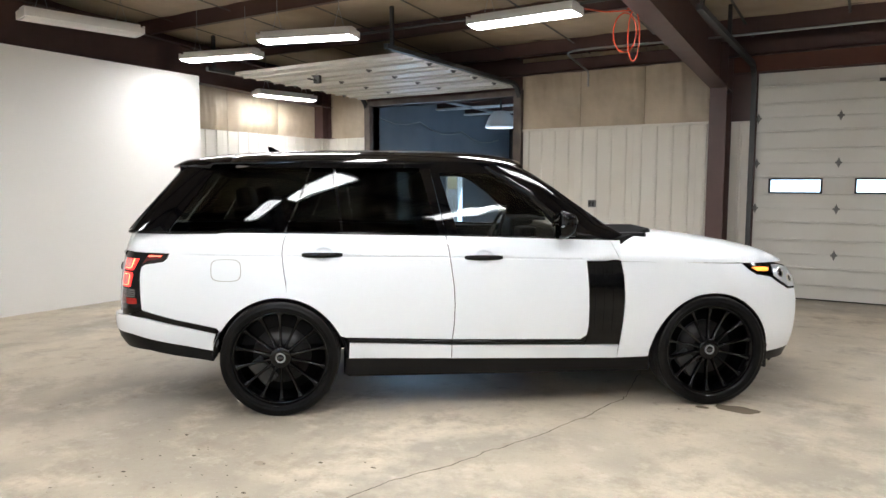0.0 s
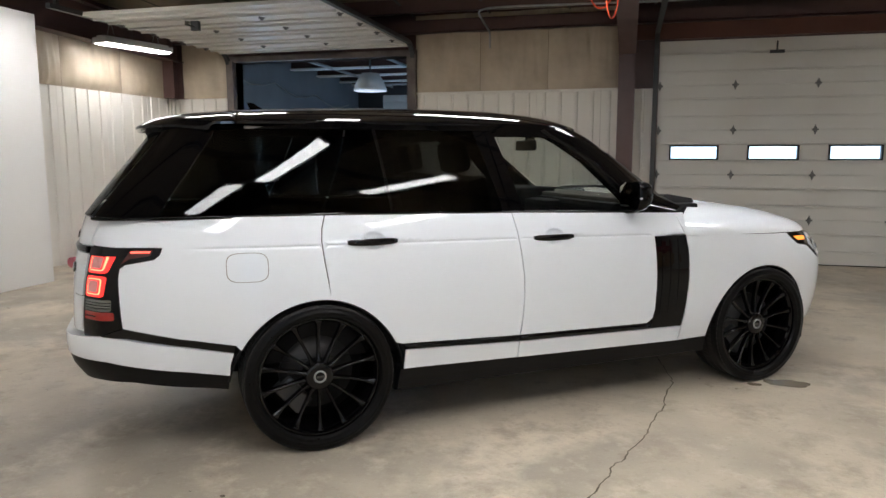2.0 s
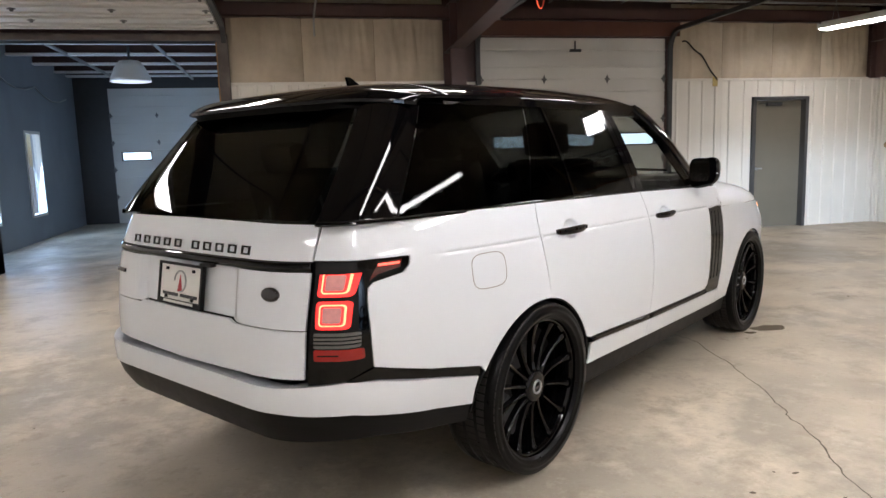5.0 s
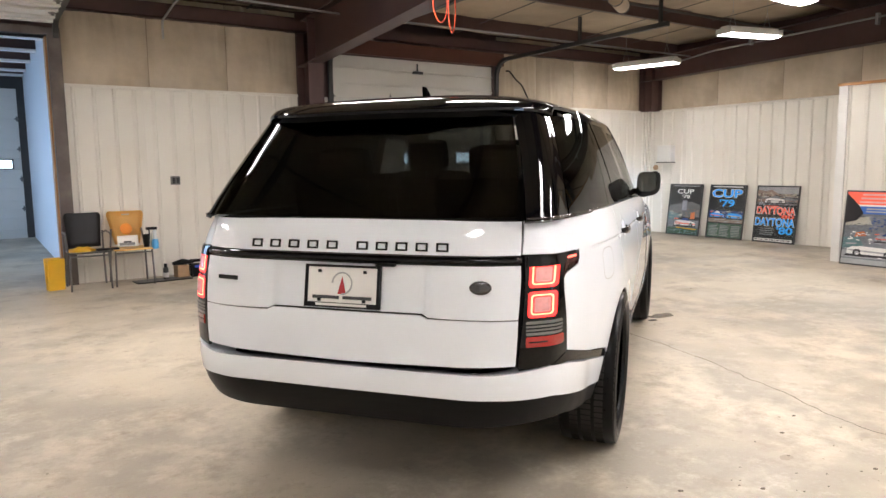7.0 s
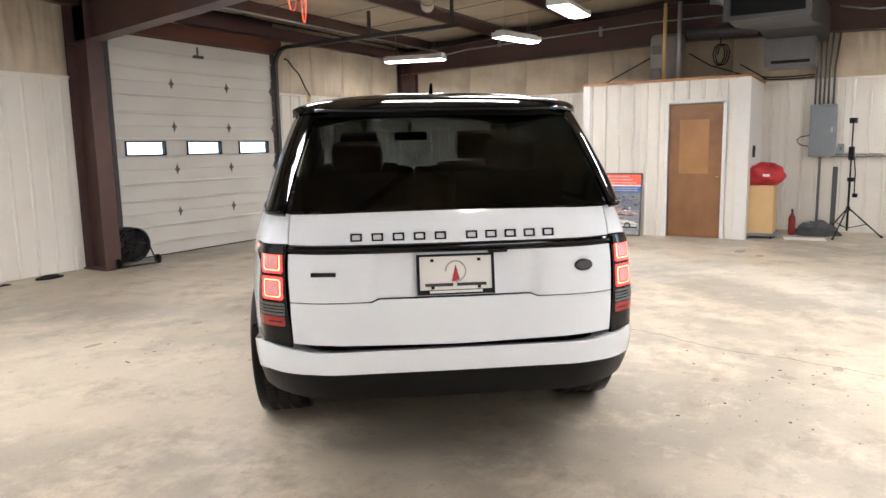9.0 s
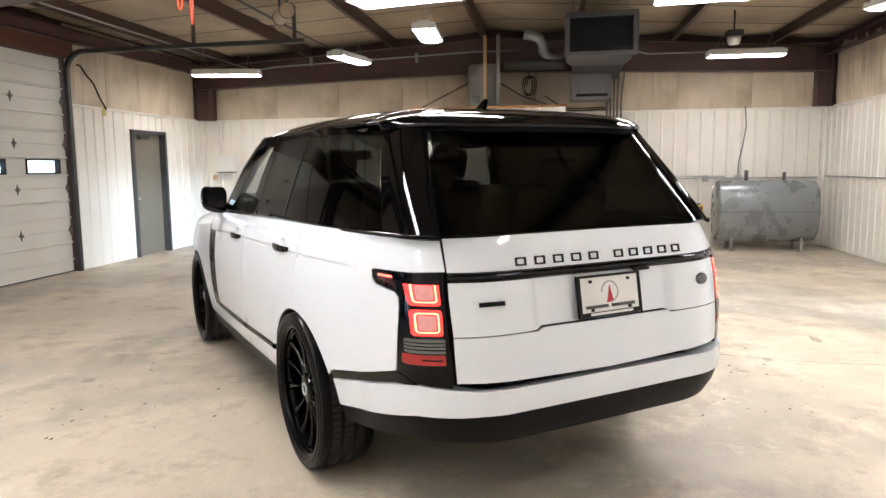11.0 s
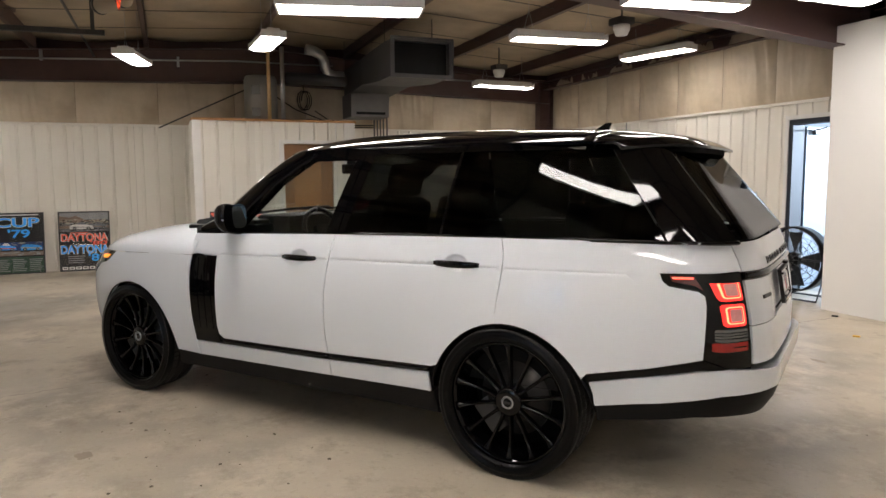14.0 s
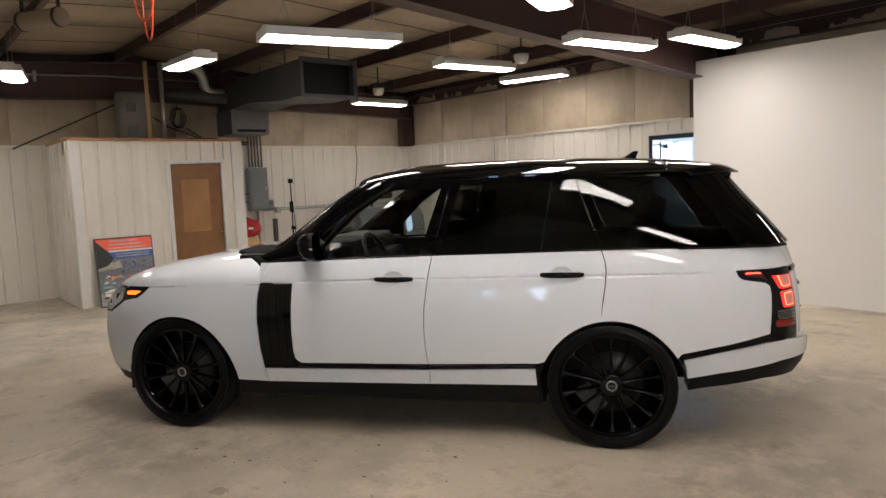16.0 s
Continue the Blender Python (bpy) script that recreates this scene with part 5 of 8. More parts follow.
for y, z in ((0.098, 0.058), (-0.098, 0.058), (0.097, -0.055), (-0.097, -0.055)):
    part("plate_screw", boxes((-0.02, y - 0.007, z - 0.006, -0.012, y + 0.007, z + 0.006), bevel=0.002), BLACKTRIM, plate, m=pl)
def on_tail(y, z, lift):
    q = math.copysign(LOW.q_of_y(abs(y), z), y)
    n = LOW.out(q, z)
    across_v = Vector((0, 0, 1)).cross(n).normalized()
    m = Matrix((across_v, -n, n.cross(across_v) * -1)).transposed().to_4x4()
    m.col[2] = (*(across_v.cross(-n)), 0)
    m.translation = LOW.at(q, z) + n * lift
    return m


# plain marks in place of the maker's lettering
for y0 in (0.405, 0.318, 0.231, 0.144, 0.057, -0.074, -0.156, -0.238, -0.320, -0.402):
    bm = bmesh.new()
    pierced(bm, -0.024, 0.024, -0.0165, 0.0165, [(-0.0165, 0.0165, -0.010, 0.010)], lambda p, za, q, zb: (p, -0.004, za, q, 0.002, zb))
    part("tail_mark", bm, GLOSSBLACK, tailgate, "gloss black mark", m=on_tail(y0, 1.097, 0.001))
part("model_badge", boxes((-0.052, -0.006, -0.009, 0.052, 0.002, 0.009), bevel=0.002), GLOSSBLACK, tailgate, "small black badge", m=on_tail(0.543, 0.949, 0.006))
bm = lathe([(0.0, -0.006), (0.030, -0.006), (0.040, -0.003), (0.042, 0.004)], 32)
bmesh.ops.transform(bm, matrix=on_tail(-0.552, 0.952, 0.008) @ Matrix.Diagonal((1, 1, 0.62, 1)), verts=bm.verts)
part("oval_badge", bm, DARKCHROME, tailgate, "dark oval badge")
part("latch_cover", boxes((-1.126, -0.22, 1.022, -1.10, -0.14, 1.034), bevel=0.004), BLACKTRIM, tailgate)

# hood
HOOD_C = smooth_table([(2.15, 1.228), (2.5, 1.205), (2.9, 1.165), (3.2, 1.118), (3.4, 1.072), (3.55, 1.015), (3.62, 0.975)])
HOOD_E = lerp_table([(2.1, 1.006), (3.13, 0.984), (3.7, 0.965)])


def hood_half(x):
    q = LOW.q_of_x(min(x, 3.60), 0.985)
    return LOW.at(q, 0.985).y


def hood_at(x, t):
    w = hood_half(x)
    k = max(0.0, 1 - abs(t) ** 5) ** 0.55
    return Vector((x, t * w, HOOD_E(x) + (HOOD_C(x) - HOOD_E(x)) * k))


bm = bmesh.new()
rows = []
hx = [2.262, 2.3, 2.4, 2.55, 2.7, 2.85, 3.0, 3.1, 3.2, 3.28, 3.36, 3.42, 3.48, 3.54, 3.58, 3.615]
ht = [math.sin(radians(a)) for a in np.linspace(-90, 90, 41)]
for x in hx:
    rows.append([bm.verts.new(hood_at(x, t)) for t in ht])
for A, B in zip(rows, rows[1:]):
    for i in range(len(ht) - 1):
        bm.faces.new((A[i], B[i], B[i + 1], A[i + 1])).smooth = True
part("hood", bm, PAINT, car)
for s in (1, -1):
    # wing top between the door mirror and the hood
    panel("hood_corner", LOW, [(2.197, 1.142), (2.262, 1.142), (2.275, 1.005), (2.256, 1.012), (2.230, 1.08)], PAINT, car, step=0.03, s=s, lift=-0.002)
# cowl and wipers
part("cowl", boxes((2.10, -0.80, 1.10, 2.50, 0.80, 1.185), bevel=0.02), BLACKTRIM, car, "black windscreen cowl")
for s in (1, -1):
    bm = bmesh.new()
    v = [bm.verts.new(p) for p in ((2.18, s * 0.90, 1.13), (2.28, s * 0.905, 1.155), (2.58, s * 0.66, 1.205), (2.50, s * 0.50, 1.228), (2.25, s * 0.6, 1.235), (2.16, s * 0.82, 1.20))]
    lo = [bm.verts.new(u.co - Vector((0, 0, 0.05))) for u in v]
    bm.faces.new(v), bm.faces.new(lo[::-1])
    for i in range(6):
        bm.faces.new((v[i], v[(i + 1) % 6], lo[(i + 1) % 6], lo[i]))
    bmesh.ops.recalc_face_normals(bm, faces=bm.faces)
    bmesh.ops.bevel(bm, geom=list(bm.edges), offset=0.008, segments=2, affect="EDGES")
    part("cowl_vent", bm, GAPBLACK, car, "black cowl vent")
part("wiper", tubes((((2.30, 0.55, 1.235), (2.26, 0.0, 1.265), (2.22, -0.35, 1.27)), 0.009)), BLACKTRIM, car, "black wiper arm")
part("wiper", tubes((((2.27, -0.05, 1.262), (2.20, -0.62, 1.25)), 0.009)), BLACKTRIM, car, "black wiper arm")

# greenhouse
ZT = 1.640


def line(x_low, x_top, z):
    """x on a slanted pillar line from the belt to the roof rail."""
    return x_low + (x_top - x_low) * (z - 1.2) / (1.645 - 1.2)


def bay(l0, t0, l1, t1, lo=None, hi=ZT):
    zs = [lo or BELT(l0) + 0.006, hi]
    z_b = BELT(l1) + 0.006
    return [(line(l0, t0, zs[0]), zs[0]), (line(l1, t1, z_b), z_b), (line(l1, t1, hi), hi), (line(l0, t0, hi), hi)]


for s in (1, -1):
    panel("rear_pillar", TOP, [("y", 0.70, 1.203), (-0.725, 1.203), (line(-0.72, -0.43, ZT), ZT), ("y", 0.60, ZT), ("y", 0.585, 1.62)], GLOSSBLACK, car, "gloss black rear pillar", s=s)
    panel("quarter_window", TOP, bay(-0.715, -0.425, 0.030, 0.193), PRIVACY, car, "dark privacy glass", depth=0.004, s=s)
    panel("door_pillar", TOP, bay(1.085, 0.990, 1.165, 1.040), GLOSSBLACK, fdoor if s == -1 else fdoor, "gloss black door pillar", s=s)
    panel("quarter_glass", TOP, bay(0.040, 0.203, 0.396, 0.338), PRIVACY, car, "dark privacy glass", depth=0.004, s=s)
    panel("window_bar", TOP, bay(0.398, 0.340, 0.413, 0.355), GLOSSBLACK, car, s=s, lift=0.003)
    panel("rear_window", TOP, bay(0.415, 0.357, 1.035, 0.915), PRIVACY, car, "dark privacy glass", depth=0.004, s=s)
    panel("door_pillar", TOP, bay(1.037, 0.917, 1.080, 0.985), GLOSSBLACK, car, "gloss black door pillar", s=s)
    panel("front_window", TOP, [(1.168, BELT(1.17) + 0.006), (1.7, BELT(1.7) + 0.008), (1.92, BELT(1.92) + 0.008), (1.628, 1.455), (1.478, 1.560), (1.405, 1.600), (1.34, 1.612), (1.060, 1.612)], SIDEGLASS, car, "lightly tinted side glass", depth=0.004, s=s, step=0.06)
    belt = [("y", 0.70, 1.2), (-0.70, BELT(-0.7)), (0.05, BELT(0.05)), (1.08, BELT(1.08)), (2.12, BELT(2.12))]
    panel("belt_trim", TOP, [(*p[:-1], p[-1] + 0.005) for p in belt] + [(*p[:-1], p[-1] - 0.009) for p in reversed(belt)], GLOSSBLACK, car, s=s, lift=0.004)
    bm = bmesh.new()
    qs = side(TOP, belt, s)
    run = [(a[0] + (b[0] - a[0]) * k / 14, a[1] + (b[1] - a[1]) * k / 14) for a, b in zip(qs, qs[1:]) for k in range(14)]
    tube(bm, [TOP.at(q, z + 0.001) + TOP.out(q, z) * 0.004 for q, z in run], 0.0055, 8)
    bmesh.ops.recalc_face_normals(bm, faces=bm.faces)
    part("belt_moulding", bm, GLOSSBLACK, car, "gloss black belt moulding")
    # A pillar, between the side glass and the windscreen
    bm = bmesh.new()
    A_SIDE = [(2.20, 1.142), (1.93, 1.163), (1.633, 1.459), (1.483, 1.565), (1.410, 1.606), (1.35, 1.650)]
    A_SCREEN = [(2.33, 0.80, 1.170), (2.19, 0.79, 1.250), (1.86, 0.735, 1.500), (1.70, 0.70, 1.612), (1.60, 0.68, 1.668), (1.50, 0.675, 1.690)]
    prev = None
    for (x, z), e in zip(A_SIDE, A_SCREEN):
        a = TOP.at(s * TOP.q_of_x(x, z), z)
        b = Vector((e[0], s * e[1], e[2]))
        mid = (a + b) / 2 + Vector((0.02, s * 0.018, 0.012))
        ring = [bm.verts.new(p) for p in (a, (a + mid) / 2 + Vector((0.004, s * 0.006, 0.003)), mid, (b + mid) / 2 + Vector((0.003, s * 0.003, 0.006)), b, b + Vector((-0.03, -s * 0.05, -0.03)), a + Vector((-0.02, -s * 0.05, 0))) ]
        if prev:
            for i in range(7):
                bm.faces.new((prev[i], prev[(i + 1) % 7], ring[(i + 1) % 7], ring[i])).smooth = i < 4
        prev = ring
    bmesh.ops.recalc_face_normals(bm, faces=bm.faces)
    part("front_pillar", bm, GLOSSBLACK, car, "gloss black front pillar")
    # roof rail above the side glass
    panel("roof_rail", TOP, [(-0.70, ZT + 0.002), (0.3, ZT + 0.002), (1.03, ZT + 0.002), (1.05, 1.614), (1.34, 1.614), (1.41, 1.602), (1.45, 1.615), (1.46, 1.675), (1.3, 1.685), (0.3, 1.69), (-0.4, 1.68), (-0.66, 1.668)], GLOSSBLACK, car, s=s)

back = panel("rear_glass", TOP, [("y", 0.0, 1.206), ("y", 0.45, 1.206), ("y", 0.672, 1.210), ("y", 0.575, 1.622), ("y", 0.0, 1.635)], PRIVACY, car, "dark privacy glass tailgate window", wide=True, depth=0.004)

# windscreen
def screen_at(u, v):
    """u across (-1..1), v up (0..1)."""
    x = 2.42 - 0.82 * v - (0.10 - 0.02 * v) * u * u
    w = 0.80 - 0.13 * v
    return Vector((x, u * w, 1.165 + 0.575 * v - 0.055 * u * u * v + 0.02 * math.sin(math.pi * v)))


part("windscreen", skin(screen_at, lambda u, v: Vector((0.57, 0, 0.82)), [(-0.985, 0.0), (0.985, 0.0), (0.985, 1.0), (-0.985, 1.0)], 0.004, 0.15), SIDEGLASS, car, "clear windscreen glass")

# roof
ROOF_C = smooth_table([(-0.86, 1.672), (-0.7, 1.712), (-0.5, 1.745), (-0.2, 1.772), (0.2, 1.790), (0.7, 1.797), (1.1, 1.793), (1.4, 1.775), (1.56, 1.752), (1.66, 1.722)])
ROOF_W = smooth_table([(-0.86, 0.64), (-0.7, 0.665), (-0.3, 0.715), (0.7, 0.742), (1.3, 0.730), (1.5, 0.70), (1.66, 0.655)])
ROOF_E = smooth_table([(-0.86, 1.655), (-0.6, 1.672), (0.2, 1.683), (1.2, 1.682), (1.5, 1.672), (1.66, 1.66)])


def roof_at(x, t):
    w = ROOF_W(x)
    return Vector((x, t * w, ROOF_E(x) + (ROOF_C(x) - ROOF_E(x)) * max(0.0, 1 - abs(t) ** 3.2) ** 0.8))


def sheet(fn, us, vs, thick=0.012):
    bm = bmesh.new()
    rows = [[bm.verts.new(fn(u, v)) for v in vs] for u in us]
    low = [[bm.verts.new(p.co - Vector((0, 0, thick))) for p in r] for r in rows]
    for g, f in ((rows, False), (low, True)):
        for A, B in zip(g, g[1:]):
            for i in range(len(vs) - 1):
                q = (A[i], B[i], B[i + 1], A[i + 1])
                bm.faces.new(q[::-1] if f else q).smooth = True
    for A, B in ((rows[0], low[0]), (rows[-1], low[-1]), ([r[0] for r in rows], [r[0] for r in low]), ([r[-1] for r in rows], [r[-1] for r in low])):
        for i in range(len(A) - 1):
            bm.faces.new((A[i], A[i + 1], B[i + 1], B[i]))
    bmesh.ops.recalc_face_normals(bm, faces=bm.faces)
    return bm


TS = [math.sin(radians(a)) for a in np.linspace(-90, 90, 37)]
part("roof", sheet(roof_at, np.linspace(-0.335, 1.64, 36), TS), GLOSSBLACK, car, "gloss black roof")


def spoiler_at(u, t):
    """u runs from the roof joint (0) to the rounded rear lip (1)."""
    y = abs(t) * 0.66
    lip = -0.805 + 0.40 * (1 - math.sqrt(max(0.0, 1 - (max(0.0, y - 0.31) / 0.355) ** 2)))
    x = -0.338 + u * (lip + 0.338)
    p = roof_at(x, t)
    return p + Vector((0, 0, -0.030 * (max(0.0, u - 0.72) / 0.28) ** 2))


part("rear_spoiler", sheet(spoiler_at, [*np.linspace(0, 0.7, 10), *np.linspace(0.73, 1, 12)], TS, 0.012), GLOSSBLACK, car, "gloss black roof spoiler")
part("spoiler_underside", sheet(lambda u, t: spoiler_at(u, t * 0.93) - Vector((0, 0, 0.014 + 0.03 * max(0.0, u - 0.6))), [0.45, 0.6, 0.72, 0.80, 0.86, 0.90], TS, 0.04), GAPBLACK, car, "matt black spoiler underside")
part("headliner", sheet(lambda x, t: roof_at(x, t) * 1.0 - Vector((0, 0, 0.035)), np.linspace(-0.3, 1.5, 12), TS[2:-2], 0.01), HEADLINER, car, "pale headliner")
bm = bmesh.new()
fin = [(-0.195, 0.0), (-0.222, 0.070), (-0.188, 0.070), (-0.13, 0.030), (-0.03, 0.0)]
L = [bm.verts.new((x, 0.014 - 0.12 * z, z)) for x, z in fin]
R = [bm.verts.new((x, -0.014 + 0.12 * z, z)) for x, z in fin]
bm.faces.new(L), bm.faces.new(R[::-1])
for i in range(5):
    bm.faces.new((L[i], L[(i + 1) % 5], R[(i + 1) % 5], R[i]))
bmesh.ops.recalc_face_normals(bm, faces=bm.faces)
bmesh.ops.bevel(bm, geom=list(bm.edges), offset=0.003, segments=2, affect="EDGES")
box(bm, -0.235, -0.026, -0.012, 0.0, 0.026, 0.008, 0.006)
part("aerial_fin", bm, GLOSSBLACK, car, "black shark-fin aerial", m=pose(0.02, 0, 1.762, 0, -1.5, 0))

# the greenhouse is a little lower than its curves: settle it towards the belt line
GREENHOUSE = {"rear_pillar", "quarter_window", "door_pillar", "quarter_glass", "window_bar", "rear_window", "front_window", "front_pillar", "roof_rail",
              "rear_glass", "windscreen", "roof", "rear_spoiler", "spoiler_underside", "headliner", "aerial_fin"}
for ob in [c for c in (*car.children, *fdoor.children) if c.name.split(".")[0] in GREENHOUSE]:
    for v in ob.data.vertices:
        v.co.z = v.co.z if v.co.z < 1.2 else 1.2 + (v.co.z - 1.2) * 0.952

# handles, mirrors, fuel flap
for s, door, xs, z in ((1, "rear_door", (0.150, 0.410), 1.056), (-1, "rear_door", (0.150, 0.410), 1.056), (1, "front_door", (1.205, 1.458), 1.034), (-1, "front_door", (1.205, 1.458), 1.034)):
    owner = [c for c in car.children if c.name.split(".")[0] == door][0 if s == 1 else 1]
    y = LOW.at(LOW.q_of_x((xs[0] + xs[1]) / 2, z), z).y
    bm = bmesh.new()
    n = 12
    prev = None
    for i in range(n + 1):
        u = i / n
        x = xs[0] + (xs[1] - xs[0]) * u
        d = 0.012 + 0.030 * math.sin(math.pi * min(1, max(0, u))) ** 0.5
        h = 0.010 + 0.008 * math.sin(math.pi * u) ** 0.4
        ring = [bm.verts.new((x, s * (y + d + 0.006 * c), z + h * k)) for c, k in ((0.5, 1), (1, 0.5), (1, -0.5), (0.5, -1), (-1, -0.9), (-1, 0.9))]
        if prev:
            for k in range(6):
                bm.faces.new((prev[k], prev[(k + 1) % 6], ring[(k + 1) % 6], ring[k])).smooth = True
        else:
            bm.faces.new(ring)
        prev = ring
    bm.faces.new(prev[::-1])
    for x in (xs[0] + 0.012, xs[1] - 0.012):
        box(bm, x - 0.012, min(s * (y - 0.01), s * (y + 0.03)), z - 0.010, x + 0.012, max(s * (y - 0.01), s * (y + 0.03)), z + 0.010, 0.003)
    bmesh.ops.recalc_face_normals(bm, faces=bm.faces)
    part("door_handle", bm, GLOSSBLACK, owner, "gloss black door handle")

for s in (1, -1):
    bm = bmesh.new()
    prof = [(0.0, 1.0), (0.03, 1.02), (0.065, 0.92), (0.095, 0.68), (0.11, 0.35)]
    prev = None
    for d, k in prof:
        ring = []
        for i in range(20):
            a = i * math.tau / 20
            c, sn = math.cos(a), math.sin(a)
            c, sn = math.copysign(abs(c) ** 0.6, c), math.copysign(abs(sn) ** 0.6, sn)
            ring.append(bm.verts.new((1.825 + d + 0.015 * c, s * (1.005 + 0.080 * c * k - 0.03 * d), 1.265 + 0.088 * sn * k - 0.02 * (1 - c) * k)))
        if prev:
            for i in range(20):
                bm.faces.new((prev[i], prev[(i + 1) % 20], ring[(i + 1) % 20], ring[i])).smooth = True
        else:
            bm.faces.new(ring)
        prev = ring
    bm.faces.new(prev[::-1])
    box(bm, 1.86, min(s * 0.86, s * 0.98), 1.172, 1.95, max(s * 0.86, s * 0.98), 1.215, 0.012)
    bmesh.ops.rotate(bm, cent=(1.86, s * 0.98, 1.265), matrix=Matrix.Rotation(radians(s * 11), 3, "Z"), verts=bm.verts)
    bmesh.ops.recalc_face_normals(bm, faces=bm.faces)
    mir = part("door_mirror", bm, GLOSSBLACK, car, "gloss black door mirror")
    bm = bmesh.new()
    g = [bm.verts.new((1.824 + 0.015 * math.copysign(abs(math.cos(i * math.tau / 20)) ** 0.6, math.cos(i * math.tau / 20)) - 0.004, s * (1.005 + 0.067 * math.copysign(abs(math.cos(i * math.tau / 20)) ** 0.6, math.cos(i * math.tau / 20))), 1.265 + 0.073 * math.copysign(abs(math.sin(i * math.tau / 20)) ** 0.6, math.sin(i * math.tau / 20)))) for i in range(20)]
    bm.faces.new(g)
    bmesh.ops.rotate(bm, cent=(1.86, s * 0.98, 1.265), matrix=Matrix.Rotation(radians(24 if s == 1 else -21), 3, "Z"), verts=bm.verts)
    bmesh.ops.rotate(bm, cent=(1.82, s * 1.0, 1.265), matrix=Matrix.Rotation(radians(3), 3, "Y"), verts=bm.verts)
    bmesh.ops.translate(bm, vec=(-0.026, 0, 0), verts=bm.verts)
    part("mirror_glass", bm, MIRROR, mir, "mirror glass")
    bm = bmesh.new()
    tube(bm, [(1.842 + 0.055 * k / 8, s * (1.005 + 0.086 * math.cos(radians(4 + 5 * k)) - 0.0035 * k), 1.243 + 0.0006 * k) for k in range(9)], 0.0055, 8)
    bmesh.ops.recalc_face_normals(bm, faces=bm.faces)
    bmesh.ops.rotate(bm, cent=(1.86, s * 0.98, 1.265), matrix=Matrix.Rotation(radians(s * 11), 3, "Z"), verts=bm.verts)
    part("indicator_strip", bm, LAMPLENS, mir, "clear indicator strip")

flap = [(-0.335 + 0.098 * math.copysign(abs(math.cos(a)) ** 0.55, math.cos(a)), 0.957 + 0.071 * math.copysign(abs(math.sin(a)) ** 0.55, math.sin(a))) for a in np.linspace(0, math.tau, 40, endpoint=False)]
bm = bmesh.new()
for a, b in zip(flap, flap[1:] + flap[:1]):
    quad = []
    for (x, z), k in ((a, 1.0), (b, 1.0), (b, 0.955), (a, 0.955)):
        xx, zz = -0.335 + (x + 0.335) * k, 0.957 + (z - 0.957) * k
        quad.append(bm.verts.new(LOW.at(-LOW.q_of_x(xx, zz), zz) + Vector((0, -0.0008, 0))))
    bm.faces.new(quad)
part("fuel_flap_gap", bm, material("seam_grey", (0.30, 0.29, 0.27), 0.6, vary=0.0), quarter, "round-cornered fuel flap seam")

# wheels
R_T, R_R = 0.382, 0.309


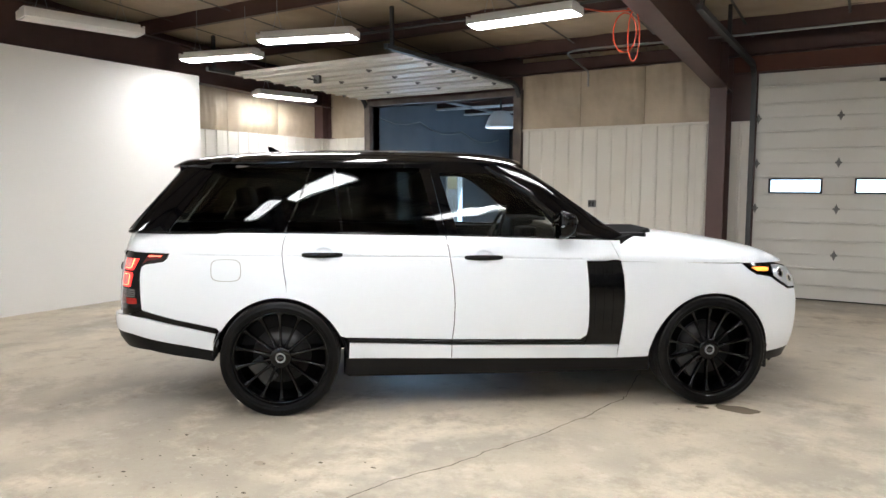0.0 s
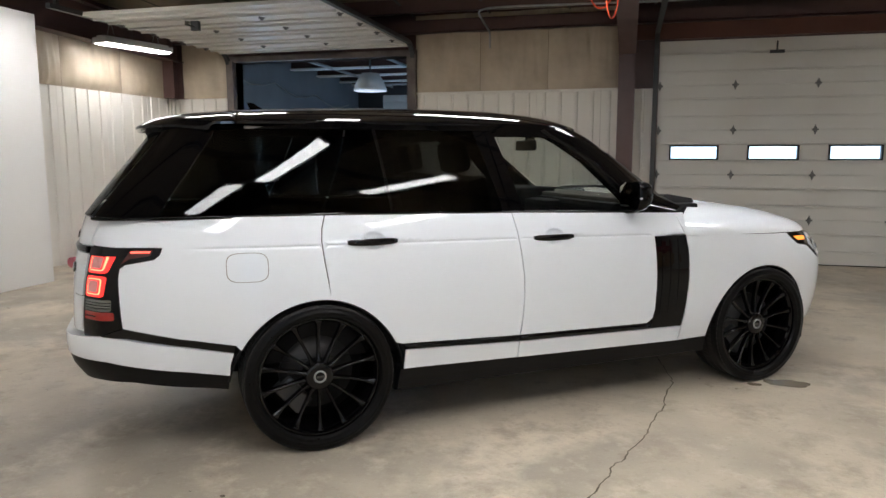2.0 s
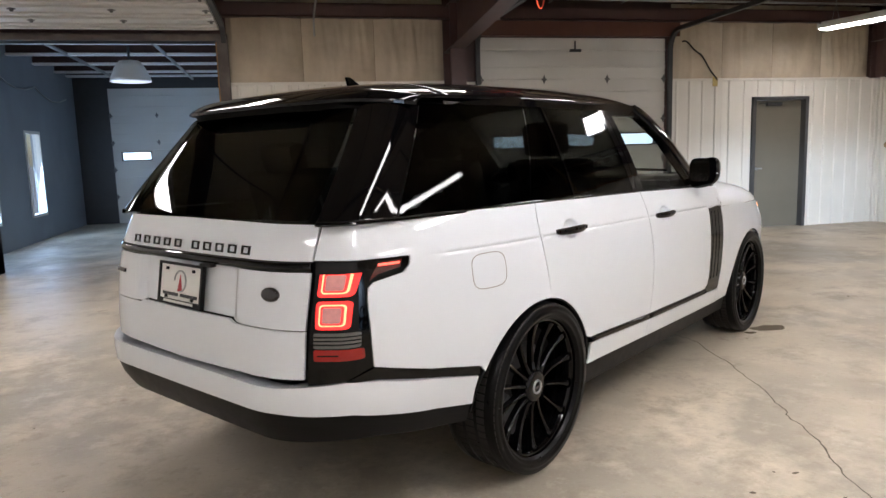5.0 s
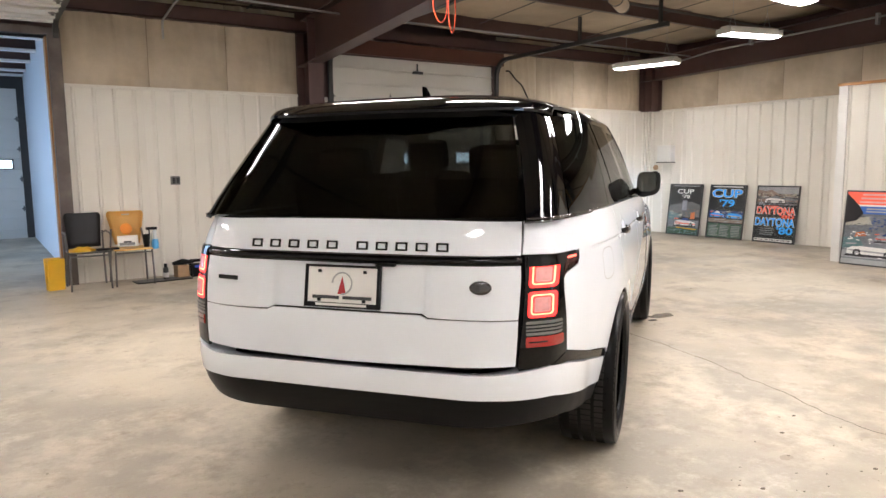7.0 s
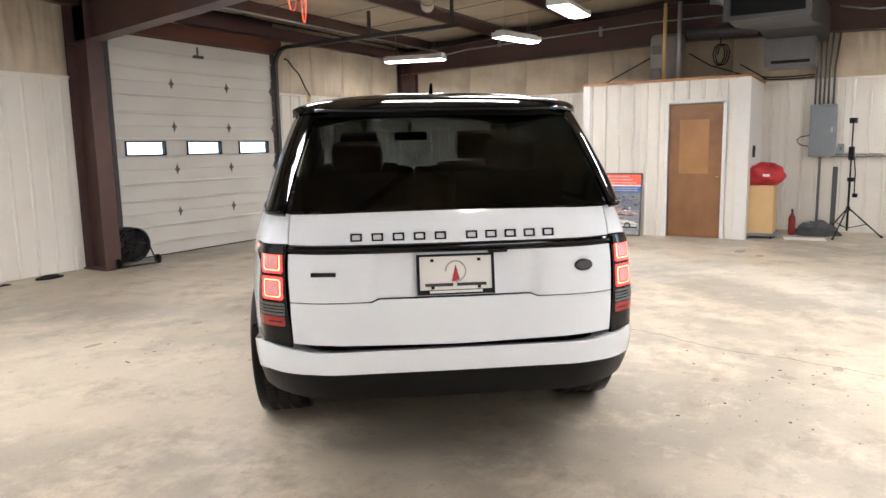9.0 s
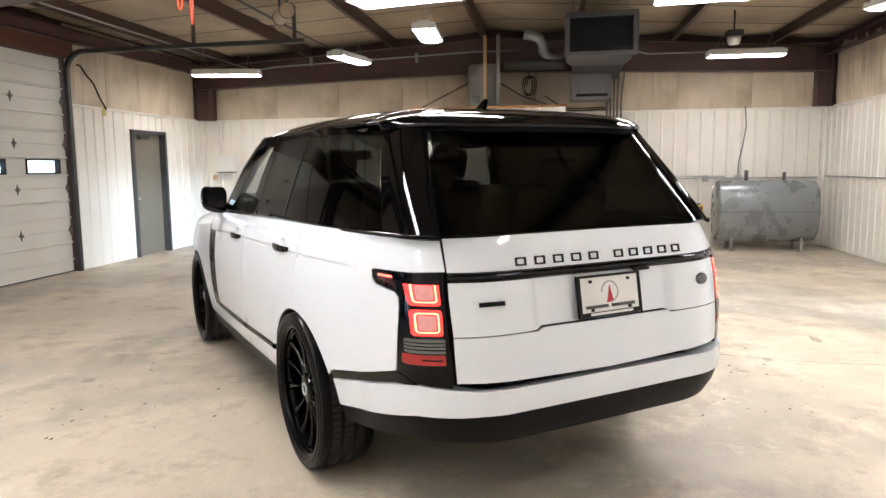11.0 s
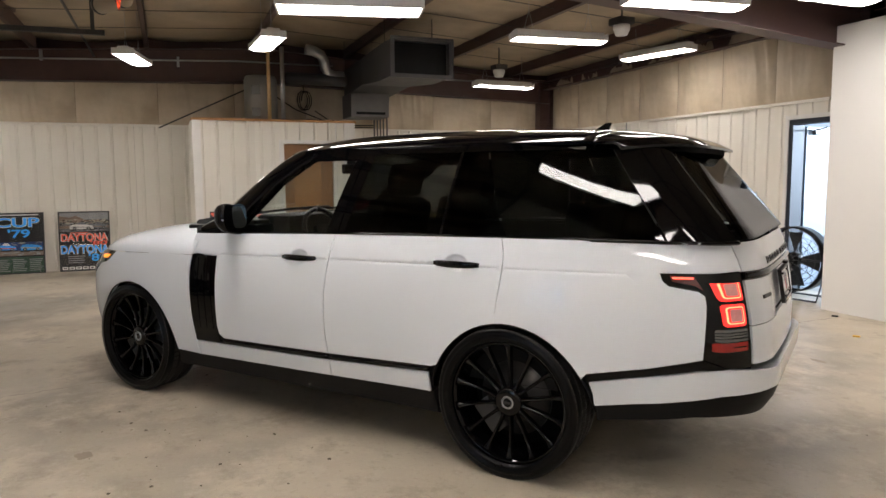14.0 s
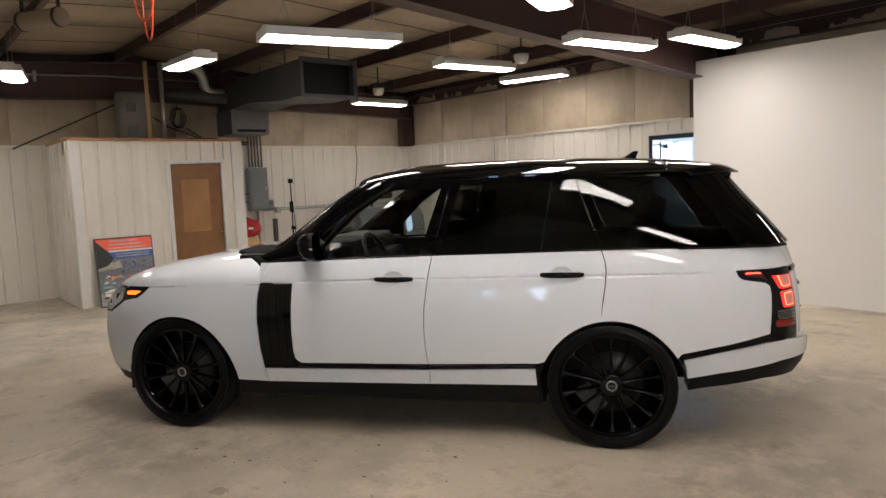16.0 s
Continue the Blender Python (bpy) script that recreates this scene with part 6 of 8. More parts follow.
def wheel(x, s, steer=0.0):
    """A wheel at the axle end: the rim with its tyre, spokes, cap and brake disc; the outer face towards +y * s."""
    m = pose(x, s * (0.848 if x < 1 else 0.842), R_T - 0.001, -s * (1.6 if x < 1 else 0.6), 0, steer) @ (pose(0, 0, 0) if s == 1 else pose(0, 0, 0, 0, 0, 180))
    rim = part("wheel", lathe([(R_R - 0.012, 0.098), (R_R + 0.004, 0.104), (R_R + 0.004, 0.094), (R_R - 0.014, 0.085), (R_R - 0.024, 0.03), (R_R - 0.035, -0.08), (R_R - 0.02, -0.105), (R_R - 0.028, -0.105), (R_R - 0.045, -0.08), (R_R - 0.034, 0.03), (R_R - 0.024, 0.085)], 64, close=False), GLOSSBLACK, car, "gloss black multi-spoke alloy wheel")
    rim.matrix_local = m
    bm = lathe([(R_R - 0.002, 0.100), (R_R + 0.006, 0.113), (R_R + 0.012, 0.119), (R_R + 0.014, 0.1165), (R_R + 0.024, 0.126), (R_R + 0.038, 0.127), (R_R + 0.040, 0.1245), (R_R + 0.052, 0.1235), (R_T - 0.011, 0.121), (R_T - 0.003, 0.113), (R_T, 0.09), (R_T, -0.09), (R_T - 0.003, -0.114), (R_T - 0.012, -0.123), (R_R + 0.04, -0.128), (R_R, -0.105)], 96, close=False)
    bmesh.ops.scale(bm, vec=(1, 1.08, 1), verts=bm.verts)
    part("tyre", bm, RUBBER, rim, "black low-profile tyre")
    tread = bmesh.new()
    for k in range(72):
        a = k * math.tau / 72
        for y, w, o in ((-0.100, 0.018, 0.0), (-0.054, 0.019, 0.3), (-0.0, 0.022, 0.6), (0.054, 0.019, 0.3), (0.100, 0.018, 0.0)):
            aa = a + o * math.tau / 72
            vs = []
            for da, dy, r in ((0.0, -w, R_T - 0.004), (0.074, -w, R_T - 0.004), (0.074, w, R_T - 0.004), (0.0, w, R_T - 0.004), (0.004, -w + 0.002, R_T + 0.0025), (0.070, -w + 0.002, R_T + 0.0025), (0.070, w - 0.002, R_T + 0.0025), (0.004, w - 0.002, R_T + 0.0025)):
                rr = r - (0.006 if abs(y) > 0.08 else 0)
                vs.append(tread.verts.new((rr * math.cos(aa + da), (y + dy) * 1.0, rr * math.sin(aa + da))))
            for q in ((4, 5, 6, 7), (0, 1, 5, 4), (1, 2, 6, 5), (2, 3, 7, 6), (3, 0, 4, 7)):
                tread.faces.new([vs[i] for i in q])
    bmesh.ops.recalc_face_normals(tread, faces=tread.faces)
    bmesh.ops.scale(tread, vec=(1, 1.08, 1), verts=tread.verts)
    tr = part("tread", tread, TREAD, rim, "tyre tread coloured paler, as if lit")
    tr["kind"] = "stuff"
    spoke = bmesh.new()
    prof = [(0.060, 0.086, 0.015), (0.085, 0.076, 0.010), (0.12, 0.070, 0.0085), (0.17, 0.068, 0.008), (0.22, 0.072, 0.009), (0.258, 0.080, 0.012), (0.282, 0.088, 0.018), (0.297, 0.095, 0.026)]
    prev = None
    for r, y, w in prof:
        ring = [spoke.verts.new((w * c, y - 0.032 + 0.032 * d, r)) for c, d in ((-1.0, 0.0), (1.0, 0.0), (1.0, 0.72), (0.62, 0.94), (0.0, 1.0), (-0.62, 0.94), (-1.0, 0.72))]
        if prev:
            for k in range(7):
                spoke.faces.new((prev[k], prev[(k + 1) % 7], ring[(k + 1) % 7], ring[k])).smooth = 2 <= k <= 5
        else:
            spoke.faces.new(ring)
        prev = ring
    spoke.faces.new(prev[::-1])
    bmesh.ops.recalc_face_normals(spoke, faces=spoke.faces)
    first = part("spoke", spoke, GLOSSBLACK, rim)
    for k in range(1, 14):
        sp = new("spoke", first.data)
        sp.parent = rim
        sp.matrix_local = Matrix.Rotation(k * math.tau / 14, 4, "Y")
    part("hub", lathe([(0.0, 0.086), (0.032, 0.088), (0.062, 0.090), (0.072, 0.082), (0.075, 0.05), (0.075, 0.0), (0.0, 0.0)], 40), GLOSSBLACK, rim)
    part("cap_ring", lathe([(0.024, 0.089), (0.026, 0.094), (0.031, 0.094), (0.033, 0.089)], 32, close=False), STEEL, rim, "dull silver ring of the centre cap")
    part("cap_bar", boxes((-0.019, 0.088, -0.007, 0.019, 0.0925, 0.007), bevel=0.002), DARKCHROME, rim)
    nut = lathe([(0.0, 0.088), (0.008, 0.088), (0.011, 0.084), (0.011, 0.06)], 8)
    n0 = part("wheel_nut", nut, DARKCHROME, rim)
    n0.location = (0.052, 0, 0.0)
    for k in range(1, 5):
        o = new("wheel_nut", n0.data)
        o.parent = rim
        o.location = (0.052 * math.cos(k * math.tau / 5), 0, 0.052 * math.sin(k * math.tau / 5))
    part("brake_disc", lathe([(0.05, 0.0), (0.19, 0.0), (0.19, -0.025), (0.05, -0.025)], 40, close=False), material("brake_iron", (0.045, 0.044, 0.043), 0.4, 0.7, vary=0.15), rim)
    # added black disc, paints in the dark behind the spokes
    part("inner_barrel", lathe([(0.0, -0.098), (R_R - 0.030, -0.098), (R_R - 0.030, -0.104), (0.0, -0.104)], 40), GAPBLACK, rim, "added black disc for the dark behind the spokes")
    part("brake_caliper", boxes((0.11, -0.05, -0.09, 0.215, 0.035, 0.09), bevel=0.012), DARKSTEEL, rim, m=pose(0, 0, 0, 0, 40, 0))
    return rim


for x, s in ((0.0, 1), (0.0, -1), (2.922, 1), (2.922, -1)):
    wheel(x, s)
    # wheel housing
    bm = bmesh.new()
    ring_a, ring_b = [], []
    for k in range(25):
        a = math.pi * k / 24
        ring_a.append(bm.verts.new((x + 0.445 * math.cos(a), s * 0.885, 0.38 + 0.43 * math.sin(a))))
        ring_b.append(bm.verts.new((x + 0.445 * math.cos(a), s * 0.55, 0.38 + 0.43 * math.sin(a))))
    for k in range(24):
        bm.faces.new((ring_a[k], ring_a[k + 1], ring_b[k + 1], ring_b[k])).smooth = True
    bm.faces.new(ring_b)
    part("wheel_housing", bm, GAPBLACK, car, "dark wheel housing liner")
    if x == 0.0:
        # added block that darkens the gap between rear wheel and sill
        part("arch_guard", boxes((0.405, min(s * 0.50, s * 0.84), 0.235, 0.445, max(s * 0.50, s * 0.84), 0.40), bevel=0.008), GAPBLACK, car, "added black block that darkens the gap by the wheel")
    # lips of the arch
    lip = bmesh.new()
    pts = arch(x, 178, 2, 30, r=0.408, rb=0.44)
    tube(lip, [LOW.at(s * LOW.q_of_x(px, pz), pz) - Vector((0, s * 0.010, 0)) for px, pz in pts], 0.007, 6)
    bmesh.ops.recalc_face_normals(lip, faces=lip.faces)
    part("arch_lip", lip, BLACKTRIM, car)

part("underbody", boxes((-0.80, -0.62, 0.36, 3.3, 0.62, 0.42), bevel=0.02), GAPBLACK, car, "dark underbody")
part("rear_tray", boxes((-0.78, -0.56, 0.325, -0.47, 0.56, 0.40), bevel=0.02), GAPBLACK, car)
part("silencer", boxes((-0.66, -0.46, 0.30, -0.30, 0.46, 0.37), bevel=0.03), GAPBLACK, car)
# unseen slab, sized to keep light off the floor beneath the car
part("undertray", boxes((0.425, -0.84, 0.215, 2.49, 0.84, 0.37), bevel=0.02), GAPBLACK, car)
part("axle", tubes((((0, -0.8, 0.385), (0, 0.8, 0.385)), 0.05), (((2.922, -0.8, 0.385), (2.922, 0.8, 0.385)), 0.05)), GAPBLACK, car)
for s in (1, -1):
    part("mud_flap", boxes((3.315, min(s * 0.70, s * 0.93), 0.25, 3.335, max(s * 0.70, s * 0.93), 0.42)), BLACKTRIM, car)

# cabin
part("cabin_floor", boxes((-0.95, -0.66, 0.42, 2.15, 0.66, 0.46)), CABINBLACK, car)
for s in (1, -1):
    part("door_lining", boxes((-0.35, min(s * 0.80, s * 0.85), 0.45, 2.15, max(s * 0.80, s * 0.85), 1.15)), CABINBLACK, car, "dark cabin trim")
    part("boot_lining", boxes((-0.95, min(s * 0.60, s * 0.64), 0.45, -0.355, max(s * 0.60, s * 0.64), 1.15)), CABINBLACK, car, "dark cabin trim")
part("tail_lining", boxes((-1.01, -0.52, 0.45, -0.98, 0.52, 1.13)), CABINBLACK, car, "dark cabin trim")
part("firewall", boxes((2.155, -0.85, 0.45, 2.20, 0.85, 1.12)), CABINBLACK, car)
part("load_cover", boxes((-0.95, -0.66, 1.02, -0.35, 0.66, 1.04)), CABINBLACK, car)


def car_seat(x, y, w=0.54, lean=14, headrest=True, rise=0.0):
    st = part("car_seat", boxes((x - 0.26, y - w / 2, 0.62, x + 0.30, y + w / 2, 0.80), bevel=0.05), LEATHER, car, "black leather seat")
    part("backrest", boxes((-0.07, -w / 2, 0.0, 0.07, w / 2, 0.64), bevel=0.05), LEATHER, st, m=pose(x - 0.24, y, 0.74, 0, -lean, 0))
    if headrest:
        part("headrest", boxes((-0.06, -0.135, 0.66 + rise, 0.06, 0.135, 0.86 + 1.6 * rise), bevel=0.058), LEATHER, st, m=pose(x - 0.24, y, 0.74, 0, -lean, 0))
        part("headrest_post", tubes((((0, -0.06, 0.60), (0, -0.06, 0.70)), 0.007), (((0, 0.06, 0.60), (0, 0.06, 0.70)), 0.007)), CHROME, st, m=pose(x - 0.24, y, 0.74, 0, -lean, 0))


for y in (0.40, -0.40):
    car_seat(1.38, y)
    car_seat(0.12, y, 0.60, rise=-0.05)
car_seat(0.10, 0.0, 0.22, headrest=False)
part("dashboard", boxes((1.78, -0.78, 0.80, 2.18, 0.78, 1.10), (1.86, -0.78, 1.08, 2.20, 0.78, 1.20), (1.72, 0.15, 1.02, 2.02, 0.63, 1.255), (1.74, -0.16, 1.0, 1.90, 0.14, 1.185), bevel=0.035), CABINBLACK, car, "dark dashboard")
part("dash_top", boxes((1.90, -0.76, 1.19, 2.22, 0.76, 1.225), bevel=0.015), material("tan_dash_leather", (0.075, 0.066, 0.052), 0.55, vary=0.15, scale=20), car)
part("centre_console", boxes((0.95, -0.13, 0.60, 1.85, 0.13, 0.88), bevel=0.03), CABINBLACK, car)
sw = part("steering_wheel", tubes(([(0.185 * math.cos(k * math.tau / 36), 0.185 * math.sin(k * math.tau / 36), 0) for k in range(37)], 0.016)), LEATHER, car, "black steering wheel", m=pose(1.625, 0.39, 1.115, 0, -66, 0))
part("wheel_boss", boxes((-0.07, -0.08, -0.02, 0.07, 0.08, 0.02), (-0.02, -0.18, -0.012, 0.02, 0.18, 0.012), (-0.18, -0.02, -0.012, 0.0, 0.02, 0.012), bevel=0.01), CABINBLACK, sw, m=pose(1.625, 0.39, 1.115, 0, -66, 0))
part("rear_view_mirror", boxes((1.66, -0.13, 1.52, 1.69, 0.13, 1.59), (1.67, -0.015, 1.57, 1.74, 0.015, 1.66), bevel=0.012), CABINBLACK, car)


# ---- things round the hall ----
def lettering(text, height, width, thick=0.0012, bold=0.0):
    """Flat letters of the built-in font as a mesh, scaled to a height and width, centred, in the plane y = 0, facing -y."""
    cu = bpy.data.curves.new("lettering", "FONT")
    cu.body, cu.align_x, cu.align_y, cu.size, cu.extrude = text, "CENTER", "CENTER", 1.0, 0.01
    cu.offset = bold
    ob = bpy.data.objects.new("lettering", cu)
    scene.collection.objects.link(ob)
    bpy.context.view_layer.update()
    me = bpy.data.meshes.new_from_object(ob.evaluated_get(bpy.context.evaluated_depsgraph_get()))
    bpy.data.objects.remove(ob)
    bm = bmesh.new()
    bm.from_mesh(me)
    xs, ys = [v.co.x for v in bm.verts], [v.co.y for v in bm.verts]
    cx, cy, sx, sy = (min(xs) + max(xs)) / 2, (min(ys) + max(ys)) / 2, width / (max(xs) - min(xs)), height / (max(ys) - min(ys))
    for v in bm.verts:
        v.co = Vector(((v.co.x - cx) * sx, -v.co.z / 0.01 * thick, (v.co.y - cy) * sy))
    bmesh.ops.recalc_face_normals(bm, faces=bm.faces)
    return bm


def ink(name, c, rough=0.35):
    return material(name, c, rough, vary=0.18, scale=14, second=tuple(0.5 * v for v in c), second_scale=5, second_amount=0.5)


INK_BLACK, INK_WHITE, INK_BLUE, INK_RED, INK_GREY = ink("ink_black", (0.018, 0.018, 0.02)), material("ink_white", (0.80, 0.79, 0.76), 0.35, vary=0.08, scale=14), material("ink_blue", (0.035, 0.40, 1.0), 0.35, vary=0.12, scale=14), material("ink_red", (0.92, 0.14, 0.08), 0.35, vary=0.12, scale=14), ink("ink_grey", (0.16, 0.16, 0.16))
INK_GREEN, INK_TAN, INK_NAVY, INK_SILVER = ink("ink_green", (0.05, 0.11, 0.07)), ink("ink_tan", (0.30, 0.22, 0.17)), ink("ink_navy", (0.02, 0.06, 0.22)), ink("ink_silver", (0.38, 0.39, 0.40))
INK_SLATE, INK_CREAM, INK_STEEL, INK_ORANGE = ink("ink_slate", (0.20, 0.22, 0.24)), ink("ink_cream", (0.52, 0.50, 0.40)), ink("ink_steel", (0.27, 0.27, 0.31)), ink("ink_orange", (0.72, 0.20, 0.06))
INK_TEAL, INK_ROYAL, INK_PINK = ink("ink_teal", (0.14, 0.25, 0.26)), ink("ink_royal", (0.04, 0.13, 0.46)), ink("ink_pink", (0.80, 0.42, 0.36))
POSTER_GLASS = glass("poster_glass", (0.97, 0.97, 0.97))


def sheet_shape(bm, pts, y):
    """A thin printed patch with any outline on a poster's sheet."""
    f, b = [bm.verts.new((x, y, z)) for x, z in pts], [bm.verts.new((x, 0.0, z)) for x, z in pts]
    bm.faces.new(f)
    for i in range(len(pts)):
        j = (i + 1) % len(pts)
        bm.faces.new((f[j], f[i], b[i], b[j]))


def poster(label, w, h, m, rows, frame_mat=DARKSTEEL, ground=INK_BLACK):
    """A framed poster leaning on the wall. rows: (name, x0, z0, x1, z1, ink) or (name, text, cx, cz, width, height, ink), in shares of the sheet."""
    ob = thing("poster", label, "poster", m, "framed posters")
    fr = bmesh.new()
    pierced(fr, -w / 2, w / 2, 0, h, [(-w / 2 + 0.016, w / 2 - 0.016, 0.016, h - 0.016)], lambda p, za, q, zb: (p, -0.012, za, q, 0.014, zb))
    part("frame", fr, frame_mat, ob)
    part("sheet", boxes((-w / 2 + 0.01, 0.0, 0.01, w / 2 - 0.01, 0.006, h - 0.01)), ground, ob)
    k = 0
    for r in rows:
        k += 1
        y = -0.0012 - 0.0004 * k
        if isinstance(r[1], list):
            nm, pts, mat = r
            bm = bmesh.new()
            sheet_shape(bm, [((u - 0.5) * w, v * h) for u, v in pts], y)
            part(nm, bm, mat, ob)
        elif isinstance(r[1], tuple):
            nm, (x0, z0, x1, z1, n, seed), mat = r
            rnd, bm = random.Random(seed), bmesh.new()
            for _ in range(n):
                cu, cv, du, dv = rnd.uniform(x0, x1), rnd.uniform(z0, z1), rnd.uniform(0.006, 0.035), rnd.uniform(0.004, 0.013)
                sheet_shape(bm, [((cu + du * rnd.uniform(0.5, 1.2) * c - 0.5) * w, (cv + dv * rnd.uniform(0.5, 1.2) * d) * h) for c, d in ((-1, -1), (1, -1), (1.1, 0.5), (-0.6, 1))], y - 0.0003 * rnd.random())
            part(nm, bm, mat, ob)
        elif isinstance(r[1], str):
            nm, text, cx, cz, tw, th, mat = r
            if nm == "heading" and mat is not INK_WHITE:
                part("heading_outline", lettering(text, th * h * 1.10, tw * w * 1.03, 0.0004, 0.05), INK_WHITE, ob, m=pose((cx - 0.5) * w, y + 0.0006, cz * h))
            part(nm, lettering(text, th * h, tw * w, 0.0004, 0.025), mat, ob, m=pose((cx - 0.5) * w, y, cz * h))
        else:
            nm, x0, z0, x1, z1, mat = r
            part(nm, boxes(((x0 - 0.5) * w, y, z0 * h, (x1 - 0.5) * w, 0.0, z1 * h)), mat, ob)
    g = part("glazing", boxes((-w / 2 + 0.014, -0.0105, 0.014, w / 2 - 0.014, -0.0085, h - 0.014)), POSTER_GLASS, ob)
    g.visible_shadow = False
    return ob


def race_car(x0, z0, x1, mats, tall=1.0):
    """The picture of a low racing car: body, cabin, wing and wheels in outline."""
    d = x1 - x0

    def put(*pts):
        return [(x0 + u * d, z0 + v * tall) for u, v in pts]

    def disc(u, v, r):
        return [(x0 + (u + r * math.cos(k * math.tau / 12)) * d, z0 + v * tall + r * d * 0.75 * math.sin(k * math.tau / 12)) for k in range(12)]

    return [("picture_shadow", put((-0.05, -0.022), (1.04, -0.022), (1.0, 0.006), (0.0, 0.006)), INK_BLACK),
            ("picture_body", put((0.0, 0.0), (1.0, 0.0), (1.0, 0.035), (0.93, 0.058), (0.74, 0.070), (0.62, 0.082), (0.30, 0.080), (0.10, 0.072), (0.0, 0.05)), mats[0]),
            ("picture_cabin", put((0.28, 0.078), (0.72, 0.072), (0.60, 0.112), (0.42, 0.116)), mats[1]),
            ("picture_stripe", put((0.02, 0.028), (0.98, 0.016), (0.98, 0.030), (0.02, 0.044)), mats[2]),
            ("picture_wing", put((-0.03, 0.088), (0.17, 0.094), (0.17, 0.108), (-0.03, 0.104)), mats[2]),
            ("picture_wheel", disc(0.20, 0.012, 0.085), INK_BLACK), ("picture_wheel", disc(0.79, 0.010, 0.085), INK_BLACK),
            ("picture_rim", disc(0.20, 0.012, 0.045), INK_SILVER), ("picture_rim", disc(0.79, 0.010, 0.045), INK_SILVER)]


def lean(y):
    return pose(9.215, y, 0.002, 0, 0, -90) @ pose(0, 0, 0, -7.5, 0, 0)


poster("framed black racing poster with white heading on the floor", 0.74, 0.985, lean(5.42), [
    ("picture_sky", [(0.03, 0.36), (0.97, 0.36), (0.97, 0.60), (0.70, 0.66), (0.30, 0.62), (0.03, 0.56)], INK_GREY), ("picture_field", 0.03, 0.02, 0.97, 0.16, INK_GREEN), ("picture_track", 0.03, 0.15, 0.97, 0.30, INK_SLATE), ("stand", [(0.03, 0.30), (0.34, 0.30), (0.40, 0.40), (0.03, 0.46)], INK_TEAL),
    ("picture_crowd", (0.05, 0.34, 0.45, 0.47, 26, 3), INK_CREAM), ("picture_crowd", (0.55, 0.32, 0.95, 0.52, 30, 4), INK_TAN), ("flag", [(0.70, 0.32), (0.84, 0.33), (0.83, 0.46), (0.72, 0.44)], INK_ORANGE),
    *race_car(0.24, 0.19, 0.88, (INK_WHITE, INK_NAVY, INK_RED), 1.3), ("picture_bonnet", [(0.25, 0.21), (0.40, 0.20), (0.40, 0.255), (0.26, 0.27)], INK_PINK), ("kerb_line", [(0.30, 0.135), (0.92, 0.115), (0.92, 0.135), (0.30, 0.155)], YELLOW), ("picture_grass", (0.05, 0.03, 0.95, 0.11, 40, 5), INK_TEAL), ("caption_bar", 0.43, 0.48, 0.57, 0.68, INK_STEEL),
    *[("caption_line", 0.45, 0.50 + 0.026 * r, 0.55, 0.510 + 0.026 * r, INK_SILVER) for r in range(6)], ("caption_bar", 0.10, 0.955, 0.90, 0.968, INK_SILVER),
    ("heading", "CUP", 0.5, 0.855, 0.50, 0.090, INK_WHITE), ("year", "'78", 0.53, 0.755, 0.24, 0.07, INK_WHITE)])
poster("framed black racing poster with bright blue heading on the floor", 0.74, 0.985, lean(4.52), [
    ("picture_sky", 0.03, 0.36, 0.97, 0.52, INK_NAVY), ("picture_field", 0.03, 0.30, 0.97, 0.38, INK_TAN), ("table_ground", 0.03, 0.02, 0.97, 0.28, INK_GREEN), ("picture_crowd", (0.05, 0.46, 0.95, 0.52, 40, 6), INK_STEEL), *race_car(0.08, 0.395, 0.46, (INK_BLUE, INK_WHITE, INK_RED)), *race_car(0.54, 0.385, 0.95, (INK_BLUE, INK_NAVY, INK_CREAM), 1.2), ("picture_road", (0.05, 0.31, 0.95, 0.36, 26, 7), INK_SILVER),
    *[("table_line", 0.08 + 0.31 * c, 0.05 + 0.03 * r, 0.33 + 0.31 * c - 0.05 * ((r * 3 + c) % 4) / 3, 0.060 + 0.03 * r, INK_SILVER) for c in range(3) for r in range(7)], ("caption_bar", 0.10, 0.955, 0.90, 0.97, INK_WHITE),
    ("heading", "CUP", 0.5, 0.84, 0.82, 0.15, INK_BLUE), ("year", "'79", 0.52, 0.66, 0.42, 0.14, INK_BLUE)])
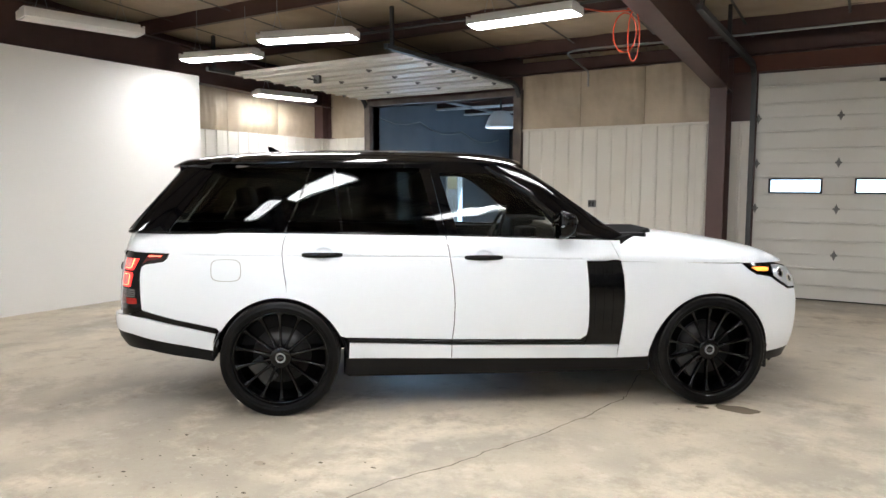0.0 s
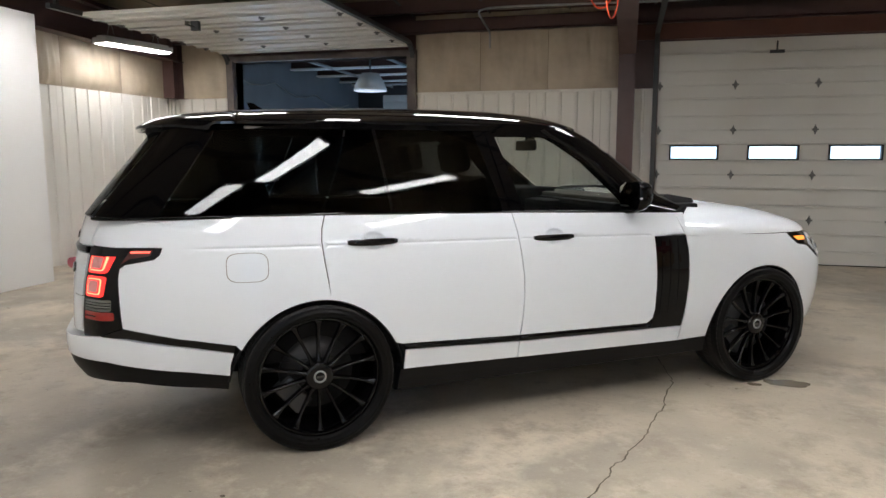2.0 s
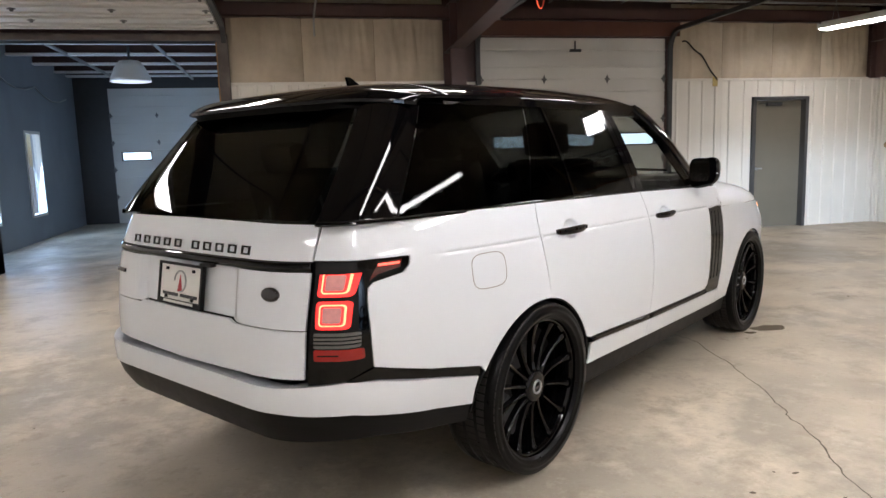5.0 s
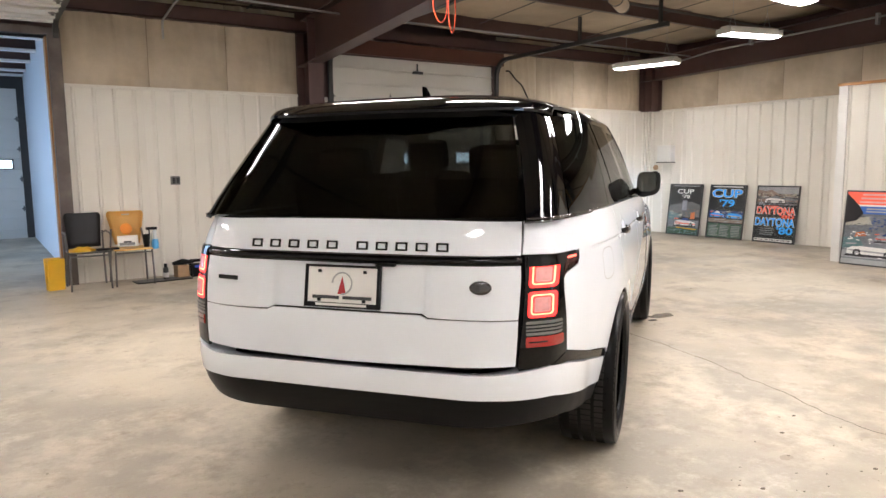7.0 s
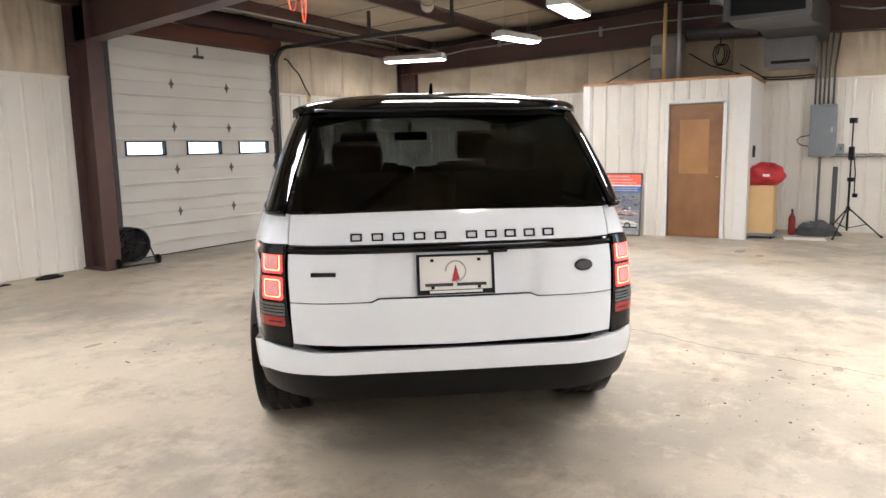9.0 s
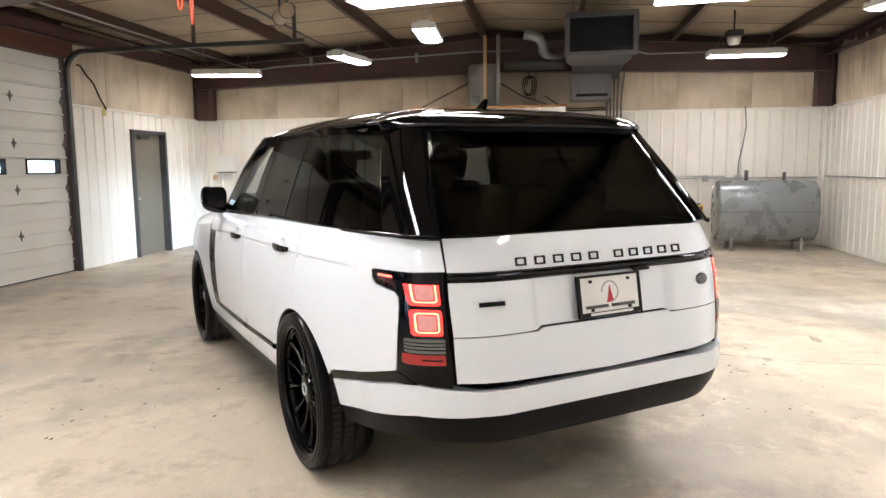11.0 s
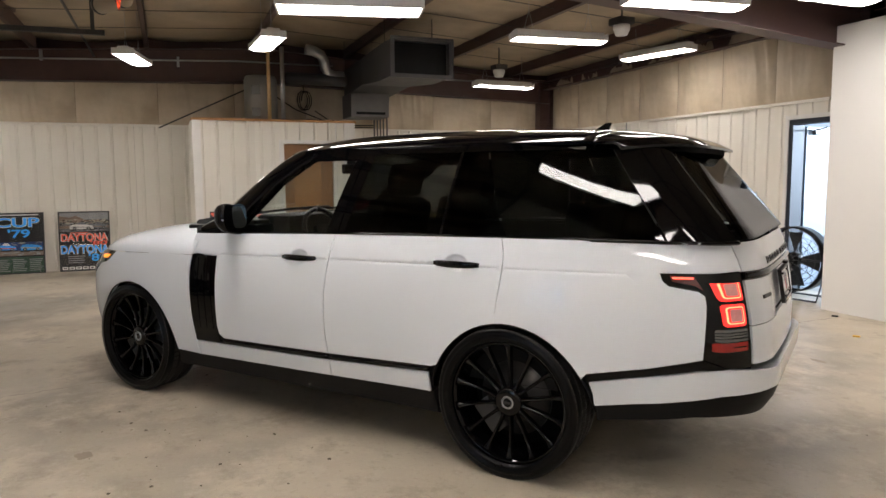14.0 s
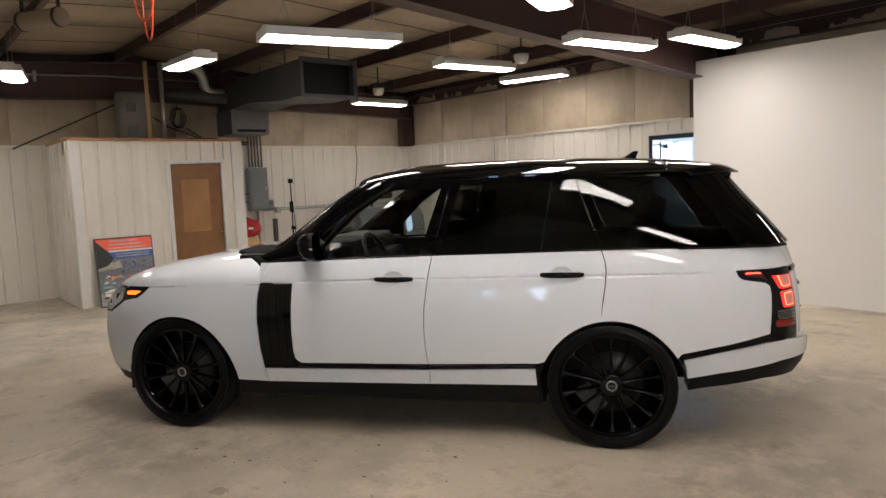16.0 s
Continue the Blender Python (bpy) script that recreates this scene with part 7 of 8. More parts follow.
poster("framed racing poster with red and blue headings on the floor", 0.76, 0.985, lean(3.565), [
    ("picture_sky", 0.02, 0.86, 0.98, 0.98, INK_SILVER), ("picture_hill", [(0.02, 0.68), (0.98, 0.68), (0.98, 0.83), (0.78, 0.86), (0.55, 0.845), (0.34, 0.93), (0.22, 0.90), (0.02, 0.93)], INK_TAN), ("picture_trees", [(0.02, 0.76), (0.50, 0.77), (0.98, 0.76), (0.98, 0.80), (0.62, 0.83), (0.30, 0.80), (0.02, 0.82)], INK_GREY), ("picture_field", [(0.02, 0.665), (0.98, 0.665), (0.98, 0.71), (0.40, 0.73), (0.02, 0.71)], INK_GREY),
    ("picture_crowd", (0.04, 0.79, 0.96, 0.87, 60, 8), INK_CREAM), ("picture_crowd", (0.04, 0.78, 0.96, 0.86, 50, 9), INK_BLACK), *race_car(0.60, 0.715, 0.95, (INK_SLATE, INK_GREY, INK_TAN), 0.9), *race_car(0.22, 0.705, 0.68, (INK_WHITE, INK_SLATE, INK_SILVER)), ("picture_road", (0.05, 0.67, 0.95, 0.70, 24, 10), INK_STEEL), ("caption_bar", 0.22, 0.635, 0.56, 0.648, INK_RED),
    ("heading", "DAYTONA", 0.5, 0.565, 0.90, 0.125, INK_RED), ("year", "'80", 0.77, 0.468, 0.34, 0.07, INK_RED), ("heading", "DAYTONA", 0.5, 0.365, 0.92, 0.14, INK_BLUE), ("year", "'80", 0.75, 0.225, 0.38, 0.13, INK_BLUE),
    *[("caption_line", 0.16, 0.14 + 0.035 * r, 0.46 + 0.03 * (r % 2), 0.149 + 0.035 * r, INK_SILVER) for r in range(4)], *[("maker_mark", 0.05 + 0.131 * k, 0.030, 0.155 + 0.131 * k, 0.075, INK_WHITE) for k in range(7)], *[("maker_mark", 0.07 + 0.131 * k, 0.043, 0.135 + 0.131 * k, 0.062, INK_BLACK) for k in range(7)]])
poster("framed silver poster with red and blue bands against the office", 0.80, 1.0, pose(7.655, 1.265, 0.002, 0, 0, -90) @ pose(0, 0, 0, -7.0, 0, 0), [
    ("picture_field", 0.02, 0.02, 0.98, 0.70, INK_SLATE), ("picture_stand", [(0.03, 0.53), (0.44, 0.55), (0.40, 0.66), (0.03, 0.64)], INK_CREAM), ("picture_roof", [(0.03, 0.63), (0.34, 0.645), (0.30, 0.67), (0.03, 0.66)], INK_GREY), ("picture_crowd", (0.05, 0.46, 0.55, 0.56, 50, 11), INK_GREY), ("picture_crowd", (0.40, 0.48, 0.96, 0.66, 70, 12), INK_STEEL), ("picture_crowd", (0.40, 0.46, 0.96, 0.64, 50, 13), INK_NAVY), ("picture_flame", [(0.19, 0.38), (0.38, 0.40), (0.34, 0.46), (0.22, 0.44)], INK_ORANGE),
    # the last white blots paint reflections of the glazing onto the sheet
    ("picture_grass", [(0.02, 0.22), (0.36, 0.26), (0.26, 0.38), (0.02, 0.37)], INK_TEAL), ("picture_road", [(0.30, 0.20), (0.98, 0.16), (0.98, 0.40), (0.60, 0.46)], INK_STEEL), ("picture_lane", [(0.44, 0.24), (0.56, 0.24), (0.72, 0.42), (0.68, 0.43)], INK_SILVER), *race_car(0.52, 0.34, 0.86, (INK_SILVER, INK_NAVY, INK_RED), 0.9), ("picture_track", 0.02, 0.10, 0.98, 0.20, INK_SILVER), *race_car(0.10, 0.15, 0.92, (INK_WHITE, INK_SLATE, INK_SILVER), 1.4), ("picture_glints", (0.06, 0.12, 0.94, 0.46, 40, 14), INK_WHITE),
    ("blue_band", 0.02, 0.69, 0.98, 0.80, INK_ROYAL), ("red_band", 0.02, 0.80, 0.98, 0.98, INK_RED), ("white_line", 0.10, 0.79, 0.98, 0.812, INK_WHITE), ("dark_corner", [(0.02, 0.955), (0.02, 0.56), (0.20, 0.60), (0.30, 0.70), (0.22, 0.80)], INK_BLACK),
    *[("heading_bar", 0.22 + 0.02 * r, 0.835 + 0.05 * r, 0.88 - 0.07 * r, 0.858 + 0.05 * r, INK_PINK) for r in range(3)], *[("heading_bar", 0.34, 0.712 + 0.036 * r, 0.92, 0.730 + 0.036 * r, INK_SILVER) for r in range(2)], ("margin", 0.02, 0.02, 0.98, 0.085, INK_SILVER)])

# wall fittings
ob = thing("wall_outlet", "grey double power outlet on the liner wall", "outlet", pose(0.108, YN - 0.005, 1.245))
part("box", boxes((-0.055, -0.045, -0.055, 0.055, 0.02, 0.055), bevel=0.006), DULLSTEEL, ob)
for dx in (-0.024, 0.024):
    part("socket", boxes((dx - 0.017, -0.051, -0.036, dx + 0.017, -0.044, 0.036), bevel=0.004), BLACKTRIM, ob)
    part("slots", boxes((dx - 0.008, -0.0525, -0.026, dx + 0.008, -0.05, -0.006), (dx - 0.008, -0.0525, 0.006, dx + 0.008, -0.05, 0.026)), DARKSTEEL, ob)
ob = thing("wall_box", "white metal box on the liner wall", "box", pose(XE - 0.02, 5.90, 1.57, 0, 0, -90))
part("cover", boxes((-0.16, -0.10, -0.16, 0.16, 0.04, 0.16), bevel=0.008), FIXTURE, ob)
part("base_shelf", boxes((-0.17, -0.12, -0.18, 0.17, 0.04, -0.162), bevel=0.003), DUCT, ob)
ob = thing("dust_mask", "tan dust mask hanging on the wall", "mask", pose(XE - 0.02, 6.16, 1.30, 0, 0, -90))
part("cup", lathe([(0.0, -0.06), (0.03, -0.055), (0.05, -0.03), (0.055, 0.0)], 20), CARD, ob)
ob = thing("wall_tag", "small yellow tag taped under the insulation", "tag", pose(6.22, YN - 0.022, 2.37))
part("tag_sheet", boxes((-0.045, -0.006, -0.07, 0.045, 0.0, 0.08), bevel=0.002), material("tan_tape", (0.45, 0.34, 0.12), 0.6, vary=0.1), ob)
tagged(part("wall_cable", tubes(([(5.62 + 0.62 * (k / 14), YN - 0.05, 2.98 - 0.60 * (k / 14) ** 1.6 + 0.02 * math.sin(k)) for k in range(15)], 0.012)), BLACKTRIM), "black cable drooping along the insulation", "cable")

# chairs by the open doorway
def stack_chair(label, m, shell, frame_mat, arms=False, low=0.145, high=0.215, slot=True):
    """A stacking chair: a back shell that widens upwards, with a grip slot, a thin seat and a tube frame."""
    ob = thing("chair", label, "chair", m, "stacking chairs")
    w = 0.215
    bm = bmesh.new()
    heights = (0.47, 0.53, 0.60, 0.67, 0.74, 0.80, 0.828, 0.846, 0.868, 0.88)
    xs = (-1.0, -0.75, -0.5, -0.22, 0.0, 0.22, 0.5, 0.75, 1.0)
    rows = []
    for z in heights:
        t = (z - 0.47) / 0.41
        half = low + (high - low) * min(1.0, t * 1.15) - 0.02 * max(0.0, t - 0.93) / 0.07
        rows.append([bm.verts.new((x * half, 0.22 + 0.07 * t - 0.03 * (1 - x * x), z)) for x in xs])
    for i, (A, B) in enumerate(zip(rows, rows[1:])):
        for j in range(8):
            if not slot or i != 6 or j not in (3, 4):
                bm.faces.new((A[j], A[j + 1], B[j + 1], B[j])).smooth = True
    bmesh.ops.solidify(bm, geom=bm.faces[:], thickness=0.012)
    part("backrest", bm, shell, ob)
    part("seat", boxes((-w, -0.22, 0.430, w, 0.20, 0.445), bevel=0.006), shell, ob)
    for sx in (-1, 1):
        part("leg", tubes((((sx * 0.215, -0.21, 0.0), (sx * 0.205, -0.20, 0.43)), 0.011)), frame_mat, ob)
        part("leg", tubes((((sx * 0.215, 0.25, 0.0), (sx * 0.20, 0.20, 0.43), (sx * (low + 0.03), 0.25, 0.66)), 0.011)), frame_mat, ob)
        if arms:
            part("armrest", tubes((((sx * (low + 0.04), 0.25, 0.64), (sx * 0.235, 0.18, 0.66), (sx * 0.235, -0.17, 0.65), (sx * 0.22, -0.20, 0.43)), 0.010)), frame_mat, ob)
    for y in (0.22, -0.20):
        part("stretcher", tubes((((-0.21, y, 0.40), (0.21, y, 0.40)), 0.009)), frame_mat, ob)
    return ob


stack_chair("dark grey plastic stacking chair with steel legs", pose(-1.02, 6.02, 0), material("dark_grey_plastic", (0.030, 0.031, 0.034), 0.38, vary=0.15, scale=8), DULLSTEEL, True, 0.175, 0.20, False)
oc = stack_chair("orange plastic stacking chair with steel legs", pose(-0.535, 6.06, 0), ORANGE, DULLSTEEL)
part("round_print", lathe([(0.0, -0.0015), (0.068, -0.0015), (0.070, 0.0)], 28), material("deep_orange_print", (0.90, 0.30, 0.02), 0.4, vary=0.1, scale=10), oc, "deeper orange round print", m=pose(-0.01, 0.1955, 0.66, -10, 0, 0))
ob = thing("work_gloves", "crumpled yellow work gloves on the black chair", "gloves", pose(-1.09, 5.94, 0.448))
bm = bmesh.new()
bmesh.ops.create_icosphere(bm, subdivisions=3, radius=0.1)
for v in bm.verts:
    v.co = Vector((v.co.x * 1.4, v.co.y * 0.8, max(0.0, v.co.z) * 0.55)) * (1 + 0.35 * noise.noise(v.co * 22))
part("glove_cloth", bm, YELLOW, ob, smooth=True)
part("tool_strap", boxes((0.16, -0.06, 0.0, 0.40, 0.03, 0.02), bevel=0.005), BLACKTRIM, ob)
ob = thing("picture_card", "printed white card leaning on the orange chair", "card", pose(-0.55, 6.13, 0.448, -12, 0, 0))
part("card_sheet", boxes((-0.12, -0.004, 0, 0.12, 0.0, 0.14)), PAPER, ob)
part("print", boxes((-0.10, -0.006, 0.015, 0.08, -0.004, 0.05)), INK_GREY, ob)
part("print", boxes((-0.05, -0.006, 0.051, 0.04, -0.004, 0.07)), INK_BLACK, ob)
ob = thing("drinking_cup", "black plastic cup on the orange chair", "cup", pose(-0.365, 5.98, 0.446))
part("cup_body", lathe([(0.0, 0.0), (0.030, 0.0), (0.033, 0.008), (0.045, 0.15), (0.047, 0.155), (0.042, 0.155), (0.030, 0.012), (0.0, 0.012)], 24, "z"), BLACKTRIM, ob)
ob = thing("spray_bottle", "light blue spray bottle hanging beside the chair", "bottle", pose(-0.272, 5.95, 0.0))
part("bottle_body", lathe([(0.0, 0.42), (0.036, 0.42), (0.040, 0.435), (0.040, 0.50), (0.030, 0.54)], 20, "z", close=False), material("light_blue_plastic", (0.10, 0.42, 0.78), 0.35, vary=0.08, scale=10), ob)
part("neck", lathe([(0.030, 0.54), (0.022, 0.57), (0.020, 0.65), (0.0, 0.655)], 20, "z", close=False), material("cloudy_plastic", (0.62, 0.66, 0.68), 0.4, vary=0.08, scale=10), ob)
part("trigger", boxes((-0.10, -0.014, 0.655, 0.03, 0.014, 0.69), (-0.07, -0.008, 0.60, -0.055, 0.008, 0.66), bevel=0.005), BLACKTRIM, ob)
part("hook", tubes((((0.0, 0, 0.62), (0.0, 0.03, 0.66), (-0.02, 0.09, 0.60), (-0.03, 0.10, 0.44)), 0.004)), STEEL, ob)
ob = thing("floor_sign", "folded yellow plastic floor sign", "floor sign", pose(-1.36, 6.10, 0.0, 0, 0, 12))
part("leaf", boxes((-0.10, -0.05, 0, 0.08, -0.03, 0.38), bevel=0.006), YELLOW, ob, m=pose(0, 0, 0, 6, 0, 0))
part("leaf", boxes((-0.10, 0.03, 0, 0.08, 0.05, 0.38), bevel=0.006), YELLOW, ob, m=pose(0, 0, 0, -6, 0, 0))
ob = thing("door_mat", "flat black rubber mat on the concrete", "mat", pose(-0.19, 6.05, 0.0, 0, 0, 4))
part("mat_sheet", boxes((-0.33, -0.13, 0, 0.34, 0.13, 0.012), bevel=0.003), RUBBER, ob)
ob = thing("spray_can", "dark spray can with a pale label on the mat", "can", pose(-0.14, 6.08, 0.012))
part("can_body", lathe([(0.0, 0.0), (0.032, 0.0), (0.033, 0.01), (0.033, 0.13), (0.02, 0.15), (0.0, 0.15)], 20, "z"), DARKSTEEL, ob)
part("can_label", lathe([(0.0335, 0.02), (0.0338, 0.03), (0.0338, 0.07), (0.0335, 0.08)], 20, "z", close=False), FIXTURE, ob)
part("cap", lathe([(0.0, 0.15), (0.02, 0.15), (0.02, 0.19), (0.0, 0.195)], 16, "z"), BLACKTRIM, ob)
ob = thing("cardboard_box", "small open cardboard box with cleaning bottles", "box", pose(0.07, 6.16, 0.0, 0, 0, 8) @ Matrix.Diagonal((0.75, 0.8, 0.95, 1)))
part("carton", boxes((-0.10, -0.09, 0, 0.10, 0.09, 0.006), (-0.10, -0.09, 0, -0.094, 0.09, 0.17), (0.094, -0.09, 0, 0.10, 0.09, 0.17), (-0.10, -0.09, 0, 0.10, -0.084, 0.17), (-0.10, 0.084, 0, 0.10, 0.09, 0.17)), CARD, ob)
ob = thing("portable_compressor", "small black machine in a tube frame on the floor", "machine", pose(0.305, 6.15, 0.0, 0, 0, -6))
for y in (-0.08, 0.08):
    part("frame_hoop", tubes((((-0.125, y, 0.012), (-0.125, y, 0.19), (-0.11, y, 0.205), (0.11, y, 0.205), (0.125, y, 0.19), (0.125, y, 0.012), (-0.125, y, 0.012)), 0.010)), BLACKTRIM, ob)
for x, z in ((-0.125, 0.10), (0.125, 0.10), (-0.08, 0.205), (0.08, 0.205)):
    part("frame_bar", tubes((((x, -0.08, z), (x, 0.08, z)), 0.009)), BLACKTRIM, ob)
part("housing", boxes((-0.10, -0.065, 0.012, 0.10, 0.065, 0.165), bevel=0.02), CABINBLACK, ob)
part("dial", lathe([(0.0, -0.078), (0.030, -0.078), (0.034, -0.066), (0.0, -0.064)], 24), FIXTURE, ob, "pale round dial", m=pose(0.01, 0, 0.10))
part("badge", boxes((-0.075, -0.070, 0.118, 0.085, -0.064, 0.150), bevel=0.002), material("blue_badge", (0.05, 0.10, 0.55), 0.35, vary=0.1), ob)
ob = thing("hand_duster", "dark duster lying across the cardboard box", "duster", pose(0.07, 6.10, 0.162))
part("duster_head", tubes((((-0.12, 0, 0.03), (0.0, 0.01, 0.045), (0.14, 0.0, 0.035)), [0.02, 0.04, 0.015])), BLACKTRIM, ob)
for x, y, l in ((1.22, 6.14, 0.16), (0.72, 6.16, 0.07)):
    ob = thing("shop_rag", "dark crumpled rag on the floor", "rag", pose(x, y, 0), "rags")
    bm = bmesh.new()
    bmesh.ops.create_icosphere(bm, subdivisions=3, radius=l)
    for v in bm.verts:
        v.co = Vector((v.co.x, v.co.y * 0.45, max(0.0, v.co.z) * 0.3)) * (1 + 0.3 * noise.noise(v.co * 14))
    part("rag_cloth", bm, BLACKTRIM, ob, smooth=True)


def drum_fan(label, m, r, base, wire=STEEL):
    """A floor drum fan: a ring, wire guards, blades, motor and a tube stand."""
    ob = thing("floor_fan", label, "fan", m)
    part("drum", lathe([(r, -0.10), (r + 0.012, -0.11), (r + 0.012, 0.11), (r, 0.10)], 56, close=False), BLACKTRIM, ob, m=pose(0, 0, base + r))
    for yy, nm in ((-0.115, "front_guard"), (0.115, "rear_guard")):
        bm = bmesh.new()
        for rr in (r, r * 0.83, r * 0.66, r * 0.5, r * 0.34, r * 0.18):
            tube(bm, [(rr * math.cos(k * math.tau / 40), yy * (1 + 0.25 * (1 - rr / r)), rr * math.sin(k * math.tau / 40)) for k in range(40)], 0.0032, 5, closed=True)
        guard = part(nm, bm, wire, ob, m=pose(0, 0, base + r))
        first = None
        for k in range(12):
            if first is None:
                one = bmesh.new()
                tube(one, [(0.05, yy * 1.25, 0), (r, yy, 0)], 0.003, 5)
                bmesh.ops.recalc_face_normals(one, faces=one.faces)
                first = spoke_wire = part("guard_wire", one, wire, guard)
            else:
                spoke_wire = new("guard_wire", first.data)
                spoke_wire.parent = guard
            spoke_wire.matrix_local = pose(0, 0, base + r) @ Matrix.Rotation(k * math.tau / 12, 4, "Y")
    for k in range(4):
        bm = bmesh.new()
        a0 = k * math.tau / 4
        for i in range(6):
            rr = 0.06 + (r - 0.10) * i / 5
            for j, (da, yy) in enumerate(((-0.35, -0.04), (0.35, 0.04))):
                bm.verts.new((rr * math.cos(a0 + da), yy, rr * math.sin(a0 + da)))
        bm.verts.ensure_lookup_table()
        for i in range(5):
            bm.faces.new((bm.verts[2 * i], bm.verts[2 * i + 1], bm.verts[2 * i + 3], bm.verts[2 * i + 2])).smooth = True
        bmesh.ops.solidify(bm, geom=bm.faces[:], thickness=0.004)
        part("blade", bm, DARKSTEEL, ob, m=pose(0, 0, base + r))
    part("motor", lathe([(0.0, -0.09), (0.07, -0.085), (0.085, -0.05), (0.085, 0.09), (0.0, 0.10)], 28), BLACKTRIM, ob, m=pose(0, 0, base + r))
    part("strut", tubes((((-r, 0.0, 0), (r, 0.0, 0)), 0.010)), DARKSTEEL, ob, m=pose(0, 0, base + r))
    part("stand", tubes((((-r - 0.03, -0.22, 0.02), (-r - 0.03, 0.0, base + r), (-r - 0.03, 0.22, 0.02), (r + 0.03, 0.22, 0.02), (r + 0.03, 0.0, base + r), (r + 0.03, -0.22, 0.02), (-r - 0.03, -0.22, 0.02)), 0.013)), DARKSTEEL, ob)
    for sx in (-1, 1):
        part("wheel", lathe([(0.0, -0.02), (0.06, -0.02), (0.065, 0.0), (0.06, 0.02), (0.0, 0.02)], 24), RUBBER, ob, m=pose(sx * (r + 0.05), -0.20, 0.065, 0, 0, 90))
    return ob


drum_fan("large black drum fan with a wire guard by the entrance", pose(2.70, -4.83, 0, 0, 0, 10), 0.385, 0.09, DARKSTEEL)
small_fan = drum_fan("black round wire-caged floor fan beside the overhead door", pose(2.30, 6.12, 0, 0, 0, -8), 0.215, 0.06, DARKSTEEL)
part("back_cover", lathe([(0.0, 0.06), (0.21, 0.06), (0.21, 0.07), (0.0, 0.075)], 32), BLACKTRIM, small_fan, m=pose(0, 0, 0.275))

# chair by the south wall with a bag over its back
stack_chair("steel chair with a blue seat and pale bag", pose(4.52, -4.82, 0, 0, 0, 168), BLUEPLASTIC, STEEL, True)
ob = thing("cloth_bag", "stained cream cloth bag over the chair back", "bag", pose(4.52, -4.82, 0, 0, 0, 168))
bm = boxes((-0.20, 0.15, 0.48, 0.20, 0.31, 0.86), bevel=0.03)
bmesh.ops.subdivide_edges(bm, edges=bm.edges[:], cuts=3, use_grid_fill=True)
for v in bm.verts:
    v.co += Vector((0.012, 0.01, 0.012)) * noise.noise(v.co * 9)
part("bag_cloth", bm, material("cream_canvas", (0.58, 0.50, 0.30), 0.8, vary=0.1, scale=9, second=(0.30, 0.20, 0.07), second_scale=5, second_amount=0.8), ob, smooth=True)
# conduit with two boxes on the south wall
ob = thing("wall_conduit", "thin steel conduit with two boxes along the wall", "conduit")
part("pipe", tubes((((9.25, YS + 0.02, 1.22), (3.72, YS + 0.02, 1.22)), 0.012)), STEEL, ob)
for x in (4.16, 3.72):
    part("junction_box", boxes((x - 0.06, YS - 0.01, 1.165, x + 0.06, YS + 0.055, 1.275), bevel=0.006), STEEL, ob)
part("riser", tubes((((6.55, YS + 0.02, 1.22), (6.55, YS + 0.02, LINER_TOP)), 0.010)), STEEL, ob)
ob = thing("wall_conduit", "thin steel conduit with outlet boxes along the end wall", "conduit")
part("drop", tubes(([(XE - 0.04, -3.72, 1.25), (XE - 0.04, -3.72, 1.45), (XE - 0.04, -3.78, 1.75), (XE - 0.04, -3.83, 2.1), (XE - 0.05, -3.80, 2.45)], 0.010)), DULLSTEEL, ob)
part("pipe", tubes((((XE - 0.03, -1.68, 1.20), (XE - 0.03, -5.05, 1.20)), 0.012), (((XE - 0.03, -1.68, 1.235), (XE - 0.03, -3.5, 1.235)), 0.009)), STEEL, ob)
for y in (-1.98, -3.17, -3.72):
    part("junction_box", boxes((XE - 0.07, y - 0.05, 1.14, XE, y + 0.05, 1.25), bevel=0.006), STEEL, ob)

# electrical panel and conduits
ob = thing("electrical_panel", "grey steel electrical panel with conduits above", "electrical panel", pose(9.20, -1.555, 1.61))
part("cabinet", boxes((-0.02, -0.187, -0.40, 0.13, 0.187, 0.40), bevel=0.008), EGREY, ob)
part("panel_door", boxes((-0.035, -0.158, -0.37, -0.02, 0.158, 0.35), bevel=0.004), EGREY, ob)
part("latch", boxes((-0.05, -0.14, -0.03, -0.035, -0.11, 0.05), bevel=0.003), STEEL, ob)
for k, y in enumerate((0.13, 0.07, 0.01, -0.05, -0.12)):
    part("conduit", tubes((((0.05, y, 0.41), (0.05, y, 1.0), (0.05, y + 0.05 * (2 - k) / 2, 1.5)), 0.016)), DULLSTEEL, ob)
part("lower_conduit", tubes((((0.05, 0.02, -0.41), (0.05, 0.02, -1.58)), 0.020)), DULLSTEEL, ob)
ob = thing("switch_box", "small grey switch box beside the electrical panel", "switch box", pose(9.26, -1.815, 1.33))
part("box", boxes((-0.03, -0.045, -0.07, 0.08, 0.045, 0.07), bevel=0.006), EGREY, ob)
part("toggle", boxes((-0.045, -0.008, -0.02, -0.03, 0.008, 0.02), bevel=0.002), BLACKTRIM, ob)
ob = thing("wall_cable", "black cable bent out of the electrical panel", "cable")
part("loop", tubes(([(9.20, -1.52, 1.545), (9.19, -1.36, 1.535), (9.18, -1.25, 1.52), (9.18, -1.20, 1.47), (9.18, -1.22, 1.42), (9.19, -1.28, 1.38), (9.20, -1.38, 1.365)], 0.008)), BLACKTRIM, ob)
ob = thing("wall_cable", "dark cables running from the office to the conduits", "cable")
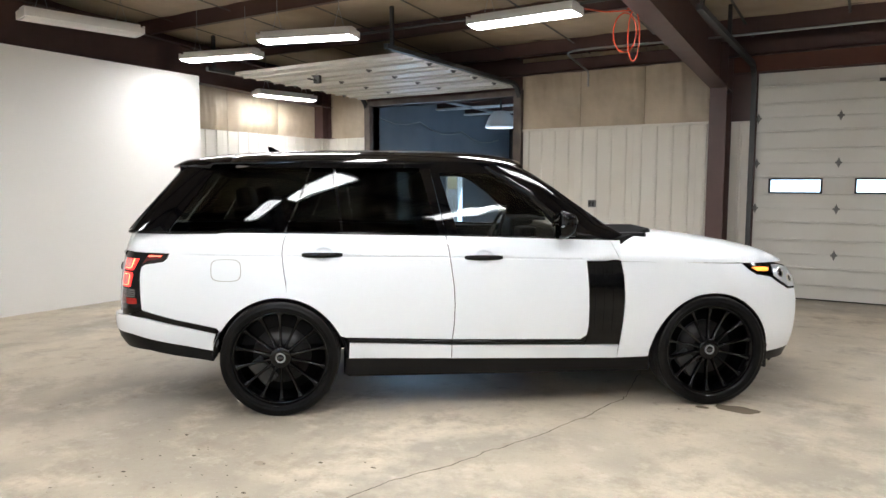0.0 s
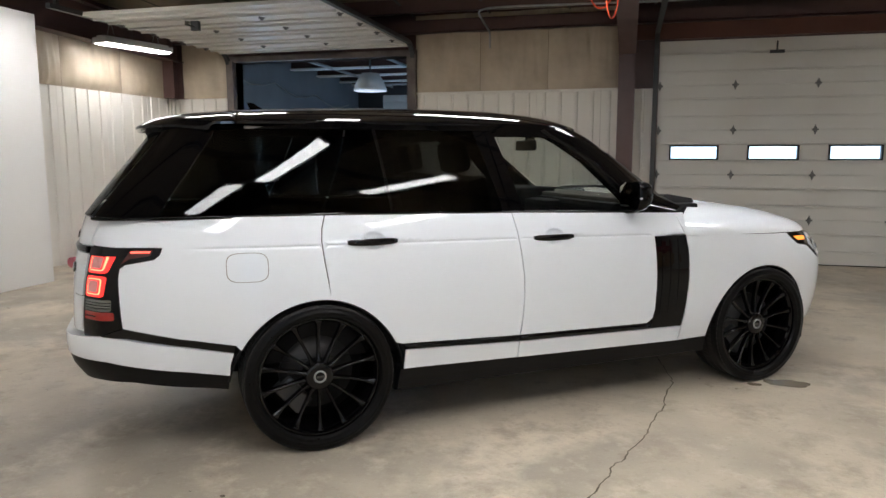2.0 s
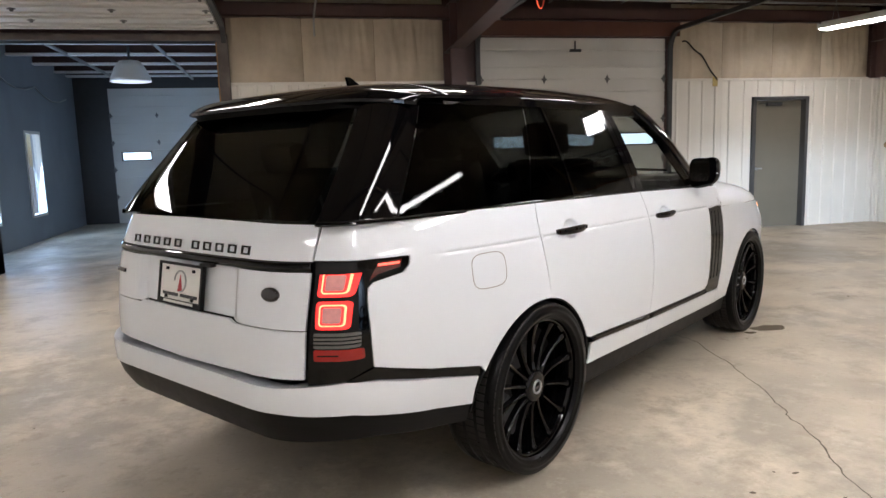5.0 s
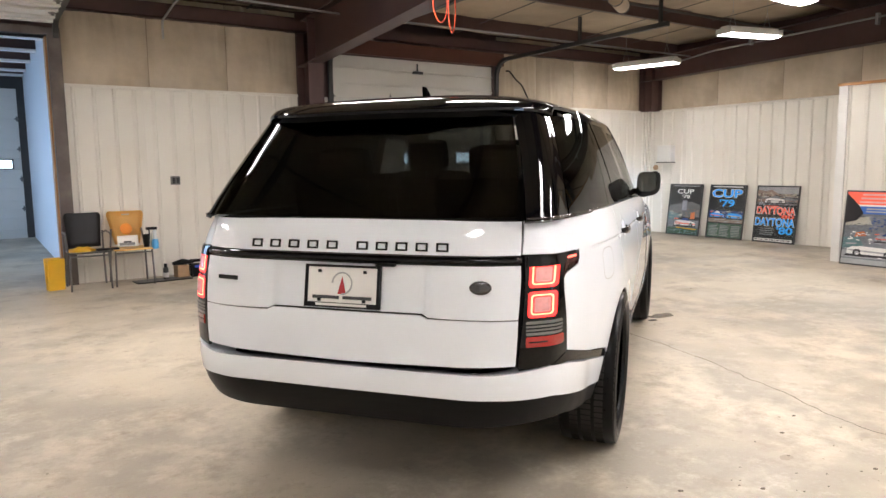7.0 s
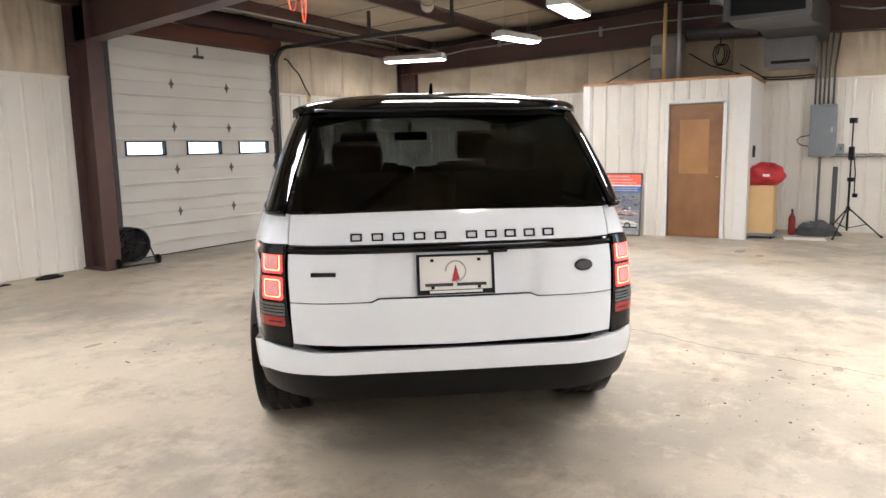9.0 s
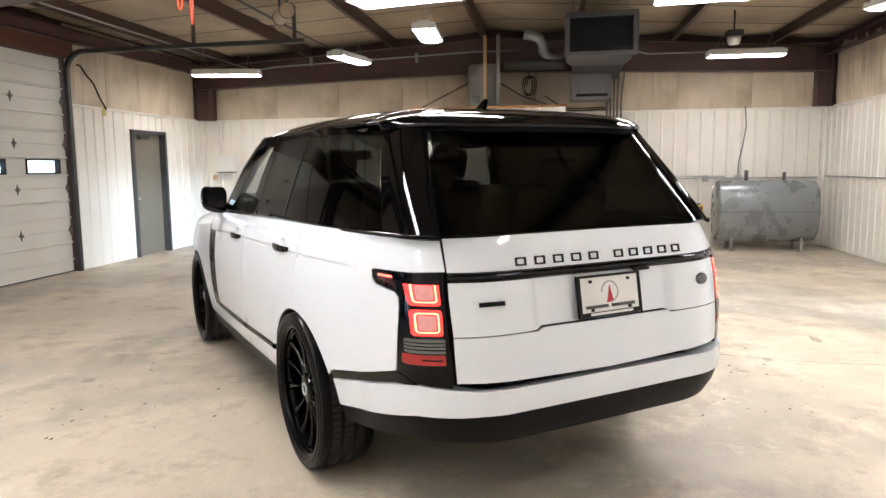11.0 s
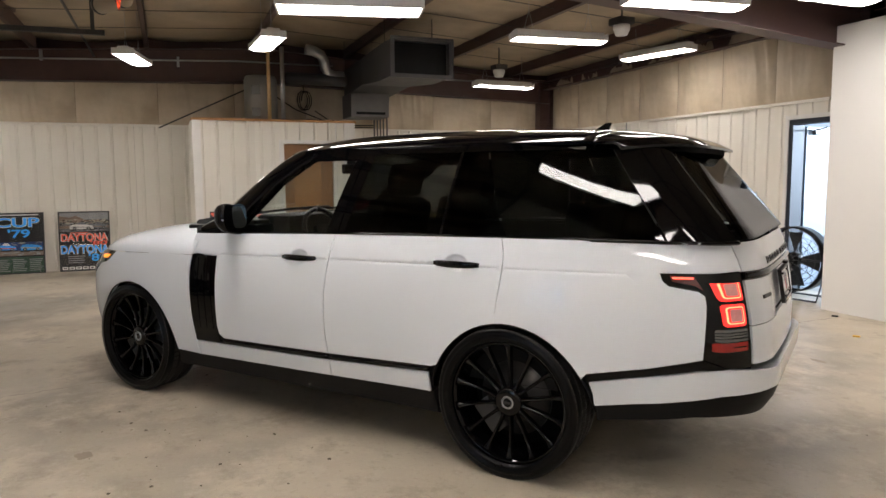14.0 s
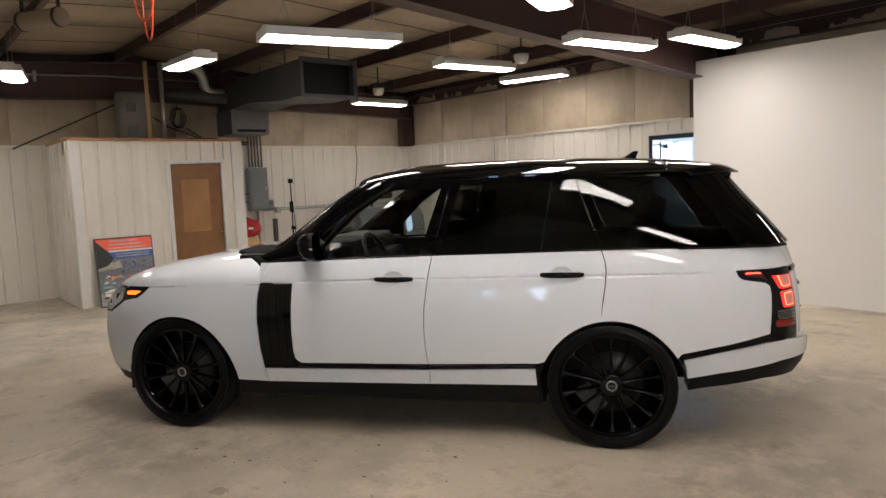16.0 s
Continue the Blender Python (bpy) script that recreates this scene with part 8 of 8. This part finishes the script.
for z in (2.445, 2.48):
    part("run", tubes(([(9.24, -0.62, z + 0.02), (9.23, -0.78, z), (9.23, -1.05, z - 0.008), (9.23, -1.40, z + 0.004)], 0.011)), BLACKTRIM, ob)
part("rise", tubes(([(9.23, -0.72, 2.45), (9.23, -0.55, 2.56), (9.22, -0.30, 2.72)], 0.010)), BLACKTRIM, ob)
ob = thing("light_switch", "small dark switch box on the office side wall", "switch", pose(8.30, CY0 - 0.004, 1.31))
part("box", boxes((-0.035, -0.035, -0.09, 0.035, 0.0, 0.09), bevel=0.004), DARKSTEEL, ob)
ob = thing("wall_sign", "small red sign with a pale rim over the office side", "sign", pose(8.16, CY1 + 0.006, 2.20))
part("board", boxes((-0.16, 0.0, 0.0, 0.16, 0.012, 0.26), bevel=0.003), PAPER, ob)
part("red_face", boxes((-0.145, 0.012, 0.015, 0.145, 0.016, 0.245)), material("dull_red_sign", (0.30, 0.03, 0.03), 0.4, vary=0.08), ob)

# things by the end wall
ob = thing("wooden_cart", "plywood box on a low grey dolly", "cart", pose(8.30, -0.79, 0))
part("plywood_box", boxes((-0.20, -0.22, 0.08, 0.35, 0.24, 0.80), bevel=0.004), PLY, ob)
part("dolly", boxes((-0.24, -0.27, 0.035, 0.38, 0.28, 0.08), bevel=0.006), EGREY, ob)
for x in (-0.18, 0.30):
    for y in (-0.2, 0.2):
        part("caster", lathe([(0.0, -0.012), (0.025, -0.012), (0.0275, 0.0), (0.025, 0.012), (0.0, 0.012)], 16), RUBBER, ob, m=pose(x, y, 0.0275))
ob = thing("duffel_bag", "crumpled red nylon bag on the plywood box", "bag", pose(8.33, -0.79, 0.80))
bm = bmesh.new()
bmesh.ops.create_icosphere(bm, subdivisions=4, radius=1.0)
for v in bm.verts:
    d = 1 + 0.28 * noise.noise(v.co * 2.1 + Vector((3, 1, 0))) + 0.10 * noise.noise(v.co * 6)
    v.co = Vector((v.co.x * 0.21 * d, v.co.y * 0.33 * d, (max(-0.75, v.co.z) + 0.75) * 0.185 * d))
part("bag_body", bm, REDCLOTH, ob, smooth=True)
part("strap", tubes(([(0.02 - 0.17 * math.sin(k / 8), -0.20 + 0.05 * k, 0.24 + 0.05 * math.sin(k * 0.9)) for k in range(9)], 0.012)), BLACKTRIM, ob)
part("white_label", boxes((-0.215, -0.14, 0.10, -0.18, 0.0, 0.135)), FIXTURE, ob, m=pose(0, 0, 0, 0, 10, 0))
ob = thing("fire_extinguisher", "small red fire extinguisher on the floor", "fire extinguisher", pose(8.75, -1.22, 0))
part("cylinder", lathe([(0.0, 0.0), (0.045, 0.0), (0.05, 0.02), (0.05, 0.27), (0.025, 0.32), (0.015, 0.35), (0.0, 0.35)], 24, "z"), material("red_enamel", (0.22, 0.015, 0.015), 0.3, vary=0.05), ob)
part("valve", boxes((-0.02, -0.015, 0.35, 0.03, 0.015, 0.39), (-0.07, -0.01, 0.39, 0.03, 0.01, 0.405), bevel=0.004), BLACKTRIM, ob)
ob = thing("tarp_bundle", "dark crumpled tarpaulin on the floor", "tarpaulin", pose(8.88, -1.56, 0))
bm = bmesh.new()
bmesh.ops.create_icosphere(bm, subdivisions=4, radius=1.0)
for v in bm.verts:
    d = 1 + 0.4 * noise.noise(v.co * 2.3)
    v.co = Vector((v.co.x * 0.22 * d, v.co.y * 0.30 * d, max(0.0, v.co.z) * 0.20 * d))
part("tarp_cloth", bm, material("dark_tarp", (0.05, 0.052, 0.055), 0.6, vary=0.2, scale=9), ob, smooth=True)
ob = thing("speaker_post", "slim dark post standing by the wall", "post", pose(9.02, -1.765, 0))
part("post_body", boxes((-0.04, -0.035, 0.02, 0.04, 0.035, 1.05), bevel=0.008), DUCT, ob)
part("foot", boxes((-0.09, -0.08, 0, 0.09, 0.08, 0.02), bevel=0.004), DARKSTEEL, ob)


def light_stand(label, m, height, mat, spread_r=0.42):
    ob = thing("light_stand", label, "stand", m)
    part("column", tubes((((0, 0, 0.10), (0, 0, height * 0.5)), 0.016), (((0, 0, height * 0.5), (0, 0, height)), 0.011)), mat, ob)
    part("collar", lathe([(0.0, 0.40), (0.03, 0.40), (0.03, 0.46), (0.0, 0.46)], 16, "z"), mat, ob)
    part("clamp", boxes((-0.03, -0.03, height * 0.5 - 0.03, 0.06, 0.03, height * 0.5 + 0.03), bevel=0.006), mat, ob)
    for k in range(3):
        a = k * math.tau / 3 + 0.5
        part("leg", tubes((((0.02 * math.cos(a), 0.02 * math.sin(a), 0.43), (spread_r * math.cos(a), spread_r * math.sin(a), 0.012)), 0.010)), mat, ob)
        part("brace", tubes((((0.012 * math.cos(a), 0.012 * math.sin(a), 0.14), (spread_r * 0.55 * math.cos(a), spread_r * 0.55 * math.sin(a), 0.20)), 0.006)), mat, ob)
        part("foot", lathe([(0.0, 0.0), (0.018, 0.0), (0.018, 0.03), (0.0, 0.035)], 12, "z"), RUBBER, ob, m=pose(spread_r * math.cos(a), spread_r * math.sin(a), 0))
    return ob


st = light_stand("black photographic light stand on three legs", pose(8.72, -1.97, 0, 0, 0, -110), 1.74, BLACKTRIM, 0.46)
part("head_mount", boxes((-0.04, -0.05, 1.70, 0.04, 0.05, 1.78), bevel=0.008), BLACKTRIM, st)
part("grip_handle", boxes((-0.035, -0.03, 1.16, 0.03, 0.05, 1.36), bevel=0.012), BLACKTRIM, st)
part("grip_knob", lathe([(0.0, -0.06), (0.022, -0.06), (0.026, -0.03), (0.0, 0.0)], 16), BLACKTRIM, st, m=pose(0.0, -0.01, 1.22))
part("boom_rod", tubes((((0.03, 0.02, 1.22), (0.05, 0.05, 0.98), (0.05, 0.06, 0.66)), 0.008)), BLACKTRIM, st)
part("boom_clamp", boxes((0.03, 0.03, 0.60, 0.09, 0.09, 0.66), bevel=0.008), BLACKTRIM, st)
part("head_arm", tubes((((0.0, -0.10, 1.755), (0.0, 0.10, 1.735)), 0.010)), BLACKTRIM, st)
ob = thing("work_light", "yellow twin-head work light on a folded tripod", "work light", pose(9.0, -2.76, 0))
for k in range(3):
    a = k * math.tau / 3
    part("leg", tubes((((0.03 * math.cos(a), 0.03 * math.sin(a), 0.42), (0.13 * math.cos(a), 0.16 * math.sin(a), 0.0)), 0.020)), YELLOW, ob)
part("mast", tubes((((0, 0, 0.38), (0, 0, 0.86)), 0.016)), STEEL, ob)
part("crossbar", tubes((((0, -0.22, 0.60), (0, 0.22, 0.64)), 0.012)), DARKSTEEL, ob)
for y, z in ((0.21, 0.72), (-0.22, 0.66)):
    hd = part("lamp_head", boxes((-0.07, y - 0.10, z - 0.08, 0.07, y + 0.10, z + 0.08), bevel=0.018), YELLOW, ob)
    part("lamp_glass", boxes((-0.078, y - 0.075, z - 0.05, -0.068, y + 0.075, z + 0.05), bevel=0.003), SMOKE, hd)
    part("lamp_handle", boxes((-0.03, y - 0.05, z + 0.085, 0.05, y + 0.05, z + 0.11), bevel=0.006), BLACKTRIM, hd)
ob = thing("oil_tank", "large grey steel oil tank on short legs", "tank", pose(8.62, -3.98, 0))
bm = bmesh.new()
prof = []
for k in range(33):
    a = k * math.tau / 32
    prof.append((0.34 * math.copysign(abs(math.cos(a)) ** 0.85, math.cos(a)), 0.66 + 0.51 * math.copysign(abs(math.sin(a)) ** 0.75, math.sin(a))))
rings = []
for y, k in ((-0.78, 0.0), (-0.78, 0.93), (-0.765, 0.985), (-0.74, 1.0), (0.74, 1.0), (0.765, 0.985), (0.78, 0.93), (0.78, 0.0)):
    rings.append([bm.verts.new((x * k, y, 0.66 + (z - 0.66) * k)) for x, z in prof[:-1]])
for A, B in zip(rings, rings[1:]):
    for i in range(32):
        bm.faces.new((A[i], A[(i + 1) % 32], B[(i + 1) % 32], B[i])).smooth = True
bmesh.ops.remove_doubles(bm, verts=bm.verts, dist=1e-4)
bmesh.ops.recalc_face_normals(bm, faces=bm.faces)
part("shell", bm, material("grey_tank_paint", (0.21, 0.225, 0.23), 0.28, 0.3, vary=0.08, scale=4), ob)
for x in (-0.2, 0.2):
    for y in (-0.55, 0.55):
        part("leg", tubes((((x, y, 0.0), (x, y, 0.26)), 0.026)), STEEL, ob)
part("fill_pipe", tubes((((0, 0.3, 1.15), (0, 0.3, 1.34)), 0.03), (((0, -0.3, 1.15), (0, -0.3, 1.30)), 0.025)), DARKSTEEL, ob)
part("seam", boxes((-0.345, -0.78, 0.655, -0.335, 0.78, 0.668)), DARKSTEEL, ob)
ob = thing("paper_sheet", "white paper sheet lying on the floor", "paper", pose(8.25, -1.42, 0, 0, 0, 8))
part("sheet", boxes((-0.16, -0.30, 0.001, 0.20, 0.26, 0.003)), PAPER, ob)

# ductwork, water heater and flues over the office
ob = thing("air_duct", "large dull sheet-metal air duct under the roof", "duct")
bm = bmesh.new()
pierced(bm, -1.50, -0.64, 2.88, 3.38, [(-1.47, -0.67, 2.91, 3.35)], lambda p, za, q, zb: (5.60, p, za, 6.30, q, zb))
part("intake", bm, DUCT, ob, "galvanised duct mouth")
# added black plate stands for the shaded inside of the mouth
part("intake_back", boxes((5.72, -1.48, 2.90, 5.76, -0.66, 3.36)), BLACKTRIM, ob)
bm = bmesh.new()
v = [bm.verts.new(p) for p in ((6.30, -1.50, 2.88), (6.30, -0.64, 2.88), (6.30, -0.64, 3.38), (6.30, -1.50, 3.38), (7.6, -1.55, 3.0), (7.6, -0.75, 3.0), (7.6, -0.75, 3.42), (7.6, -1.55, 3.42), (9.0, -1.58, 2.95), (9.0, -0.80, 2.95), (9.0, -0.80, 3.42), (9.0, -1.58, 3.42))]
for a in (0, 4):
    for k in range(4):
        bm.faces.new((v[a + k], v[a + (k + 1) % 4], v[a + 4 + (k + 1) % 4], v[a + 4 + k]))
bm.faces.new(v[0:4]), bm.faces.new(v[8:12])
bmesh.ops.recalc_face_normals(bm, faces=bm.faces)
# trunk coloured near black, much darker than the drop below
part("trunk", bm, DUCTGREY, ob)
part("drop", boxes((8.36, -1.44, 2.56, 9.0, -0.76, 2.97), bevel=0.006), DULLSTEEL, ob)
part("grille", boxes((8.35, -1.37, 2.60, 8.362, -0.85, 2.645)), BLACKTRIM, ob)
part("flange", boxes((5.585, -1.53, 2.855, 5.602, -0.61, 2.885), (5.585, -1.53, 3.375, 5.602, -0.61, 3.405), (5.585, -1.53, 2.885, 5.602, -1.50, 3.375), (5.585, -0.64, 2.885, 5.602, -0.61, 3.375)), DUCT, ob)
for x in (6.2, 8.6):
    for y in (-1.45, -0.72):
        part("hanger_strap", boxes((x, y, 3.36, x + 0.03, y + 0.004, roof_z(y) + 0.01)), DARKSTEEL, ob)
ob = thing("water_heater", "pale cylindrical water heater on the office roof", "water heater", pose(8.62, 0.73, CH + 0.001))
part("tank", lathe([(0.0, 0.0), (0.27, 0.0), (0.27, 0.74), (0.24, 0.80), (0.0, 0.81)], 36, "z"), material("dull_heater_shell", (0.27, 0.26, 0.235), 0.45, 0.2, vary=0.15, scale=5), ob)
for z in (0.12, 0.48):
    part("access_cover", boxes((-0.285, 0.04, z, -0.26, 0.18, z + 0.14), bevel=0.004), DULLSTEEL, ob)
ob = thing("flue_pipe", "silver flue pipe with a bend rising to the roof", "pipe")
part("elbow", tubes(([(8.30, -0.62, 3.22), (8.30, -0.45, 3.22), (8.30, -0.36, 3.26), (8.30, -0.31, 3.34), (8.30, -0.29, 3.46), (8.30, -0.24, 3.56), (8.30, -0.12, 3.62), (8.30, 0.02, 3.64)], 0.085), sides=16), STEEL, ob)
part("run", tubes((((8.30, 0.0, 3.15), (8.30, 0.35, 3.15), (8.30, -0.65, 3.15)), 0.10), sides=16), DUCT, ob)
for y, r, mat, z0 in ((0.66, 0.03, PLY, CH + 0.03), (0.44, 0.035, STEEL, CH + 0.03)):
    ob = thing("riser_pipe", "vertical service pipe above the office", "pipe", group="riser pipes")
    part("pipe", tubes((((8.12, y, z0), (8.12, y, 3.62)), r)), mat, ob)
ob = thing("wall_brace", "thin diagonal rod brace across the insulation", "rod")
part("rod", tubes((((9.20, 2.35, 2.36), (9.20, 0.70, 3.15)), 0.012)), DARKSTEEL, ob)
ob = thing("cable_coil", "black cable coil hanging over the office", "cable")
part("coil", tubes(([(8.9, -0.10 + 0.10 * math.cos(k * 0.7) + 0.004 * k, 2.86 + 0.17 * math.sin(k * 0.7)) for k in range(26)], 0.010)), BLACKTRIM, ob)
part("tail", tubes((((8.9, -0.05, 3.0), (8.9, -0.02, 3.25)), 0.008), (((8.9, 0.45, 2.92), (8.9, 0.1, 2.70), (8.9, -0.4, 2.52)), 0.010)), BLACKTRIM, ob)
part("plate", boxes((8.2, -0.42, CH + 0.036, 8.7, 0.05, CH + 0.08), bevel=0.006), BLACKTRIM, ob)
ob = thing("beam_conduit", "thin steel conduit along the end-wall beam", "conduit")
part("pipe", tubes((((9.02, 6.0, 3.20), (9.02, 4.7, 3.36), (9.02, 1.0, 3.50), (9.02, -0.6, 3.50)), 0.014), (((9.02, -1.7, 3.45), (9.02, -2.1, 3.36), (9.02, -3.4, 3.36)), 0.014)), STEEL, ob)
for y in (4.0, 2.0):
    part("clip", boxes((9.0, y - 0.02, 3.36, 9.08, y + 0.02, 3.52)), STEEL, ob)
ob = thing("beam_conduit", "thin steel conduit under the north purlins", "conduit")
part("pipe", tubes(([(9.0, 5.2, 3.33), (6.0, 5.2, 3.33), (2.2, 5.2, 3.33), (0.6, 5.2, 3.36), (0.32, 5.21, 3.36), (0.20, 5.24, 3.36), (0.11, 5.30, 3.355), (0.06, 5.40, 3.35), (0.04, 5.6, 3.33), (0.04, 6.22, 3.25), (0.04, 6.27, 3.23), (0.04, 6.29, 3.18), (0.04, 6.29, 3.02)], 0.013)), STEEL, ob)
ob = thing("tube_heater", "cylindrical tan heater unit slung under the roof", "heater", pose(4.36, 2.70, 3.27, 0, 0, -58))
part("barrel", lathe([(0.0, -0.26), (0.08, -0.26), (0.085, -0.24), (0.085, 0.24), (0.08, 0.26), (0.0, 0.26)], 28), material("tan_enamel", (0.36, 0.28, 0.19), 0.5, vary=0.1), ob)
for y in (-0.22, 0.22):
    part("band", lathe([(0.085, y - 0.015), (0.092, y - 0.012), (0.092, y + 0.012), (0.085, y + 0.015)], 28, close=False), DARKSTEEL, ob)
    part("bracket", boxes((-0.012, y - 0.012, 0.08, 0.012, y + 0.012, 0.52)), DARKSTEEL, ob)
ob = thing("gas_pipe", "long dark pipe under the roof purlins", "pipe")
part("pipe", tubes((((-4.8, 3.25, 3.45), (9.0, 3.25, 3.45)), 0.016)), DARKSTEEL, ob)
ob = thing("air_hose", "orange air hose hanging in loops from the roof", "hose")
for dx, dy, dz, w in ((0.0, 0.0, 0.46, 0.05), (-0.10, 0.05, 0.36, 0.10)):
    pts = [(1.85 + dx + w * math.cos(a), 2.52 + dy + 0.3 * w * math.cos(a), 3.12 - dz * (1 - math.sin(a)) / 2) for a in np.linspace(math.pi / 2, math.pi / 2 + math.tau, 25)]
    part("loop", tubes((pts, 0.0065), sides=8), ORANGEHOSE, ob)
part("bunch", tubes(([(1.86 + 0.07 * math.cos(2.4 * k), 2.54 + 0.05 * math.sin(1.7 * k), 3.20 - 0.05 * math.cos(1.1 * k) - 0.004 * (k % 7)) for k in range(40)], 0.0055), sides=6), ORANGEHOSE, ob)
part("hook", tubes((((1.88, 2.54, 3.20), (1.90, 2.54, 3.34)), 0.006)), DARKSTEEL, ob)
part("tail", tubes(([(1.85, 2.52, 3.12), (1.55, 2.6, 3.16), (1.3, 2.75, 3.25), (1.0, 3.0, 3.38)], 0.007), sides=8), ORANGEHOSE, ob)
for x, y, z in ((7.35, -3.1, 3.30), (3.62, -2.9, 3.28)):
    ob = thing("smoke_detector", "white round heat detector under a purlin", "detector", pose(x, y, z - 0.03), "detectors")
    part("housing", lathe([(0.0, -0.07), (0.07, -0.07), (0.10, 0.0), (0.10, 0.05), (0.0, 0.05)], 24, "z"), FIXTURE, ob)
    part("base", boxes((-0.11, -0.11, 0.05, 0.11, 0.11, 0.13), bevel=0.006), DARKSTEEL, ob)
    part("stem", tubes((((0, 0, 0.13), (0, 0, roof_z(y) - z - 0.02)), 0.012)), DARKSTEEL, ob)
ob = thing("door_opener_arm", "dark steel bracket under the opened door", "bracket", pose(-2.98, 3.6, 3.0))
part("arm", boxes((-0.05, -0.03, -0.05, 0.05, 0.03, 0.06), (-0.01, -0.2, -0.02, 0.01, 0.03, 0.0), bevel=0.006), DARKSTEEL, ob)

# litter in the north-west corner
ob = thing("cardboard_pile", "flattened cardboard pieces on the floor", "cardboard", pose(-4.75, 4.75, 0))
for k, (x, y, a, w, d, z) in enumerate(((0, 0, 12, 0.40, 0.28, 0.0), (-0.12, -0.30, -20, 0.34, 0.22, 0.012), (0.10, 0.22, 40, 0.22, 0.16, 0.012))):
    part("sheet", boxes((-w, -d, 0.001 + z, w, d, 0.010 + z)), CARD, ob, m=pose(x, y, 0, 0, 0, a))
part("flap", boxes((-0.2, 0, 0, 0.2, 0.01, 0.18)), CARD, ob, m=pose(-0.1, 0.2, 0.02, 40, 0, 30))
ob = thing("pink_mat", "rolled pink foam sheet on the floor", "foam sheet", pose(-5.05, 4.2, 0))
part("roll", tubes((((-0.05, -0.5, 0.07), (0.05, 0.5, 0.07)), 0.07), sides=16), PINKPAPER, ob)
for x, y, c in ((0.55, -4.30, BLACKTRIM), (1.65, -4.25, BLACKTRIM), (0.9, -3.6, YELLOW)):
    ob = thing("floor_scrap", "small scrap lying on the concrete", "scrap", pose(x, y, 0, 0, 0, 30), "scraps")
    part("bit", boxes((-0.03, -0.018, 0, 0.03, 0.018, 0.012), bevel=0.003), c, ob)

# cracks, damp patch and drips on the slab
def ribbon(points, w, z, seed):
    bm = bmesh.new()
    dense = []
    for a, b in zip(points, points[1:]):
        for i in range(14):
            dense.append(Vector(a).lerp(Vector(b), i / 14))
    prev = None
    for i, p in enumerate(dense[:-1]):
        d = (dense[i + 1] - p).normalized()
        n = Vector((-d.y, d.x))
        p = p + n * 0.030 * noise.noise(Vector((p.x * 6, p.y * 6, seed))) + n * 0.010 * noise.noise(Vector((p.x * 30, p.y * 30, seed)))
        ww = w * (0.45 + 0.9 * abs(noise.noise(Vector((p.x * 9, p.y * 9, seed + 4)))))
        ring = [bm.verts.new((*(p + n * ww), z)), bm.verts.new((*(p - n * ww), z))]
        if prev:
            bm.faces.new((prev[0], prev[1], ring[1], ring[0]))
        prev = ring
    return bm


CRACKS = (([(2.36, 0.85), (2.33, 0.65), (2.27, 0.33), (2.20, -0.05), (2.08, -0.45), (2.02, -0.60), (1.94, -0.85), (1.80, -1.18), (1.725, -1.45), (1.715, -1.77), (1.63, -2.16), (1.56, -2.64), (1.60, -4.4)], 0.0055, 1),
          ([(2.36, 0.85), (2.25, 1.7), (2.05, 2.7), (1.97, 3.10), (1.91, 3.39), (1.85, 3.65), (1.75, 4.3), (1.9, 6.2)], 0.003, 2))
for k, (pts, w, seed) in enumerate(CRACKS):
    part("crack", ribbon(pts, w, 0.0015, seed), CRACK, floor, "fine dirt-filled crack")


def blot(cx, cy, rx, ry, seed, z=0.0012, n=40):
    bm = bmesh.new()
    vs = []
    for k in range(n):
        a = k * math.tau / n
        d = 1 + 0.35 * noise.noise(Vector((math.cos(a) * 1.6, math.sin(a) * 1.6, seed))) + 0.12 * noise.noise(Vector((math.cos(a) * 5, math.sin(a) * 5, seed)))
        vs.append(bm.verts.new((cx + rx * d * math.cos(a), cy + ry * d * math.sin(a), z)))
    bm.faces.new(vs)
    return bm


part("damp_patch", blot(3.09, 0.98, 0.15, 0.07, 3), OIL, floor, "small wet patch")
part("damp_patch", blot(2.88, 0.90, 0.05, 0.03, 8), OIL, floor, "small wet patch")
STAIN = material("brown_stain", (0.27, 0.225, 0.165), 0.5, vary=0.25, scale=8)
for k, (x, y, rx, ry) in enumerate(((6.62, -0.77, 0.17, 0.07), (6.30, -1.05, 0.09, 0.05), (1.62, -2.05, 0.05, 0.03), (1.30, -1.78, 0.04, 0.05), (2.30, -2.62, 0.10, 0.04), (0.42, -2.55, 0.07, 0.03), (1.05, -1.40, 0.04, 0.025), (0.55, 2.75, 0.06, 0.04), (-0.3, 2.9, 0.08, 0.035))):
    part("stain", blot(x, y, rx, ry, 20 + k, 0.0010), STAIN, floor, "faint brown stain")
random.seed(11)
spots = bmesh.new()
for k in range(150):
    if k < 60:
        x, y = random.gauss(1.05, 0.45), random.gauss(-1.75, 0.35)
    elif k < 110:
        x, y = random.gauss(0.7, 0.6), random.gauss(2.4, 0.4)
    else:
        x, y = random.uniform(-4.3, 9.0), random.uniform(-4.3, 6.2)
    r = random.choice((0.003, 0.004, 0.005, 0.006, 0.010))
    vs = []
    s1 = random.random() * 50
    for i in range(10):
        a = i * math.tau / 10
        d = 1 + 0.6 * noise.noise(Vector((math.cos(a), math.sin(a), s1)))
        vs.append(spots.verts.new((x + r * d * math.cos(a) * 1.4, y + r * d * math.sin(a), 0.0011)))
    spots.faces.new(vs)
drips = part("dark_drips", spots, CRACK, floor, "scattered dark drips and grit")
drips["kind"] = "stuff"
